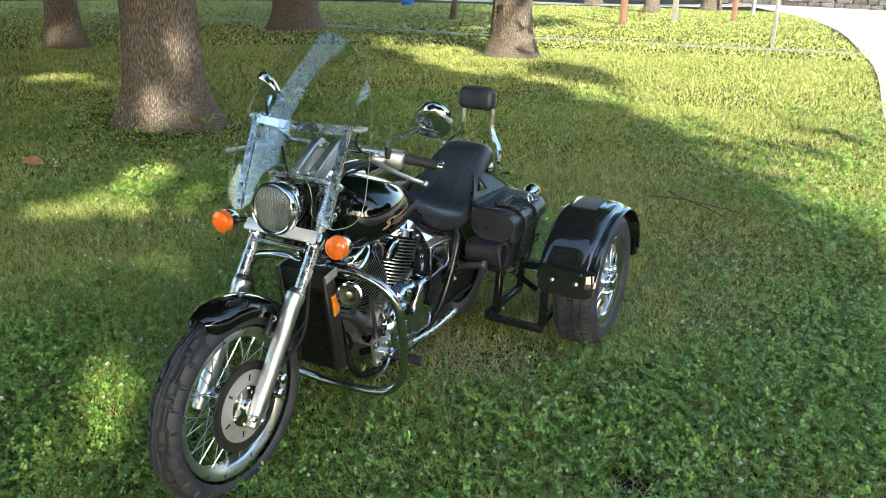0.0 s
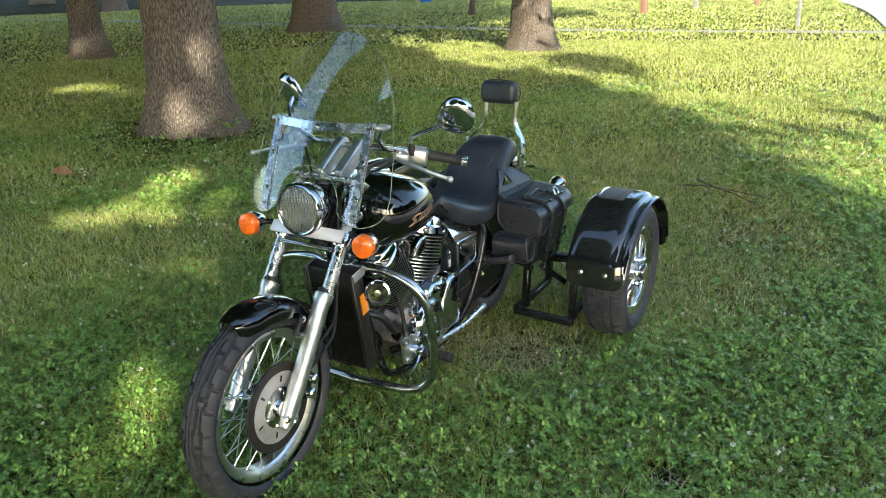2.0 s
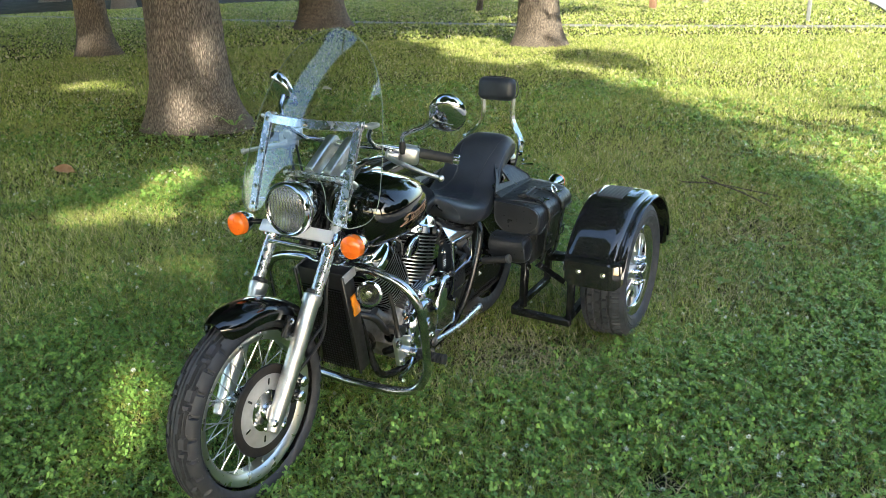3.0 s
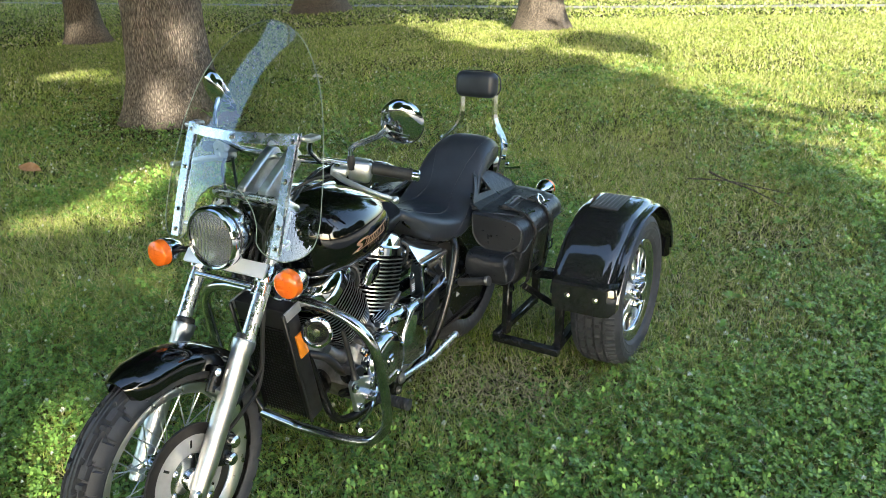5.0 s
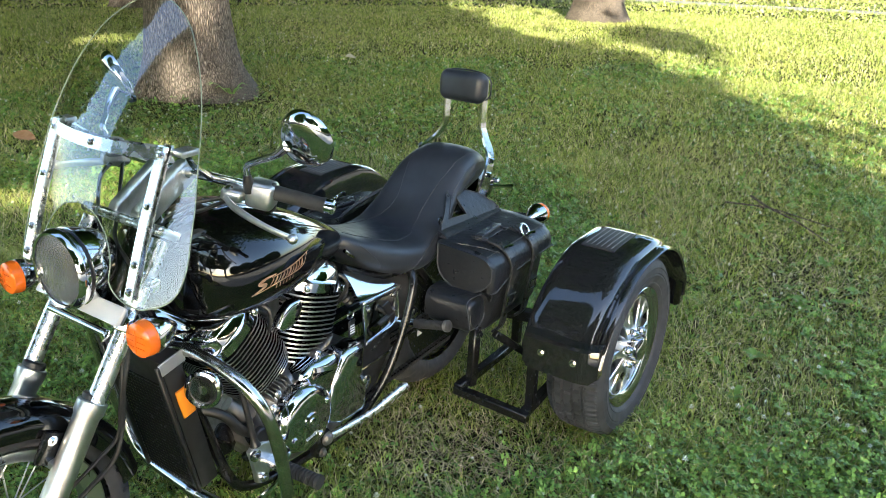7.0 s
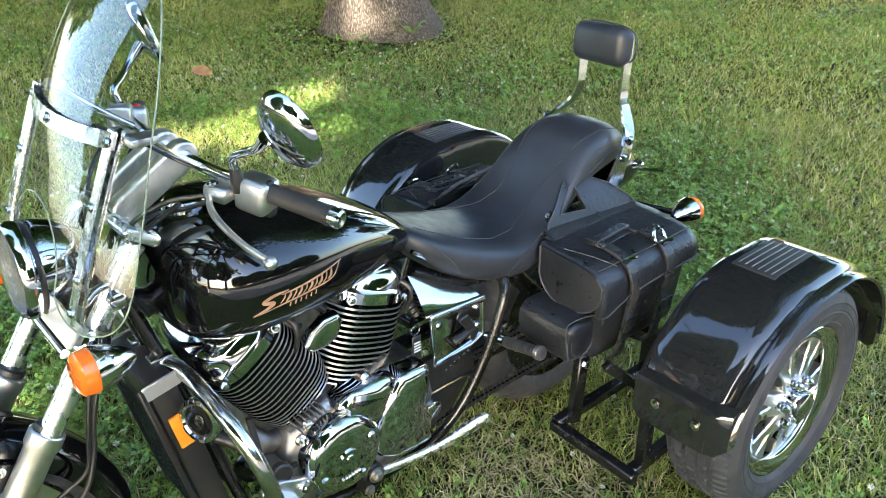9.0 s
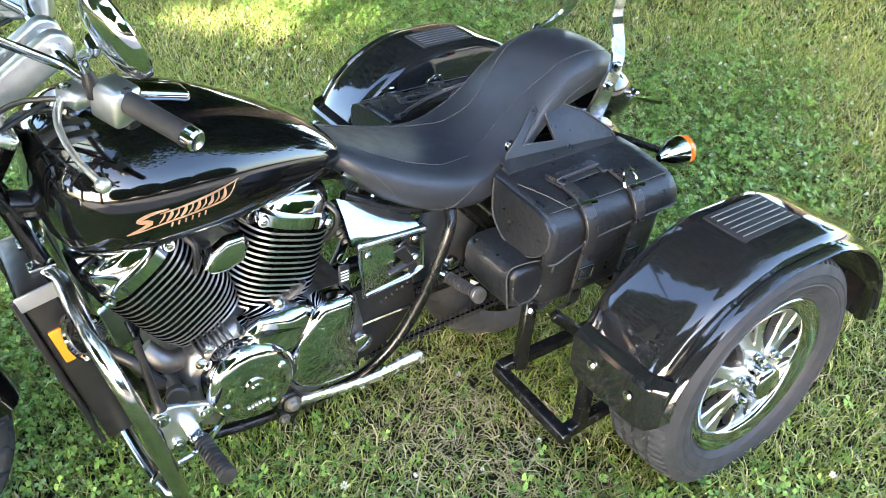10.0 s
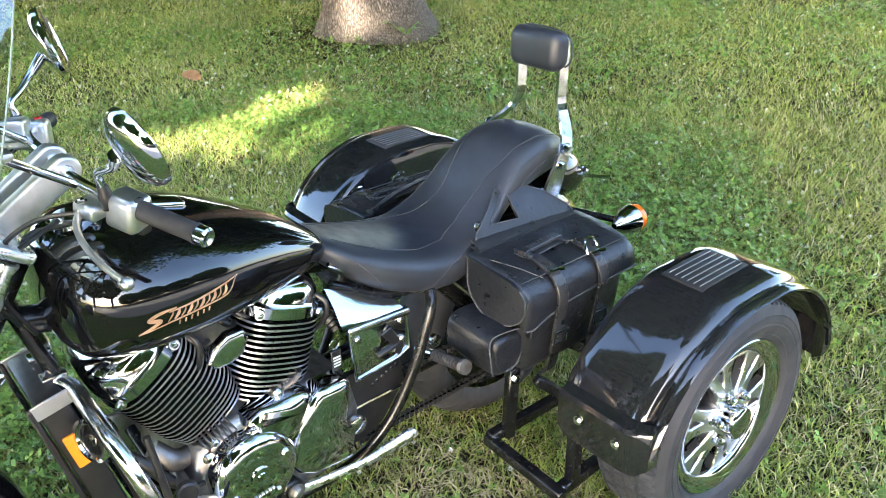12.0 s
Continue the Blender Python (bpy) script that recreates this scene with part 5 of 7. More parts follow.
    part("tag_print", bm, WHITE_PRINT, k)


side_panels()


def pegs_and_stand():
    for s in (-1, 1):
        bm = bmesh.new()
        tube(bm, [(s * 0.17, 1.32, 0.425), (s * 0.235, 1.322, 0.44)], 0.014, 12, 1)
        br = part("passenger_peg_mount", bm, DULL_CHROME, bike)
        bm = bmesh.new()
        m = rod((s * 0.235, 1.322, 0.442), (s * 0.372, 1.312, 0.480))
        prof = [(0, 0.0)]
        for k in range(12):
            prof += [(0.002 + 0.010 * k, 0.0155), (0.007 + 0.010 * k, 0.0155), (0.008 + 0.010 * k, 0.013), (0.011 + 0.010 * k, 0.013)]
        prof += [(0.125, 0.019), (0.137, 0.019), (0.139, 0.0)]
        lathe(bm, prof, 16, m)
        pp = part("passenger_peg", bm, GRIP_RUBBER, bike, "ribbed rubber passenger footpeg")
        bm = bmesh.new()
        lathe(bm, [(0.128, 0.0), (0.128, 0.0195), (0.1385, 0.0195), (0.140, 0.018), (0.140, 0.0)], 18, m)
        part("end_cap", bm, CAST_DARK, pp)
        bm = bmesh.new()
        lathe(bm, [(0, 0), (0, 0.018), (0.012, 0.018), (0.015, 0.012), (0.015, 0)], 18, rod((s * 0.205, 1.345, 0.462), (s * 0.3, 1.345, 0.462)))
        part("mount_bolt", bm, DULL_CHROME, br)
        # rider's peg on its bracket
        bm = bmesh.new()
        slab(bm, [(0.585, 0.365), (0.605, 0.378), (0.64, 0.372), (0.70, 0.345), (0.712, 0.325), (0.695, 0.308), (0.655, 0.295), (0.645, 0.262), (0.625, 0.248), (0.605, 0.258), (0.60, 0.31)], 0.018, Matrix.Translation((s * 0.222, 0, 0)), 0.005, 3)
        b = part("peg_bracket", bm, ALLOY, bike, "cast alloy footpeg bracket")
        bm = bmesh.new()
        tube(bm, [(s * 0.13, 0.66, 0.27), (s * 0.215, 0.65, 0.32)], 0.015, 10, 1)
        part("bracket_arm", bm, BLACK_STEEL, b)
        for y, z, rad in ((0.602, 0.352, 0.017), (0.692, 0.328, 0.015), (0.626, 0.268, 0.014)):
            bm = bmesh.new()
            lathe(bm, [(0, 0.0), (0, rad), (0.007, rad), (0.009, rad * 0.8), (0.009, rad * 0.55), (0.014, rad * 0.5), (0.015, 0.0)], 18, rod((s * 0.230, y, z), (s * 0.3, y, z)))
            part("bracket_cap", bm, CHROME, b)
        bm = bmesh.new()
        box(bm, (0.06, 0.034, 0.028), Matrix.Translation((s * 0.252, 0.656, 0.302)) @ Matrix.Rotation(radians(8), 4, "X"), 0.008, 3)
        part("peg_clevis", bm, CHROME, b)
        bm = bmesh.new()
        m = rod((s * 0.272, 0.660, 0.302), (s * 0.392, 0.672, 0.298))
        prof = [(0, 0.0)]
        for k in range(10):
            prof += [(0.002 + 0.011 * k, 0.019), (0.008 + 0.011 * k, 0.019), (0.009 + 0.011 * k, 0.015), (0.012 + 0.011 * k, 0.015)]
        prof += [(0.112, 0.020), (0.122, 0.020), (0.124, 0.0)]
        lathe(bm, prof, 16, m)
        part("foot_peg", bm, GRIP_RUBBER, bike, "ribbed rubber rider footpeg")
    # shift lever
    bm = bmesh.new()
    tube(bm, [(0.23, 0.73, 0.285), (0.245, 0.66, 0.235), (0.25, 0.58, 0.225), (0.29, 0.54, 0.245)], 0.007, 8)
    part("shift_lever", bm, CHROME, bike)
    bm = bmesh.new()
    tube(bm, [(0.205, 0.90, 0.214), (0.218, 0.96, 0.214), (0.238, 1.04, 0.222), (0.256, 1.10, 0.236), (0.268, 1.15, 0.252), (0.280, 1.200, 0.270), (0.285, 1.220, 0.277)],
         [0.014, 0.013, 0.0125, 0.013, 0.017, 0.018, 0.012], 14, 5, 0.8)
    st = part("kickstand", bm, BRIGHT_ALLOY, bike, "polished kickstand folded up")
    bm = bmesh.new()
    slab(bm, [(0.862, 0.175), (0.855, 0.225), (0.872, 0.262), (0.905, 0.262), (0.925, 0.235), (0.915, 0.195), (0.895, 0.165)], 0.045, Matrix.Translation((0.206, 0, 0)), 0.010, 3)
    part("pivot_block", bm, BLACK_STEEL, st)
    bolt(st, (0.229, 0.895, 0.232), (1, 0, 0), 0.015, 0.012, ROUGH_ALLOY)
    bolt(st, (0.229, 0.872, 0.196), (1, 0, 0), 0.010, 0.010, ROUGH_ALLOY)
    # shift linkage beside the engine
    bm = bmesh.new()
    tube(bm, [(0.20, 0.590, 0.56), (0.215, 0.595, 0.48), (0.224, 0.600, 0.41), (0.228, 0.602, 0.385)], [0.008, 0.008, 0.009, 0.015], 12, 4)
    part("linkage_boot", bm, BLACK_PLASTIC, bike)


pegs_and_stand()


def chain():
    """Two runs of links between the engine and the rear sprocket."""
    for z0, z1 in ((0.372, 0.372), (0.214, 0.222)):
        run = first = None
        a, b = Vector((0.165, 1.13, z0)), Vector((0.165, 1.64, z1))
        for k in range(32):
            p = a.lerp(b, k / 31)
            if run is None:
                bm = bmesh.new()
                tube(bm, [a + Vector((0, 0, -0.001)), b + Vector((0, 0, -0.001))], [0.0035, 0.0035], 8, 1)
                run = part("chain_run", bm, BLACK_STEEL, bike, "greasy dark drive chain")
            if first is None:
                bm = bmesh.new()
                for x in (-0.010, 0.010):
                    box(bm, (0.002, 0.0135, 0.013), Matrix.Translation((x, 0, 0)), 0.002, 1)
                lathe(bm, [(-0.0125, 0.0), (-0.0125, 0.0035), (0.0125, 0.0035), (0.0125, 0.0)], 8)
                first = part("link", bm, RUST_DARK, run)
                first.matrix_local = Matrix.Translation(p)
            else:
                shared("link", first, run, Matrix.Translation(p))


chain()


def tank_decal():
    """Copper flourish on the tank's flank: slanting strokes over a long sweep, drawn as plain shapes."""
    from_side = mathutils.bvhtree.BVHTree.FromPolygons([v.co for v in tank.data.vertices], [p.vertices for p in tank.data.polygons])

    def on_tank(side, y, z):
        hit = from_side.ray_cast(Vector((side * 0.5, y, z)), Vector((-side, 0, 0)))
        return hit[0] + hit[1] * 0.0012 if hit[0] else Vector((side * 0.2, y, z))
    for side in (1, -1):
        def stroke(name, pts, mat, w):
            bm = bmesh.new()
            line = smooth_path([(0, y, z) for y, z in pts], 5)
            rings = []
            for i, p in enumerate(line):
                d = (line[min(i + 1, len(line) - 1)] - line[max(i - 1, 0)]).normalized()
                n = Vector((0, -d.z, d.y))
                ww = w * (0.35 + 0.65 * math.sin(math.pi * (i + 0.5) / len(line)))
                a, b = p + n * ww, p - n * ww
                rings.append([on_tank(side, a.y, a.z), on_tank(side, b.y, b.z)])
            skin(bm, rings, closed=False)
            return part(name, bm, mat, tank)
        y0, z0 = 0.612, 0.822

        def q(a, b):
            return (y0 + 0.212 * a, z0 + 0.004 * a + 0.034 * b)
        stroke("decal_sweep", [q(0, -0.35), q(0.12, -0.10), q(0.20, 0.15), q(0.10, 0.36), q(0.20, 0.62), q(0.36, 0.66)], BRASS_DECAL, 0.0042)
        stroke("decal_sweep", [q(0.02, -0.35), q(0.3, -0.12), q(0.6, -0.06), q(0.88, 0.02), q(1.0, 0.80)], BRASS_DECAL, 0.0022)
        stroke("decal_sweep", [q(0.28, 0.52), q(0.55, 0.56), q(0.8, 0.66), q(1.02, 0.82)], BRASS_DECAL, 0.0024)
        for k in range(10):
            a = 0.26 + 0.062 * k
            stroke("decal_stroke", [q(a, -0.06 + 0.015 * k), q(a + 0.045, 0.25), q(a + 0.06, 0.50 + 0.02 * k)], BRASS_DECAL, 0.0034 if k % 2 else 0.0020)
        for k in range(6):
            a = 0.36 + 0.06 * k
            stroke("decal_bar", [q(a, -0.46), q(a + 0.012, -0.20)], BRASS_DECAL, 0.0022)


tank_decal()


def seams(ob, lines, name="seam", mat=None, r=0.0014, drop=True):
    """Thin raised threads laid on a skin, cast on it from above or from the side."""
    tree_ = mathutils.bvhtree.BVHTree.FromPolygons([v.co for v in ob.data.vertices], [p.vertices for p in ob.data.polygons])
    for pts, way in lines:
        way = Vector(way).normalized()
        out = []
        for p in smooth_path(pts, 5):
            h = tree_.ray_cast(p - way * 0.5, way)
            if h[0]:
                out.append(h[0] + h[1] * 0.0006)
        if len(out) > 2:
            bm = bmesh.new()
            tube(bm, out, r, 6, 1)
            part(name, bm, mat or THREAD, ob)


SEAT_Y = [1.12, 1.18, 1.26, 1.35, 1.44, 1.51, 1.58, 1.64, 1.71, 1.79, 1.86, 1.915]
SEAT_MID = [0.740, 0.700, 0.663, 0.635, 0.628, 0.655, 0.706, 0.759, 0.801, 0.820, 0.818, 0.810]


def seat_seam(s, stations):
    """A stitched line along the seat: (y, angle up from the side) stations."""
    skin_of = mathutils.bvhtree.BVHTree.FromPolygons([v.co for v in seat.data.vertices], [p.vertices for p in seat.data.polygons])
    line = smooth_path([(y, a, 0) for y, a in stations], 8)
    out = []
    for q in line:
        a = radians(q.y)
        way = Vector((-s * math.cos(a), 0, -math.sin(a)))
        h = skin_of.ray_cast(Vector((0, q.x, float(np.interp(q.x, SEAT_Y, SEAT_MID)))) - way * 0.5, way)
        if h[0]:
            out.append(h[0] + h[1] * 0.0005)
    bm = bmesh.new()
    tube(bm, out, 0.0013, 6, 1)
    part("seam", bm, THREAD, seat)


for s in (-1, 1):
    seat_seam(s, [(1.14, 38), (1.20, 33), (1.28, 28), (1.36, 27), (1.44, 30), (1.51, 34), (1.58, 36), (1.66, 36), (1.76, 35), (1.88, 30)])
    seat_seam(s, [(1.30, -22), (1.36, -4), (1.42, 8), (1.48, 10), (1.54, 10), (1.60, 12), (1.68, 15), (1.78, 14), (1.88, 8)])
    seat_seam(s, [(1.57, -25), (1.62, -12), (1.70, -4), (1.79, 0), (1.88, 0)])
    seat_seam(s, [(1.15, 10), (1.20, -4), (1.24, -25)])


def rear_wheel():
    m = Matrix.Translation((0, 1.68, 0.312))
    prof = []
    for k in range(31):
        th = radians(-125 + 250 * k / 30)
        prof.append((0.082 * math.sin(th), 0.25 + 0.065 * math.cos(th)))

    def tread(s, seg, x, r):
        return 1.0 if abs(abs(x) - 0.02) < 0.003 or (abs(x) > 0.025 and s % 9 < 1) else 0.0
    w = part("rear_wheel", treaded(prof, 198, tread, 0.005, m), TYRE, bike, "black rear tyre behind the saddlebags")
    bm = bmesh.new()
    lathe(bm, [(-0.05, 0.0), (-0.05, 0.05), (-0.03, 0.06), (-0.045, 0.19), (-0.05, 0.205), (0.05, 0.205), (0.045, 0.19), (0.03, 0.06), (0.05, 0.05), (0.05, 0.0)], 40, m)
    part("hub_plate", bm, BLACK_STEEL, w)
    rings = []
    for a in range(-8, 106, 7):
        a = radians(a)
        out = Vector((0, math.cos(a), math.sin(a)))
        c = Vector((0, 1.68, 0.33))
        ring = []
        for u, r in ((-1, 0.30), (-1, 0.375), (-0.9, 0.405), (-0.6, 0.422), (0, 0.430), (0.6, 0.422), (0.9, 0.405), (1, 0.375), (1, 0.30), (0.93, 0.30), (0.93, 0.37), (0.6, 0.412), (0, 0.42), (-0.6, 0.412), (-0.93, 0.37), (-0.93, 0.30)):
            ring.append(c + Vector((u * 0.112, 0, 0)) + out * r)
        rings.append(ring)
    bm = bmesh.new()
    skin(bm, rings)
    part("rear_mudguard", bm, BLACK_PAINT, bike, "glossy black rear mudguard", angle=55)


rear_wheel()


def tail():
    bm = bmesh.new()
    lathe(bm, [(0, 0.0), (0, 0.078), (0.05, 0.086), (0.11, 0.080), (0.155, 0.062), (0.175, 0.046), (0.18, 0.040), (0.18, 0.0)], 40, rod((0, 1.885, 0.735), (0, 2.065, 0.668)) @ Matrix.Diagonal((1, 1.0, 0.92, 1)))
    t = part("tail_light", bm, BLACK_PAINT, bike, "glossy black tail light housing")
    bm = bmesh.new()
    lathe(bm, [(0.178, 0.0), (0.178, 0.040), (0.19, 0.036), (0.196, 0.022), (0.197, 0.0)], 32, rod((0, 1.885, 0.735), (0, 2.065, 0.668)))
    part("lens", bm, RED_LENS, t)
    for s in (-1, 1):
        bm = bmesh.new()
        tube(bm, [(s * 0.055, 2.0, 0.70), (s * 0.085, 2.05, 0.69), (s * 0.105, 2.10, 0.68)], [0.005, 0.005, 0.008], 8)
        part("plate_rod", bm, CHROME, t)
        bolt(t, (s * 0.070, 2.01, 0.72), (s, 0.3, 0), 0.009, 0.02, CHROME)
        # backrest bars
        pts = [(s * 0.172, 1.775, 0.705), (s * 0.172, 1.815, 0.785), (s * 0.165, 1.852, 0.860), (s * 0.128, 1.885, 0.905), (s * 0.102, 1.893, 0.954), (s * 0.100, 1.897, 1.02), (s * 0.100, 1.90, 1.115), (s * 0.095, 1.90, 1.135)]
        bm = bmesh.new()
        line = smooth_path(pts, 3)
        rings = []
        for i, p in enumerate(line):
            w = 0.017 if p.z > 0.87 else 0.017 + 0.013 * min(1, (0.87 - p.z) / 0.12)
            d = (line[min(i + 1, len(line) - 1)] - line[max(i - 1, 0)]).normalized()
            n = d.cross(Vector((0, 1, 0))).normalized()
            t2 = n.cross(d)
            rings.append([p + n * a + t2 * b for a, b in ((-0.0045, -w), (0.0045, -w), (0.0045, w), (-0.0045, w))])
        skin(bm, rings)
        b = part("backrest_bar", bm, DULL_CHROME, bike, "flat bent chrome backrest bar", smooth=False)
        for q in ((1.842, 0.858), (1.824, 0.81)):
            bolt(b, (s * 0.176, *q), (s, 0, 0), 0.010, 0.008, CHROME)
    bm = bmesh.new()
    box(bm, (0.192, 0.062, 0.118), Matrix.Translation((0, 1.876, 1.093)) @ Matrix.Rotation(radians(-4), 4, "X"), 0.029, 5)
    for v in bm.verts:
        k = (v.co.x / 0.10) ** 2
        v.co.y += 0.012 * k
        v.co.z -= 0.010 * k * (1 if v.co.z > 1.09 else -1)
    pad = part("backrest_pad", bm, LEATHER, bike, "black padded backrest", angle=70)
    bm = bmesh.new()
    loop_pts = []
    for a in np.linspace(0, 2 * math.pi, 49):
        c, s_ = math.cos(a), math.sin(a)
        x = 0.101 * math.copysign(abs(c) ** 0.45, c)
        z = 0.057 * math.copysign(abs(s_) ** 0.55, s_)
        loop_pts.append((x, 1.896 + 0.012 * (x / 0.1) ** 2, 1.093 + z * (1 - 0.17 * (x / 0.1) ** 2)))
    tube(bm, loop_pts, 0.0028, 6, 1)
    part("piping", bm, LEATHER, pad)


tail()


def saddlebag():
    """Left bag; the right one mirrors it."""
    bm = bmesh.new()
    box(bm, (0.195, 0.375, 0.275), Matrix.Translation((0.345, 1.635, 0.525)), 0.045, 5)
    for v in bm.verts:
        k = (0.66 - v.co.z) / 0.27
        v.co.x -= 0.035 * max(0, k) * (1 if v.co.x > 0.345 else -0.3)
        v.co.x += 0.010 * math.sin(math.pi * (v.co.y - 1.45) / 0.375) * (1 if v.co.x > 0.38 else 0)
        v.co.z += 0.006 * noise.noise((v.co.x * 9, v.co.y * 9, 3))
    bag = part("saddlebag", bm, BAG_LEATHER, bike, "black leather saddlebag with buckled straps", angle=70)
    # lid: sloping top, rounded drop down the outer side and a deep curved tongue at the front
    rings = []
    ys = [1.425, 1.432, 1.45, 1.49, 1.55, 1.62, 1.69, 1.76, 1.80, 1.825, 1.835]
    for y in ys:
        drop = float(np.interp(y, [1.425, 1.45, 1.50, 1.56, 1.70, 1.835], [0.565, 0.560, 0.578, 0.596, 0.602, 0.605]))
        top = 0.693 - (0.012 if y in (1.425, 1.835) else 0.0)
        out = 0.452 - (0.010 if y in (1.425, 1.835) else 0.0)
        prof = [(0.235, top + 0.004), (0.30, top + 0.004), (0.37, top - 0.004), (0.415, top - 0.014), (0.440, top - 0.034), (out, top - 0.06), (out - 0.004, drop),
                (out - 0.012, drop), (out - 0.010, top - 0.06), (0.43, top - 0.04), (0.405, top - 0.026), (0.365, top - 0.014), (0.30, top - 0.008), (0.235, top - 0.008)]
        rings.append([Vector((x, y, z)) for x, z in prof])
    bm = bmesh.new()
    skin(bm, rings)
    lid = part("lid", bm, BAG_LEATHER, bag, "slanting leather lid", angle=60)
    # front tongue of the lid, a rounded apron
    bm = bmesh.new()
    o = []
    for a in np.linspace(math.pi, 2 * math.pi, 17):
        o.append((0.343 + 0.104 * math.cos(a), 0.625 + 0.072 * math.sin(a)))
    o = [(0.239, 0.692)] + o + [(0.447, 0.65), (0.43, 0.672), (0.40, 0.684)]
    verts_a = [bm.verts.new((x, 1.424 - 0.010 * math.sin(math.pi * (x - 0.24) / 0.21), z)) for x, z in o]
    verts_b = [bm.verts.new((x, 1.434 - 0.010 * math.sin(math.pi * (x - 0.24) / 0.21), z)) for x, z in o]
    bm.faces.new(verts_a)
    bm.faces.new(verts_b[::-1])
    for i in range(len(o)):
        j = (i + 1) % len(o)
        bm.faces.new((verts_a[i], verts_b[i], verts_b[j], verts_a[j]))
    part("apron", bm, BAG_LEATHER, bag)
    bm = bmesh.new()
    tube(bm, [(x, 1.423 - 0.010 * math.sin(math.pi * (x - 0.24) / 0.21), z) for x, z in o[:20]], 0.0026, 6, 1)
    part("piping", bm, THREAD, bag)
    bm = bmesh.new()
    tube(bm, [(0.4515, y, float(np.interp(y, [1.425, 1.45, 1.50, 1.56, 1.70, 1.835], [0.565, 0.560, 0.578, 0.596, 0.602, 0.605])) + 0.002) for y in ys], 0.0026, 6, 1)
    part("piping", bm, THREAD, bag)
    # straps with buckles
    for y in (1.540, 1.69):
        pts = [(0.36, 0.696), (0.41, 0.686), (0.442, 0.664), (0.4575, 0.632), (0.459, 0.60), (0.4535, 0.57), (0.446, 0.52), (0.438, 0.46), (0.425, 0.40), (0.40, 0.375)]
        line = smooth_path([(x, 0, z) for x, z in pts], 3)
        rings = []
        for i, p in enumerate(line):
            d = (line[min(i + 1, len(line) - 1)] - line[max(i - 1, 0)]).normalized()
            n = Vector((-d.z, 0, d.x))
            if n.x < 0 and n.z < 0:
                n = -n
            rings.append([Vector((p.x, y, p.z)) + n * a + Vector((0, b, 0)) for a, b in ((-0.002, -0.0165), (0.005, -0.0165), (0.0065, -0.0145), (0.0065, 0.0145), (0.005, 0.0165), (-0.002, 0.0165))])
        bm = bmesh.new()
        skin(bm, rings)
        st = part("strap", bm, STRAP_LEATHER, bag, smooth=False)
        bm = bmesh.new()
        tube(bm, [(0.432, y - 0.021, 0.690), (0.436, y, 0.693), (0.440, y + 0.021, 0.690)], 0.0046, 8, 3)
        part("strap_loop", bm, CHROME, bag, "chrome strap loop")
        z = 0.508
        bm = bmesh.new()
        pr = [(0.4545, y - 0.021, z - 0.017), (0.4565, y + 0.021, z - 0.017), (0.4605, y + 0.021, z + 0.019), (0.4585, y - 0.021, z + 0.019)]
        tube(bm, pr + [pr[0]], 0.0040, 8, 1)
        part("buckle", bm, CHROME, bag, "chrome buckle")
        bm = bmesh.new()
        box(bm, (0.006, 0.040, 0.008), Matrix.Translation((0.459, y, 0.601)), 0.002, 1)
        part("keeper", bm, BAG_LEATHER, bag)
    # ring and handle on the lid
    bm = bmesh.new()
    r = [(0.415 - 0.014 * math.sin(a), 1.69 + 0.021 * math.cos(a), 0.692 + 0.024 * math.sin(a)) for a in np.linspace(-0.4, math.pi + 0.4, 15)]
    tube(bm, r, 0.0046, 8, 1)
    part("d_ring", bm, CHROME, bag, "chrome ring")
    bm = bmesh.new()
    slab(bm, [(-0.074, 0.0), (-0.070, 0.016), (-0.055, 0.019), (0.055, 0.019), (0.070, 0.016), (0.074, 0.0), (0.058, 0.0), (0.05, 0.012), (-0.05, 0.012), (-0.058, 0.0)], 0.026,
         Matrix.Translation((0.330, 1.590, 0.694)) @ Matrix.Rotation(radians(4), 4, "Z"), 0.002, 1)
    part("handle", bm, STRAP_LEATHER, bag, smooth=False)
    bm = bmesh.new()
    box(bm, (0.050, 0.150, 0.004), Matrix.Translation((0.332, 1.590, 0.6985)) @ Matrix.Rotation(radians(4), 4, "Z"), 0.0015, 1)
    part("handle_base", bm, STRAP_LEATHER, bag)
    for y in (1.527, 1.655):
        bm = bmesh.new()
        box(bm, (0.062, 0.014, 0.010), Matrix.Translation((0.334, y, 0.702)), 0.003, 1)
        part("handle_tab", bm, BAG_LEATHER, bag)
    for pts in ([(0.30, 1.445, 0.6985), (0.37, 1.475, 0.692), (0.425, 1.505, 0.677)], [(0.418, 1.44, 0.682), (0.420, 1.56, 0.683), (0.420, 1.70, 0.683), (0.418, 1.82, 0.682)], [(0.30, 1.66, 0.6985), (0.36, 1.675, 0.6955), (0.41, 1.685, 0.685)]):
        bm = bmesh.new()
        tube(bm, pts, 0.0016, 6, 4)
        part("lid_seam", bm, THREAD, bag)
    # tool pouch on the front end: a tapered bag under a flap that hangs over its outer end
    rings = []
    for x, q in ((0.250, 0.80), (0.256, 0.95), (0.28, 1.0), (0.34, 1.02), (0.392, 0.98), (0.408, 0.90), (0.414, 0.70)):
        rings.append([Vector((x, 1.404 + 0.054 * q * math.copysign(abs(math.cos(a)) ** 0.55, math.cos(a)), 0.494 + 0.058 * q * math.copysign(abs(math.sin(a)) ** 0.6, math.sin(a)) - 0.10 * (x - 0.25) ** 2))
                      for a in np.linspace(0, 2 * math.pi, 29)[:-1]])
    bm = bmesh.new()
    skin(bm, rings)
    part("pouch", bm, BAG_LEATHER, bag, "small rolled leather pouch", angle=60)
    rows = []
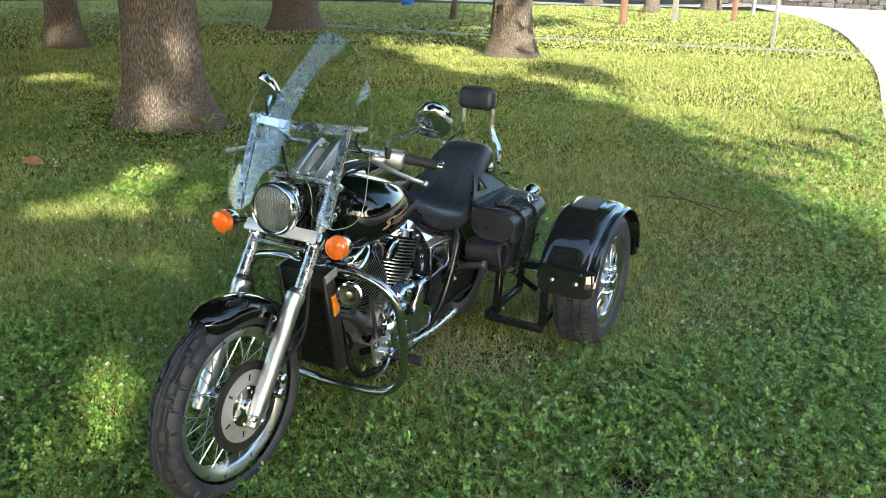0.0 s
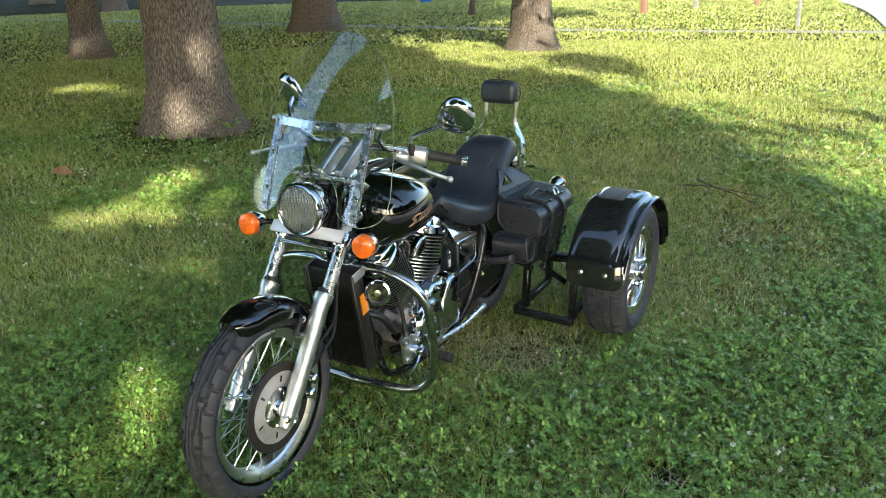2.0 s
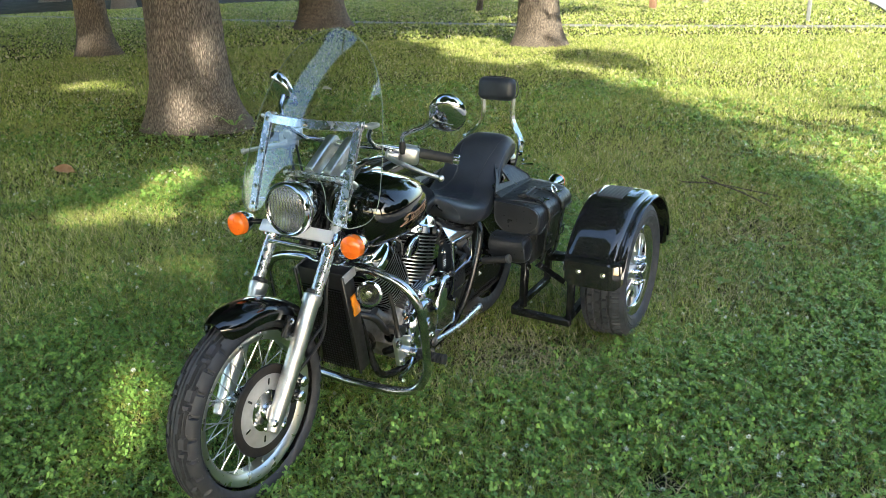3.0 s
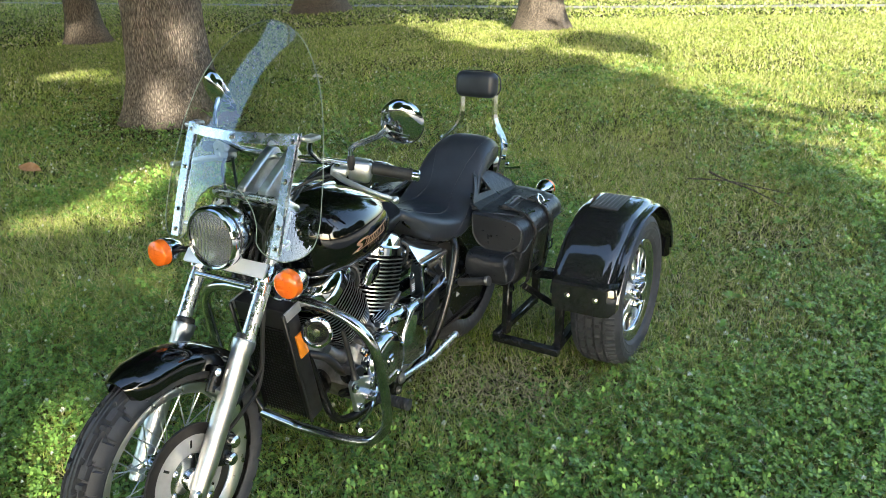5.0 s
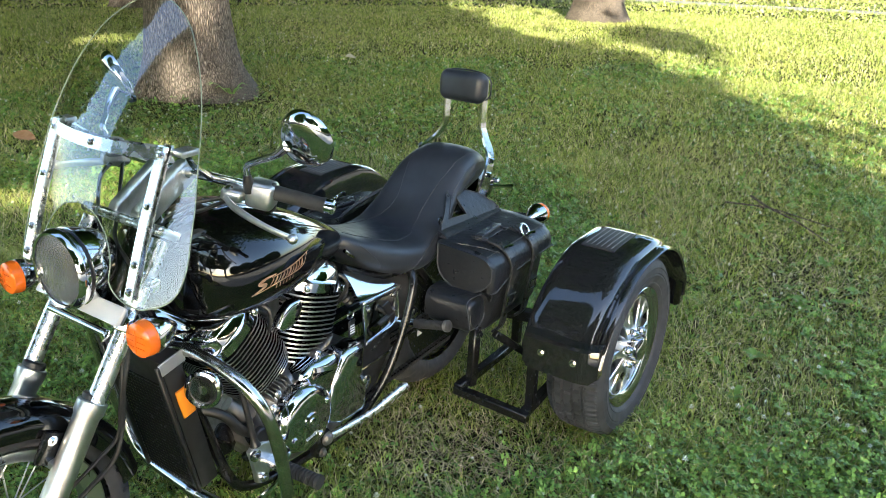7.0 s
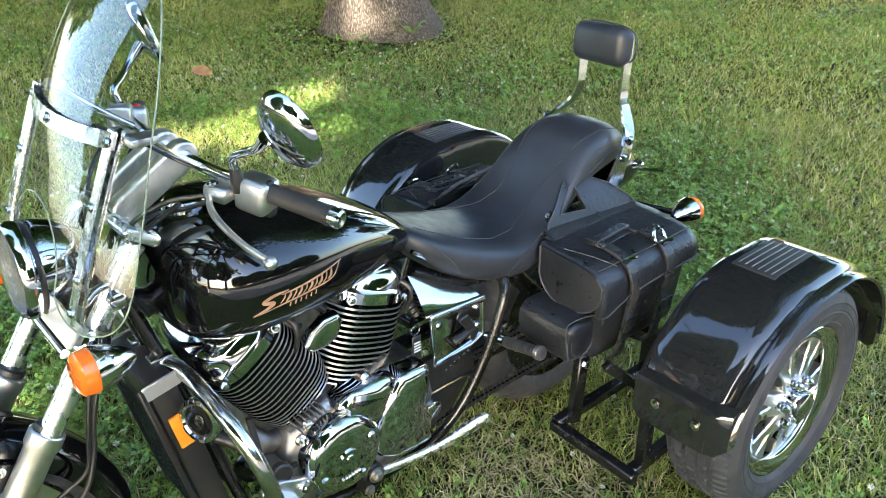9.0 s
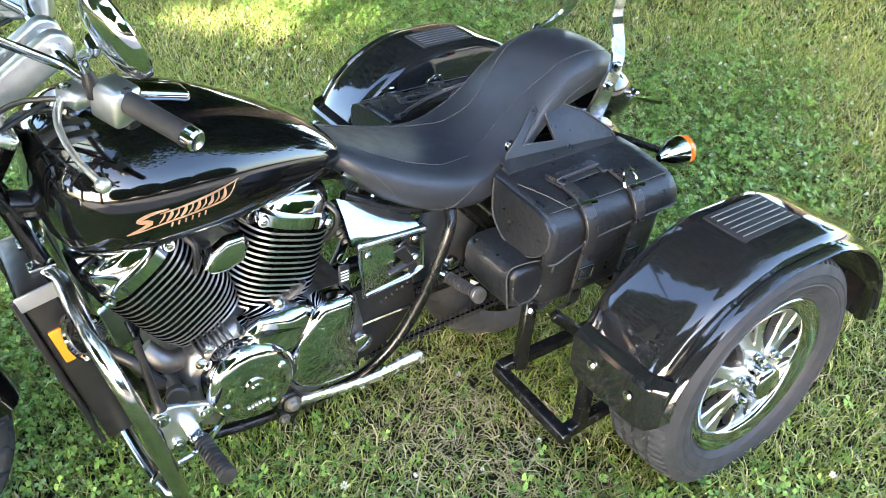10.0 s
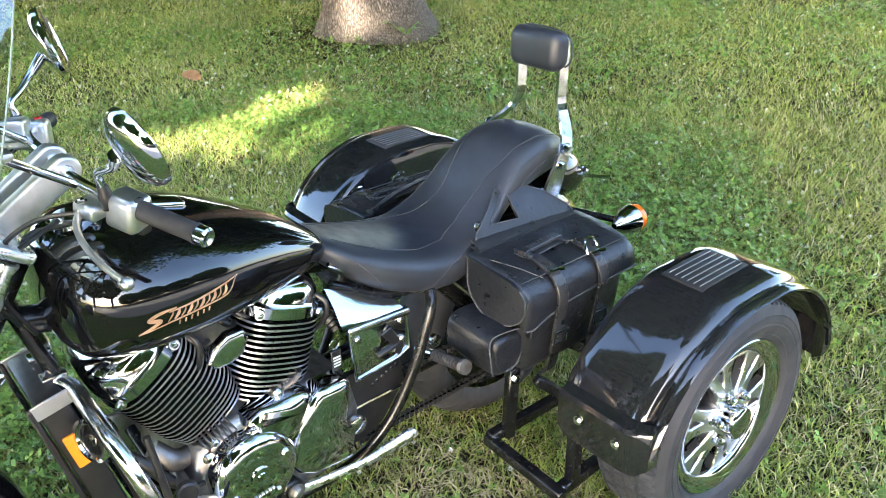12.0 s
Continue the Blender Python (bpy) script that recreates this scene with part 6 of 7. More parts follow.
    for a in np.linspace(0.15, math.pi * 1.08, 15):
        reach = 0.404 + 0.012 * math.sin(2.2 * a)
        rows.append([Vector((x, 1.404 + (0.059 + 0.004 * k) * math.copysign(abs(math.cos(a)) ** 0.6, math.cos(a)), 0.494 + (0.063 + 0.002 * k) * math.copysign(abs(math.sin(a)) ** 0.65, math.sin(a)))) for k, x in ((0, 0.246), (0.5, 0.30), (1, 0.36), (1, reach), (2.2, reach + 0.012))])
    bm = bmesh.new()
    skin(bm, rows, closed=False)
    g = bmesh.ops.extrude_face_region(bm, geom=bm.faces[:])
    for v in g["geom"]:
        if isinstance(v, bmesh.types.BMVert):
            v.co += (Vector((v.co.x, 1.404, 0.5)) - v.co) * 0.06
    part("pouch_flap", bm, BAG_LEATHER, bag, "rolled flap with pale stitched edge", angle=60)
    bm = bmesh.new()
    tube(bm, [r[-1] + Vector((0.001, 0, 0)) for r in rows], 0.0022, 6, 2)
    part("piping", bm, THREAD, bag)
    bm = bmesh.new()
    tube(bm, [Vector((0.415, 1.404 + 0.044 * math.cos(a), 0.498 + 0.052 * math.sin(a))) for a in np.linspace(math.pi * 0.95, math.pi * 1.9, 9)], 0.0022, 6, 2)
    part("piping", bm, THREAD, bag)
    # yoke that joins the bag to the seat, with a triangular opening
    A, B, C = Vector((0.232, 1.452, 0.702)), Vector((0.246, 1.80, 0.708)), Vector((0.146, 1.625, 0.806))
    up = C - A.lerp(B, 0.5)

    def flat(s, h):
        return A.lerp(B, s) + up * h + Vector((0.010, 0, 0.008)) * math.sin(math.pi * min(1, h))
    outer = [(0, 0), (0.06, 0.22), (0.20, 0.50), (0.38, 0.86), (0.48, 1.0), (0.60, 0.94), (0.80, 0.56), (0.96, 0.16), (1, 0), (0.75, 0), (0.5, 0), (0.25, 0)]
    inner = [(0.20, 0.30), (0.42, 0.78), (0.47, 0.74), (0.47, 0.22)]
    bm = bmesh.new()
    for ring in (outer, inner):
        vs = [bm.verts.new(flat(*q)) for q in ring]
        for i in range(len(vs)):
            bm.edges.new((vs[i], vs[(i + 1) % len(vs)]))
    bmesh.ops.triangle_fill(bm, use_beauty=True, edges=bm.edges[:])
    g = bmesh.ops.extrude_face_region(bm, geom=bm.faces[:])
    for v in g["geom"]:
        if isinstance(v, bmesh.types.BMVert):
            v.co -= Vector((0.006, 0, 0.004))
    part("yoke", bm, BAG_LEATHER, bag, angle=50)
    for ring in (outer[:9], inner + inner[:1]):
        bm = bmesh.new()
        tube(bm, [flat(*q) + Vector((0.001, 0, 0.001)) for q in ring], 0.0018, 6, 1)
        part("piping", bm, THREAD, bag)
    bm = bmesh.new()
    rings = []
    for y in (1.452, 1.50, 1.60, 1.70, 1.79, 1.80):
        rings.append([Vector((x, y, z)) for x, z in ((0.218, 0.722), (0.236, 0.714), (0.254, 0.704), (0.255, 0.698), (0.222, 0.698))])
    skin(bm, rings)
    part("yoke_fold", bm, BAG_LEATHER, bag)
    bolt(bag, (0.238, 1.448, 0.672), (0, -1, 0), 0.009, 0.007, DULL_CHROME)
    return bag


left_bag = saddlebag()
right_bag = copy_thing(left_bag, Matrix.Translation((0.02, 0.0, -0.05)) @ Matrix.Diagonal((-1, 1, 1, 1)))
left_bag.location.y += 0.012


def alloy_wheel(parent, m):
    """Chrome wheel of six split spokes; x points outwards."""
    bm = bmesh.new()
    lathe(bm, [(-0.008, 0.172), (-0.003, 0.175), (0.003, 0.190), (0.008, 0.204), (0.010, 0.212), (0.006, 0.216), (-0.018, 0.205), (-0.026, 0.188), (-0.018, 0.172)],
          72, m, closed=True)
    rim = part("side_wheel", bm, CHROME, parent, "chrome split-spoke wheel with grey tyre")
    for k in range(6):
        a = math.pi * k / 3 - 0.24
        for s in (-1, 1):
            bm = bmesh.new()
            line = []
            rr = [(0.040, 0.12, -0.004), (0.075, 0.13, -0.008), (0.105, 0.165, -0.013), (0.137, 0.195, -0.017), (0.176, 0.195, -0.016)]
            ws = [0.028, 0.0235, 0.0155, 0.0150, 0.032]
            rings = []
            pts = [Vector((x, r * math.cos(a + s * t), r * math.sin(a + s * t))) for r, t, x in rr]
            line = smooth_path(pts, 4)
            wid = np.interp(np.linspace(0, 4, len(line)), range(5), ws)
            for i, p in enumerate(line):
                d = (line[min(i + 1, len(line) - 1)] - line[max(i - 1, 0)]).normalized()
                n = d.cross(Vector((1, 0, 0))).normalized()
                w = float(wid[i])
                rings.append([m @ (p + n * u + Vector((x, 0, 0))) for u, x in ((-w, -0.020), (-w, 0.0), (-w * 0.82, 0.004), (w * 0.82, 0.004), (w, 0.0), (w, -0.020))])
            skin(bm, rings)
            part("spoke", bm, WHEEL_CHROME, rim, angle=24)
    bm = bmesh.new()
    lathe(bm, [(-0.05, 0.0), (-0.05, 0.070), (-0.018, 0.072), (-0.008, 0.066), (-0.005, 0.050), (-0.008, 0.0)], 40, m)
    part("hub_face", bm, WHEEL_CHROME, rim)
    bm = bmesh.new()
    lathe(bm, [(-0.02, 0.0), (-0.02, 0.043), (0.020, 0.042), (0.036, 0.040), (0.041, 0.034), (0.043, 0.0)], 36, m)
    part("centre_cap", bm, CHROME, rim, "round chrome centre cap")
    for k in range(6):
        a = math.pi * k / 3 - 0.24
        bm = bmesh.new()
        lathe(bm, [(-0.02, 0.0), (-0.02, 0.0145), (0.010, 0.0135), (0.020, 0.010), (0.025, 0.005), (0.026, 0.0)], 12, m @ Matrix.Translation((0, 0.064 * math.cos(a), 0.064 * math.sin(a))))
        part("lug_nut", bm, CHROME, rim, angle=25)
    bm = bmesh.new()
    lathe(bm, [(-0.022, 0.186), (-0.03, 0.190), (-0.14, 0.182), (-0.16, 0.205), (-0.166, 0.205), (-0.146, 0.172), (-0.04, 0.178), (-0.024, 0.180)], 72, m, closed=True)
    part("barrel", bm, BLACK_STEEL, rim)
    bm = bmesh.new()
    box(bm, (0.05, 0.05, 0.10), m @ Matrix.Translation((-0.075, 0.105, -0.02)), 0.012, 3)
    part("brake_caliper", bm, DULL_CHROME, rim)
    bm = bmesh.new()
    lathe(bm, [(-0.125, 0.0), (-0.125, 0.165), (-0.115, 0.170), (-0.105, 0.165), (-0.10, 0.0)], 40, m)
    part("back_plate", bm, BLACK_STEEL, rim)
    # tyre
    W = 0.098
    prof = [(-0.004, 0.205), (0.004, 0.214), (0.012, 0.219), (0.016, 0.226), (0.0185, 0.229), (0.0175, 0.232), (0.022, 0.243), (0.026, 0.258), (0.0245, 0.2605), (0.0245, 0.2635), (0.026, 0.266), (0.0235, 0.282), (0.0255, 0.285), (0.022, 0.290), (0.018, 0.298), (0.012, 0.306)]
    n = 48
    for k in range(n + 1):
        x = 0.008 - (2 * W - 0.045) * k / n
        c = (x + W - 0.0145) / W
        prof.append((x, 0.3215 - 0.013 * abs(c) ** 3.5))
    prof += [(-0.163, 0.306), (-0.170, 0.298), (-0.176, 0.284), (-0.179, 0.26), (-0.175, 0.236), (-0.165, 0.214), (-0.155, 0.202)]

    def tread(s, seg, x, r):
        if r < 0.3075:
            return 0.0
        c = x + W - 0.022
        for g in (-0.058, -0.026, 0.008, 0.042):
            if abs(c - g) < 0.0034:
                return 1.0
        row = int((c + 0.2) * 30)
        return 0.9 if (s + 3 * row) % 8 < 1 and c < 0.055 else (0.8 if c >= 0.055 and s % 4 < 1 else 0.0)
    part("tyre", treaded(prof, 320, tread, 0.011, m), CAR_TYRE, rim, "grey worn car tyre", angle=30)
    return rim


def side_wheel_kit(s):
    """Frame, wheel and arched mudguard on one side; s is 1 for the left."""
    k = (lambda x, y, z: Vector((s * x, y, z)))
    wm = Matrix.Translation((s * 0.812, 1.797, 0.352)) @ (Matrix() if s > 0 else Matrix.Rotation(math.pi, 4, "Z"))
    alloy_wheel(bike, wm)
    C = Vector((0, 1.830, 0.352))
    prof = [(0.572, 0.210), (0.570, 0.334), (0.575, 0.350), (0.590, 0.360), (0.62, 0.362), (0.72, 0.362), (0.765, 0.361), (0.788, 0.357), (0.800, 0.350), (0.806, 0.341), (0.812, 0.339), (0.820, 0.345), (0.832, 0.344),
            (0.842, 0.338), (0.838, 0.331), (0.826, 0.336), (0.806, 0.340), (0.79, 0.348), (0.76, 0.353), (0.62, 0.354), (0.588, 0.350), (0.580, 0.33), (0.580, 0.210)]
    rings = []
    for a in np.linspace(165, 8, 48):
        ar = radians(a)
        out = Vector((0, math.cos(ar), math.sin(ar)))
        ring = []
        for x, r in prof:
            p = C + Vector((0, out.y * r * (1.12 if a < 90 else 1.21), out.z * r))
            cap = 0.706 - (0.362 - r)
            if r > 0.30 and p.z > cap:
                p.z = cap + (p.z - cap) * 0.2
            ring.append(Vector((s * x, p.y, p.z)))
        rings.append(ring)
    bm = bmesh.new()
    skin(bm, rings)
    f = part("side_mudguard", bm, FENDER_PAINT, bike, "arched black mudguard reflecting foliage", angle=35)
    # ribbed step pad on top
    bm = bmesh.new()
    rings = []
    for t in np.linspace(0, 1, 7):
        y = 1.722 + 0.190 * t
        z = 0.7075 - 0.003 * (2 * t - 1) ** 2
        rings.append([k(x, y, zz) for x, zz in ((0.612, z - 0.004), (0.614, z + 0.0025), (0.728, z + 0.0025), (0.730, z - 0.004))])
    skin(bm, rings)
    pad = part("step_pad", bm, PAD_RUBBER, f, "ribbed black step pad", angle=30)
    for i in range(6):
        bm = bmesh.new()
        box(bm, (0.0028, 0.170, 0.003), Matrix.Translation(k(0.627 + 0.0175 * i, 1.817, 0.7095)), 0.001, 1)
        part("pad_rib", bm, RIB_EDGE, f)
    # end flanges with bolts
    for y0, y1, za, zb in ((1.426, 1.402, 0.388, 0.508), (2.215, 2.240, 0.350, 0.448)):
        rings = []
        for i, x in enumerate(np.linspace(0.590, 0.834, 12)):
            c = 0.030 * max(0.0, (x - 0.77) / 0.068) ** 2
            dy = c if y1 < y0 else -c
            lo = za + (0.02 if x > 0.82 or x < 0.600 else 0.0)
            y = y1 + dy
            t = 0.034 if y1 < y0 else -0.034
            rings.append([Vector((s * x, yy, zz)) for yy, zz in ((y, lo), (y, zb - 0.012), (y + t * 0.2, zb - 0.003), (y + t * 0.5, zb), (y + t, zb + 0.006), (y + t, lo))])
        bm = bmesh.new()
        skin(bm, rings)
        part("end_flange", bm, FENDER_PAINT, f, angle=35)
        if y1 < y0:
            for x in (0.653, 0.762):
                bolt(f, k(x, y1 - 0.001, 0.455), (0, -1, 0), 0.0085, 0.007, CHROME)
    # square tube frame
    def bar(a, b, w=0.030, name="square_tube"):
        a, b = k(*a), k(*b)
        bm = bmesh.new()
        box(bm, ((b - a).length, w, w), rod(a, b) @ Matrix.Translation(((b - a).length / 2, 0, 0)), 0.003, 1)
        return part(name, bm, BLACK_STEEL, bike)
    bar((0.355, 1.405, 0.200), (0.640, 1.395, 0.200))
    bar((0.368, 1.405, 0.200), (0.372, 1.80, 0.205))
    bar((0.618, 1.40, 0.200), (0.600, 1.80, 0.205))
    bar((0.385, 1.452, 0.200), (0.388, 1.462, 0.420))
    bar((0.612, 1.452, 0.200), (0.612, 1.452, 0.430))
    bar((0.388, 1.462, 0.410), (0.16, 1.50, 0.42))
    bar((0.372, 1.797, 0.205), (0.372, 1.797, 0.45))
    bar((0.60, 1.797, 0.352), (0.13, 1.72, 0.34), 0.04, "stub_axle_tube")
    b = bar((0.612, 1.452, 0.425), (0.66, 1.44, 0.425), 0.025, "mudguard_bracket")
    bar((0.45, 1.48, 0.41), (0.52, 1.60, 0.30), 0.025, "brace_tube")
    bolt(b, k(0.403, 1.446, 0.412), (s, 0, 0), 0.011, 0.009, CHROME)
    for p in ((0.37, 1.41, 0.216), (0.618, 1.41, 0.216)):
        bolt(b, k(*p), (0, 0, 1), 0.006, 0.005, DULL_CHROME)


_before = set(bike.children)
side_wheel_kit(1)
# the same kit mirrored on the right
for ob in [o for o in bike.children if o not in _before]:
    copy_thing(ob, Matrix.Translation((0.05, 0.035, -0.01)) @ Matrix.Diagonal((-1, 1, 1, 1)))

# parts off the middle line sit a little lower and closer in, alike on both sides
for ob in bike.children:
    if ob.data is None or ob.name.split(".")[0] == "front_wheel":
        continue
    n = len(ob.data.vertices)
    co = np.empty(n * 3, dtype=np.float32)
    ob.data.vertices.foreach_get("co", co)
    c = ob.matrix_local @ Vector(co.reshape(-1, 3).mean(axis=0).tolist())
    if abs(c.x) > 0.06:
        inward = 0.0435 * c.z - 0.0185 * c.y - 0.027
        ob.location += Vector((inward * (1 if c.x > 0 else -1), 0.0185 * abs(c.x), -0.0435 * abs(c.x)))

# ---- lawn: blades, clover, flowers and weeds ----
LAWN_AT = (1.8, -1.8)      # the lawn is planted in bands round this plan point


def scatter(rng, r0, r1, per_m2, lo=-8.0, hi=93.0):
    """Plan points in a band of a sector that opens from +y towards -x."""
    area = 0.5 * (r1 * r1 - r0 * r0) * radians(hi - lo)
    n = int(area * per_m2)
    r = np.sqrt(rng.uniform(r0 * r0, r1 * r1, n))
    a = np.radians(rng.uniform(lo, hi, n))
    x, y = LAWN_AT[0] - r * np.sin(a), LAWN_AT[1] + r * np.cos(a)
    road_edge = K * np.interp(y / K, [-30, 3, 10, 18, 30, 44], [2.7, 2.0, 1.72, 1.12, -1.0, -6.6])
    keep = x < road_edge + rng.normal(0, 0.06, n)
    walk_y = K * np.interp(x / K, [-26, -10, -5, 1.5], [16.9, 17.0, 17.2, 18.2])
    keep &= np.abs(y - walk_y) > 0.20 + rng.normal(0, 0.05, n)
    return x[keep], y[keep]


def patchy(x, y, f, seed):
    """Soft noise from 0 to 1 over the plan."""
    g = np.random.RandomState(seed)
    v = np.zeros_like(x)
    tot = 0
    for k in range(9):
        a, ph = g.uniform(0, 6.28), g.uniform(0, 6.28)
        s = f * g.uniform(0.5, 2.2)
        w = 1 / (0.5 + s / f)
        v += w * np.sin(s * (x * math.cos(a) + y * math.sin(a)) + ph + 1.5 * np.sin(0.7 * s * (y * math.cos(a) - x * math.sin(a)) + 2 * ph))
        tot += w * 0.72
    return np.clip(0.5 + 0.5 * v / tot, 0, 1)


def thin_spot(x, y):
    """Where the turf is worn: beside the engine and under the step."""
    return 0.9 * np.exp(-(((x - 0.34) / 0.36) ** 2 + ((y - 1.24) / 0.26) ** 2)) + 2.2 * np.exp(-(((x - 1.135) / 0.075) ** 2 + ((y - 0.626) / 0.06) ** 2)) + 0.25 * np.exp(-(((x - 0.68) / 0.35) ** 2 + ((y - 2.35) / 0.4) ** 2)) + 0.2 * np.exp(-(((x - 0.9) / 0.3) ** 2 + ((y - 3.3) / 0.4) ** 2)) + 1.1 * np.exp(-(((x + 4.7) / 1.0) ** 2 + ((y - 4.2) / 0.85) ** 2))


def mesh_object(name, verts, tris, mat, label, category):
    me = bpy.data.meshes.new(name)
    nv, nt = len(verts), len(tris)
    me.vertices.add(nv)
    me.vertices.foreach_set("co", verts.astype(np.float32).ravel())
    me.loops.add(nt * 3)
    me.loops.foreach_set("vertex_index", tris.astype(np.int32).ravel())
    me.polygons.add(nt)
    me.polygons.foreach_set("loop_start", np.arange(0, nt * 3, 3, dtype=np.int32))
    me.update(calc_edges=True)
    me.materials.append(mat)
    return tagged(new(name, me), label, category, kind="stuff")


def blades(seed, bands):
    rng = np.random.RandomState(seed)
    V, T, base = [], [], 0
    for r0, r1, dens, wid, h0, h1, fine, *turn in bands:
        x, y = scatter(rng, r0, r1, dens, *turn)
        worn = np.clip(thin_spot(x, y), 0, 1)
        keep = rng.uniform(size=len(x)) > 0.45 * worn + 0.5 * np.clip(thin_spot(x, y) - 1, 0, 1)
        x, y, worn = x[keep], y[keep], worn[keep]
        n = len(x)
        tall = patchy(x, y, 2.2, 4)
        h = rng.uniform(h0, h1, n) * (0.65 + 0.7 * tall) * (1 - 0.55 * worn)
        a = rng.uniform(0, 2 * np.pi, n)
        lean = np.abs(rng.normal(0, 0.95, n)) + 0.3 + 0.6 * worn
        w = wid * rng.uniform(0.6, 1.3, n)
        dx, dy = np.cos(a), np.sin(a)
        b = rng.uniform(0, np.pi, n)
        wx, wy = np.cos(b) * w, np.sin(b) * w
        z0 = np.full(n, -0.004)
        if fine:
            mx, my, mz = x + dx * h * lean * 0.32, y + dy * h * lean * 0.32, h * 0.62
            tx, ty, tz = x + dx * h * lean, y + dy * h * lean, h * np.clip(1.05 - 0.35 * lean, 0.25, 1)
            P = np.stack([np.stack([x - wx, y - wy, z0], 1), np.stack([x + wx, y + wy, z0], 1),
                          np.stack([mx - wx * 0.8, my - wy * 0.8, mz], 1), np.stack([mx + wx * 0.8, my + wy * 0.8, mz], 1), np.stack([tx, ty, tz], 1)], 1)
            t = np.array([[0, 1, 3], [0, 3, 2], [2, 3, 4]])
        else:
            tx, ty, tz = x + dx * h * lean, y + dy * h * lean, h * np.clip(1.05 - 0.35 * lean, 0.25, 1)
            P = np.stack([np.stack([x - wx, y - wy, z0], 1), np.stack([x + wx, y + wy, z0], 1), np.stack([tx, ty, tz], 1)], 1)
            t = np.array([[0, 1, 2]])
        k = P.shape[1]
        V.append(P.reshape(-1, 3))
        T.append((np.arange(n)[:, None, None] * k + t[None] + base).reshape(-1, 3))
        base += n * k
    return np.concatenate(V), np.concatenate(T)


v, t = blades(1, [(0.5, 4.8, 11500, 0.0021, 0.028, 0.066, True), (4.8, 7.0, 9000, 0.0032, 0.030, 0.062, False), (7.0, 10.5, 5000, 0.0044, 0.028, 0.055, False),
                  (10.5, 17, 2000, 0.0075, 0.03, 0.06, False), (17, 34, 320, 0.020, 0.04, 0.07, False), (0.0, 6, 1500, 0.013, 0.05, 0.09, False, 93.0, 352.0), (6, 10, 700, 0.015, 0.05, 0.09, False, 93.0, 352.0)])
mesh_object("grass", v, t, BLADE, "short green lawn grass with straw-coloured patches", "grass")


def dead_grass(seed):
    """Dry stalks lying flat, thick where the turf is worn."""
    rng = np.random.RandomState(seed)
    x, y = scatter(rng, 0.5, 7.5, 7000)
    spot = np.exp(-(((x - 1.135) / 0.11) ** 2 + ((y - 0.626) / 0.09) ** 2))
    w = np.clip((0.02 + 0.16 * patchy(x, y, 1.5, 17) ** 2) * np.clip(0.3 + 0.8 * y, 0.2, 1.0) + 0.8 * thin_spot(x, y) - 1.2 * spot, 0, 1)
    k = rng.uniform(size=len(x)) < w
    x, y = x[k], y[k]
    n = len(x)
    a, ln = rng.uniform(0, 2 * np.pi, n), rng.uniform(0.02, 0.075, n)
    dx, dy = np.cos(a) * ln, np.sin(a) * ln
    wd = rng.uniform(0.0008, 0.0017, n)
    wx, wy = -np.sin(a) * wd, np.cos(a) * wd
    z0, z1 = rng.uniform(0.006, 0.026, n), rng.uniform(0.008, 0.034, n)
    bend = rng.normal(0, 0.25, n)
    mx, my, mz = x + 0.5 * dx - dy * bend, y + 0.5 * dy + dx * bend, np.maximum(z0, z1) + 0.004
    P = np.stack([np.stack([x - wx, y - wy, z0], 1), np.stack([x + wx, y + wy, z0], 1), np.stack([mx - wx, my - wy, mz], 1),
                  np.stack([mx + wx, my + wy, mz], 1), np.stack([x + dx, y + dy, z1], 1)], 1).reshape(-1, 3)
    t = np.array([[0, 1, 3], [0, 3, 2], [2, 3, 4]])
    return P, (np.arange(n)[:, None, None] * 5 + t[None]).reshape(-1, 3)


v, t = dead_grass(7)
mesh_object("dead_grass", v, t, STRAW, "dry straw-coloured dead grass lying in the turf", "grass")


def clover(seed):
    rng = np.random.RandomState(seed)
    V, T, base = [], [], 0
    for r0, r1, dens, size in ((0.5, 4.8, 6000, 0.0098), (4.8, 6.6, 3200, 0.0115), (6.6, 11, 420, 0.018)):
        x, y = scatter(rng, r0, r1, dens)
        m = patchy(x, y, 1.7, 9)
        keep = (rng.uniform(size=len(x)) < np.clip((m - 0.30) * 2.6 + 0.35 * np.clip(0.5 - y, 0, 1), 0.08, 1.0)) & (rng.uniform(size=len(x)) > 0.8 * thin_spot(x, y))
        x, y, m = x[keep], y[keep], m[keep]
        n = len(x)
        z = rng.uniform(0.012, 0.058, n) * (0.75 + 0.6 * m)
        rot = rng.uniform(0, 2.1, n)
        s = size * rng.uniform(0.6, 1.35, n)
        tiltx, tilty = rng.normal(0, 0.48, n), rng.normal(0, 0.48, n)
        shape = np.array([[0.0, 0.0, 0.0], [0.80, -0.56, 0.04], [1.2, 0.0, -0.05], [0.80, 0.56, 0.04]])
        tt = np.array([[0, 1, 2], [0, 2, 3]])
        for k in range(3):
            a = rot + k * 2.094
            c, sn = np.cos(a), np.sin(a)
            px = (shape[None, :, 0] * c[:, None] - shape[None, :, 1] * sn[:, None]) * s[:, None]
            py = (shape[None, :, 0] * sn[:, None] + shape[None, :, 1] * c[:, None]) * s[:, None]
            pz = shape[None, :, 2] * s[:, None] + px * tiltx[:, None] + py * tilty[:, None]
            P = np.stack([x[:, None] + px, y[:, None] + py, z[:, None] + pz], 2)
            V.append(P.reshape(-1, 3))
            T.append((np.arange(n)[:, None, None] * 4 + tt[None] + base).reshape(-1, 3))
            base += n * 4
    return np.concatenate(V), np.concatenate(T)


v, t = clover(2)
mesh_object("clover", v, t, CLOVER, "dark green clover leaves among the grass", "clover")


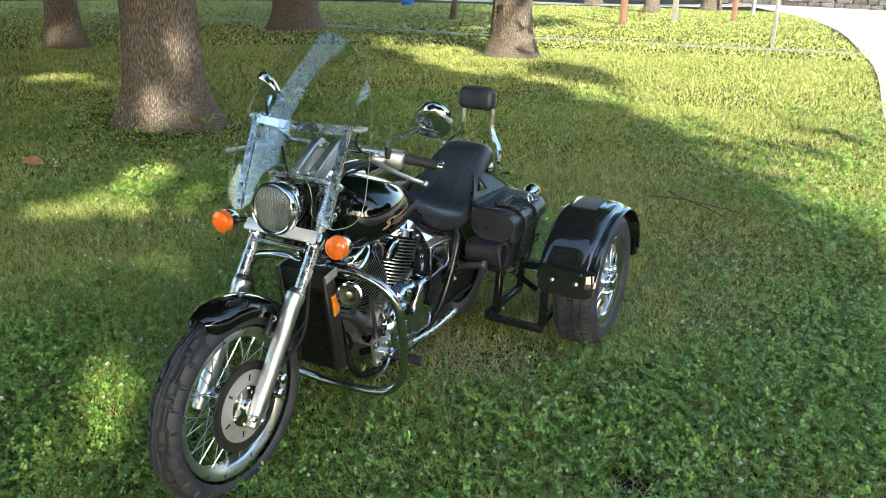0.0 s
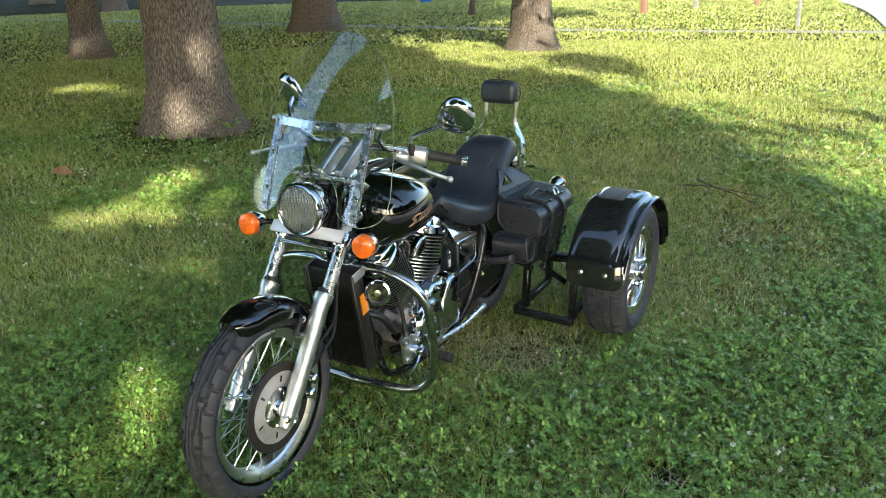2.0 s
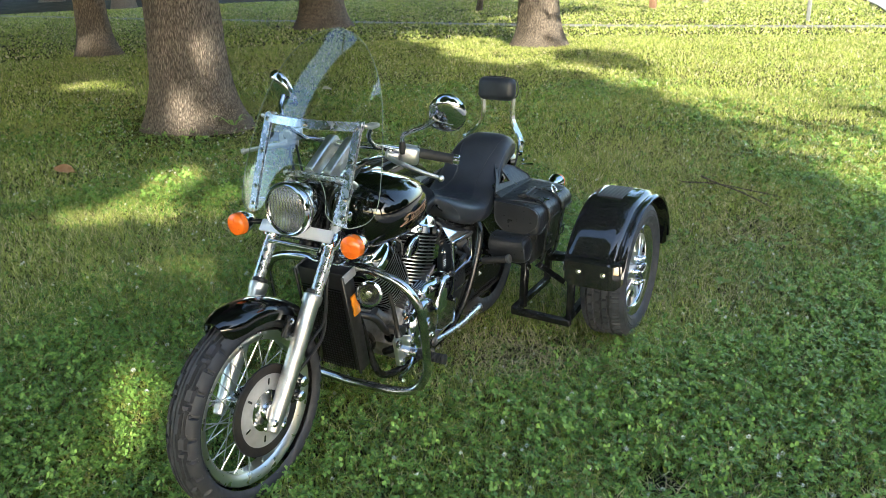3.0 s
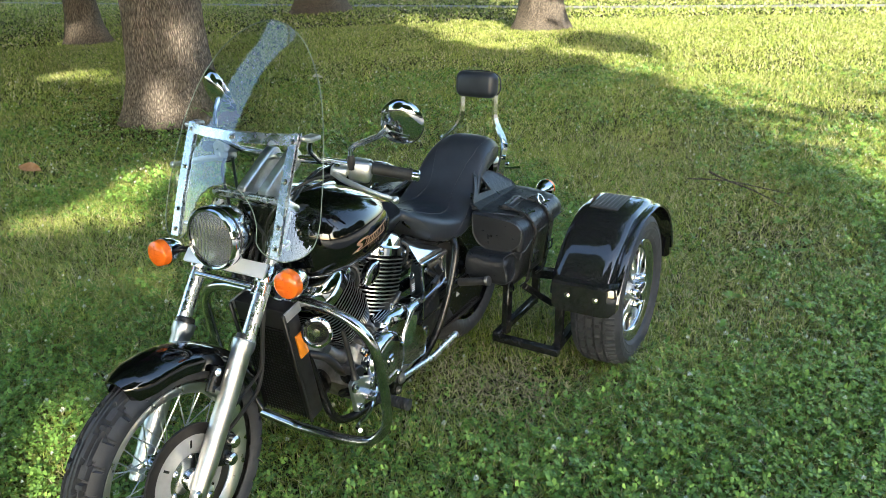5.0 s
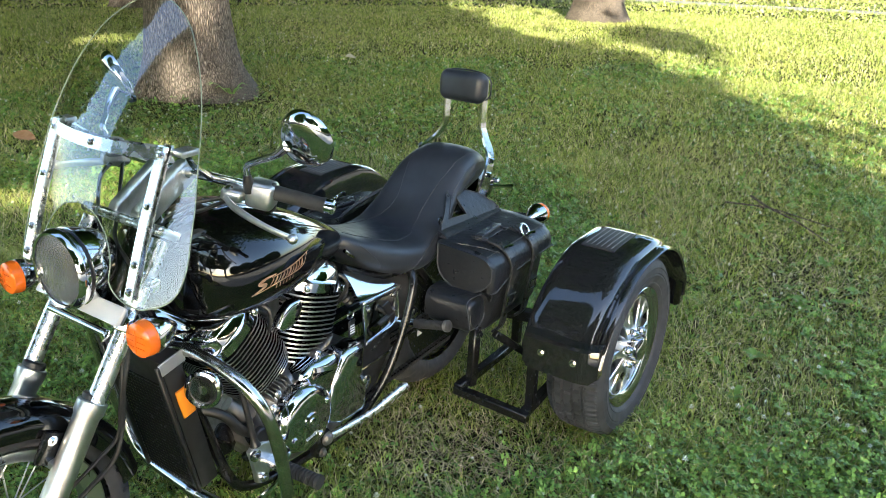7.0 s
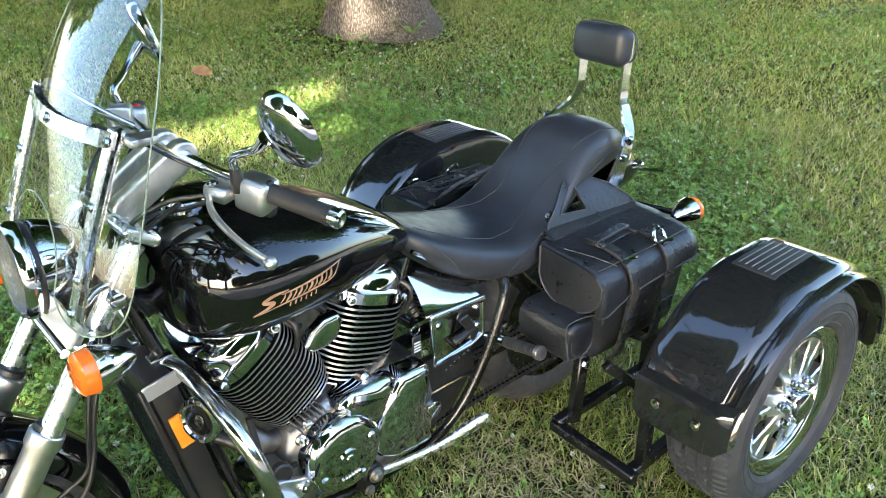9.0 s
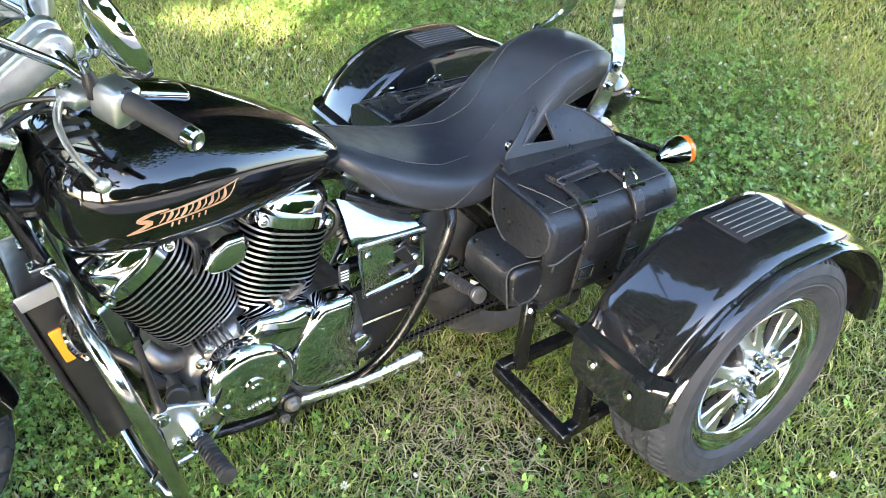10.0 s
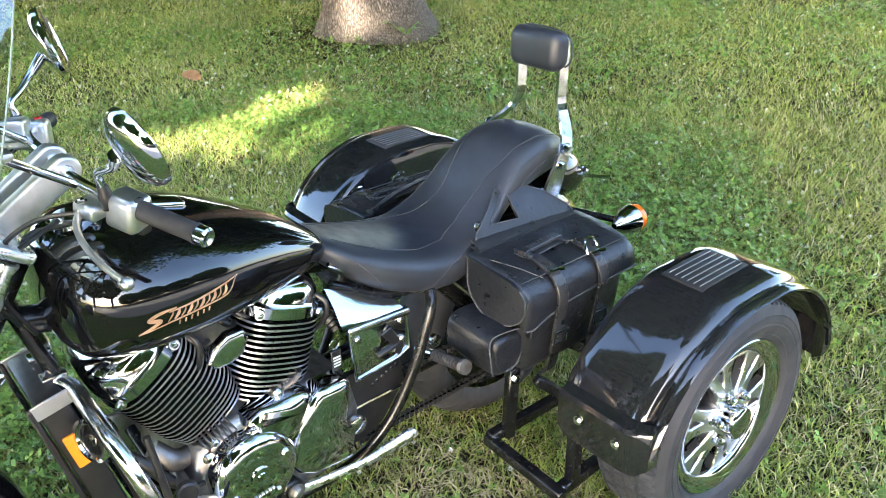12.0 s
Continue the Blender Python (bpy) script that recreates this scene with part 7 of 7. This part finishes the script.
def flowers(seed):
    """Clover heads: a loose ball of narrow florets that point outwards."""
    rng = np.random.RandomState(seed)
    V, T, base = [], [], 0
    ways = []
    for zz, k in ((0.95, 1), (0.62, 5), (0.15, 7), (-0.35, 6)):
        for i in range(k):
            a = 2 * math.pi * (i + 0.37 * zz) / k
            q = math.sqrt(1 - zz * zz)
            ways.append(Vector((q * math.cos(a), q * math.sin(a), zz)))
    pts, tt = [], []
    for w in ways:
        side = w.cross(Vector((0.3, 0.2, 1))).normalized() * 0.20
        b = len(pts)
        pts += [w * 0.15 - side * 0.5, w * 0.75 - side, w * 1.05, w * 0.75 + side]
        tt += [(b, b + 1, b + 2), (b, b + 2, b + 3)]
    pts, tt = np.array([tuple(p) for p in pts]), np.array(tt)
    for r0, r1, dens, size in ((0.8, 7, 55, 0.0085), (7, 13, 30, 0.0105), (13, 24, 4, 0.012)):
        x, y = scatter(rng, r0, r1, dens)
        m = patchy(x, y, 1.7, 9)
        keep = rng.uniform(size=len(x)) < 0.12 + 1.1 * m ** 1.5
        x, y = x[keep], y[keep]
        n = len(x)
        z = rng.uniform(0.035, 0.065, n)
        s = size * rng.uniform(0.55, 1.25, n)
        P = np.stack([x, y, z], 1)[:, None] + pts[None] * s[:, None, None] * rng.uniform(0.8, 1.2, (n, len(pts), 1))
        V.append(P.reshape(-1, 3))
        T.append((np.arange(n)[:, None, None] * len(pts) + tt[None] + base).reshape(-1, 3))
        base += n * len(pts)
    return np.concatenate(V), np.concatenate(T)


v, t = flowers(3)
mesh_object("clover_flowers", v, t, FLOWER, "small white clover flower heads dotting the lawn", "flowers")


def weed_mesh(seed):
    """A flat rosette of broad leaves."""
    rng = random.Random(seed)
    bm = bmesh.new()
    n = rng.randint(9, 15)
    for i in range(n):
        a = i * 2.4 + rng.uniform(-0.3, 0.3)
        ln = rng.uniform(0.022, 0.060)
        w = ln * rng.uniform(0.20, 0.30)
        up = rng.uniform(0.15, 0.6)
        rows = []
        for s in range(6):
            t = s / 5
            r = ln * t
            z = 0.02 + ln * up * math.sin(t * 2.2) * 0.75
            ww = w * math.sin(math.pi * min(1, t * 0.97)) * (1 + rng.uniform(-0.25, 0.25))
            c = Vector((math.cos(a) * r, math.sin(a) * r, z))
            sd = Vector((-math.sin(a), math.cos(a), 0)) * ww
            rows.append([c - sd + Vector((0, 0, ww * 0.35)), c, c + sd + Vector((0, 0, ww * 0.35))])
        skin(bm, rows, closed=False)
    bmesh.ops.remove_doubles(bm, verts=bm.verts, dist=1e-5)
    return bm


WEEDS = []
for i in range(4):
    w = tagged(part("broadleaf_weed", weed_mesh(40 + i), WEED), "green broadleaf weed rosette growing in the lawn", "weed", "broadleaf weeds in the lawn")
    WEEDS.append(w)
_r = random.Random(12)
_spots = [(1.30, 2.55), (1.18, 2.9), (1.42, 2.75), (0.98, 3.1), (1.22, 3.25), (1.5, 3.2), (0.75, 3.55), (1.05, 3.7), (1.35, 3.55), (0.8, 4.2), (1.15, 2.2), (1.0, 0.95), (0.82, 0.75), (1.55, 2.35),
          (0.45, 2.85), (-0.2, 3.3), (1.55, 3.8), (0.55, 4.6), (1.3, 4.3), (1.28, 1.75), (1.5, 1.4), (0.95, 2.75), (1.1, 3.45), (1.45, 2.95), (1.25, 2.62), (1.33, 2.85), (1.1, 3.05), (1.4, 3.35), (0.9, 3.4), (1.2, 2.75), (0.6, 3.9), (1.5, 3.5)]
for _ in range(34):
    y = _r.uniform(1.9, 5.2)
    _spots.append((_r.uniform(0.55, 1.72) - 0.06 * (y - 1.9), y))
for i, (x, y) in enumerate(_spots):
    m = Matrix.Translation(((x + _r.uniform(-.1, .1)) * K, (y + _r.uniform(-.1, .1)) * K, 0)) @ Matrix.Rotation(_r.uniform(0, 6), 4, "Z") @ Matrix.Scale(_r.uniform(0.55, 1.0), 4)
    if i < 4:
        WEEDS[i].matrix_basis = m
    else:
        copy_thing(WEEDS[i % 4], m)

# ---- things further off ----
def stand(name, x, y, h, w, mat, label, category, square=True):
    """An upright post with a bevelled top and a small foot of soil."""
    bm = bmesh.new()
    if square:
        box(bm, (w, w, h + 0.2), Matrix.Translation((0, 0, h / 2 - 0.1)), w * 0.08, 2)
    else:
        tube(bm, [(0, 0, -0.2), (0, 0, h * 0.5), (0, 0, h)], [w / 2, w / 2, w / 2 * 0.94], 16, 2)
    ob = part(name, bm, mat)
    ob.location = (x * K, y * K, 0)
    return tagged(ob, label, category)


stand("sign_post", -0.85, 18.9, 2.5, 0.075, GREY_STEEL, "plain grey steel sign post in the lawn", "post")
stand("timber_post", -5.54, 22.75, 2.2, 0.17, BROWN_WOOD, "brown timber post standing in the lawn", "post")
stand("timber_post", -3.12, 26.8, 2.2, 0.14, BROWN_WOOD, "slim brown timber post near the road", "post")
stand("light_post", -4.68, 25.4, 2.6, 0.15, CONCRETE, "pale square post in the lawn", "post")
stand("light_post", -3.25, 31.4, 2.6, 0.14, GREY_STEEL, "pale grey round post near the road", "post", False)
stand("rail_post", -13.9, 33, 1.1, 0.10, GREY_STEEL, "short grey post beside the far path", "post")
strip("far_pavement", [(-70, 30), (-30, 31.5), (-12, 33.5), (-6, 37), (-2, 46)], 1.6, CONCRETE, "pale far footpath across the lawn")
for i, (x, y, r) in enumerate(((-6.55, 29.6, 0.24), (-5.1, 33.2, 0.32), (-26, 21, 0.4), (-19.5, 30, 0.38), (-10.4, 34.5, 0.3), (-33, 14, 0.4))):
    tree((x, y), r, 0.14, 80 + i, "distant park tree with a bare pale trunk", fork=4.6, crown_r=3.6, crown_z=7.5, crown_h=2.2, leaves=1200, leaf=0.45)
tree((-10.5, 21.4), 0.07, 0.05, 95, "slim young leaning park tree", fork=2.6, crown_r=1.3, crown_z=3.8, crown_h=0.8, leaves=600, leaf=0.16, lean=(0.12, 0.05))


def bin_():
    """A blue bin on short feet."""
    t = thing("litter_bin", "bright blue litter bin far across the lawn", "bin", (-15.8 * K, 27.6 * K, 0))
    blue = material("blue_plastic", (0.03, 0.13, 0.55), 0.45, second=(0.04, 0.17, 0.62), scale=6)
    bm = bmesh.new()
    lathe(bm, [(0, 0.0), (0, 0.22), (0.05, 0.24), (0.75, 0.29), (0.78, 0.28), (0.78, 0.0)], 24, rod((0, 0, 0), (0, 0, 1)))
    part("body", bm, blue, t)
    bm = bmesh.new()
    lathe(bm, [(0.78, 0.0), (0.78, 0.30), (0.83, 0.30), (0.93, 0.18), (0.95, 0.0)], 24, rod((0, 0, 0), (0, 0, 1)))
    part("lid", bm, blue, t)


bin_()


def stone_wall():
    """A low dry-stone wall beyond the road."""
    rng = random.Random(5)
    w = thing("stone_wall", "low dark rubble stone wall beyond the road", "wall", (0, 0, 0))
    a, b = Vector((-6.5 * K, 41 * K, 0)), Vector((9 * K, 37 * K, 0))
    d = (b - a).normalized()
    n = Vector((-d.y, d.x, 0))
    L = (b - a).length
    shapes = []
    for i in range(4):
        bm = bmesh.new()
        box(bm, (1, 1, 1), None, 0.16, 2)
        for v in bm.verts:
            v.co += Vector([rng.uniform(-0.07, 0.07) for _ in range(3)])
        shapes.append(bm)
    meshes = [part("stone", bm, STONE, w) for bm in shapes]
    used = set()
    for row in range(4):
        s = rng.uniform(0, 0.3)
        while s < L:
            ln = rng.uniform(0.35, 0.65)
            k = rng.randrange(4)
            p = a + d * (s + ln / 2) + n * rng.uniform(-0.04, 0.04)
            m = Matrix.Translation((p.x, p.y, 0.10 + 0.21 * row)) @ Matrix.Rotation(math.atan2(d.y, d.x), 4, "Z") @ Matrix.Diagonal((ln * 1.02, 0.42, 0.22, 1))
            if k not in used:
                used.add(k)
                meshes[k].matrix_local = m
            else:
                shared("stone", meshes[k], w, m)
            s += ln
    return w


stone_wall()


def dry_leaf(x, y, s, rot, mat, label):
    bm = bmesh.new()
    rows = []
    for i in range(7):
        t = i / 6
        w = s * 0.32 * math.sin(math.pi * min(1, 0.05 + t * 0.95)) + 0.001
        rows.append([Vector((s * (t - 0.5), -w, 0.018 * math.sin(3 * t) + 0.012)), Vector((s * (t - 0.5), 0, 0.006 + 0.016 * math.sin(3 * t))), Vector((s * (t - 0.5), w, 0.02 * math.sin(3 * t) + 0.016))])
    skin(bm, rows, closed=False)
    ob = part("fallen_leaf", bm, mat)
    ob.location = (x * K, y * K, 0.035)
    ob.rotation_euler = (0.35, 0.25, rot)
    return tagged(ob, label, "leaf", "fallen leaves on the lawn")


PALE_LEAF = material("pale_dry_leaf", (0.42, 0.38, 0.28), 0.8, second=(0.5, 0.46, 0.36), scale=40)
dry_leaf(-4.58, 2.60, 0.17, 0.6, DRY_LEAF, "brown curled dead leaf lying on the grass")
dry_leaf(-5.19, 7.05, 0.14, 1.2, PALE_LEAF, "pale dried leaf lying on the grass")
dry_leaf(0.95, 0.15, 0.05, 0.9, DRY_LEAF, "brown curled dead leaf lying on the grass")


def twig(pts, r, label):
    bm = bmesh.new()
    tube(bm, [(x * K, y * K, z) for x, y, z in pts], [r, r * 0.9, r * 0.7, r * 0.35][:len(pts)], 7, 4)
    return tagged(part("fallen_twig", bm, BARK), label, "twig", "fallen twigs on the lawn")


twig([(0.35, 4.55, 0.05), (0.52, 4.35, 0.06), (0.72, 4.2, 0.055), (0.95, 3.98, 0.04)], 0.007, "thin dead twig lying on the grass")
twig([(0.25, 4.35, 0.045), (0.5, 4.38, 0.05), (0.75, 4.3, 0.05), (0.98, 4.25, 0.04)], 0.005, "thin dead twig lying on the grass")


def base_plant(x, y):
    """A tuft of strap leaves at a tree's foot."""
    rng = random.Random(3)
    bm = bmesh.new()
    for i in range(26):
        a = rng.uniform(0, 6.28)
        ln = rng.uniform(0.12, 0.26)
        rows = []
        for s in range(5):
            t = s / 4
            c = Vector((math.cos(a) * ln * t * 0.9, math.sin(a) * ln * t * 0.9, 0.01 + ln * 0.7 * math.sin(t * 2.0)))
            sd = Vector((-math.sin(a), math.cos(a), 0)) * 0.012 * math.sin(math.pi * min(1, t * 0.98))
            rows.append([c - sd, c + sd])
        skin(bm, rows, closed=False)
    bmesh.ops.remove_doubles(bm, verts=bm.verts, dist=1e-5)
    ob = part("leafy_plant", bm, WEED)
    ob.location = (x * K, y * K, 0)
    return tagged(ob, "tuft of green strap leaves at the tree's foot", "plant")


base_plant(-4.55, 4.62)
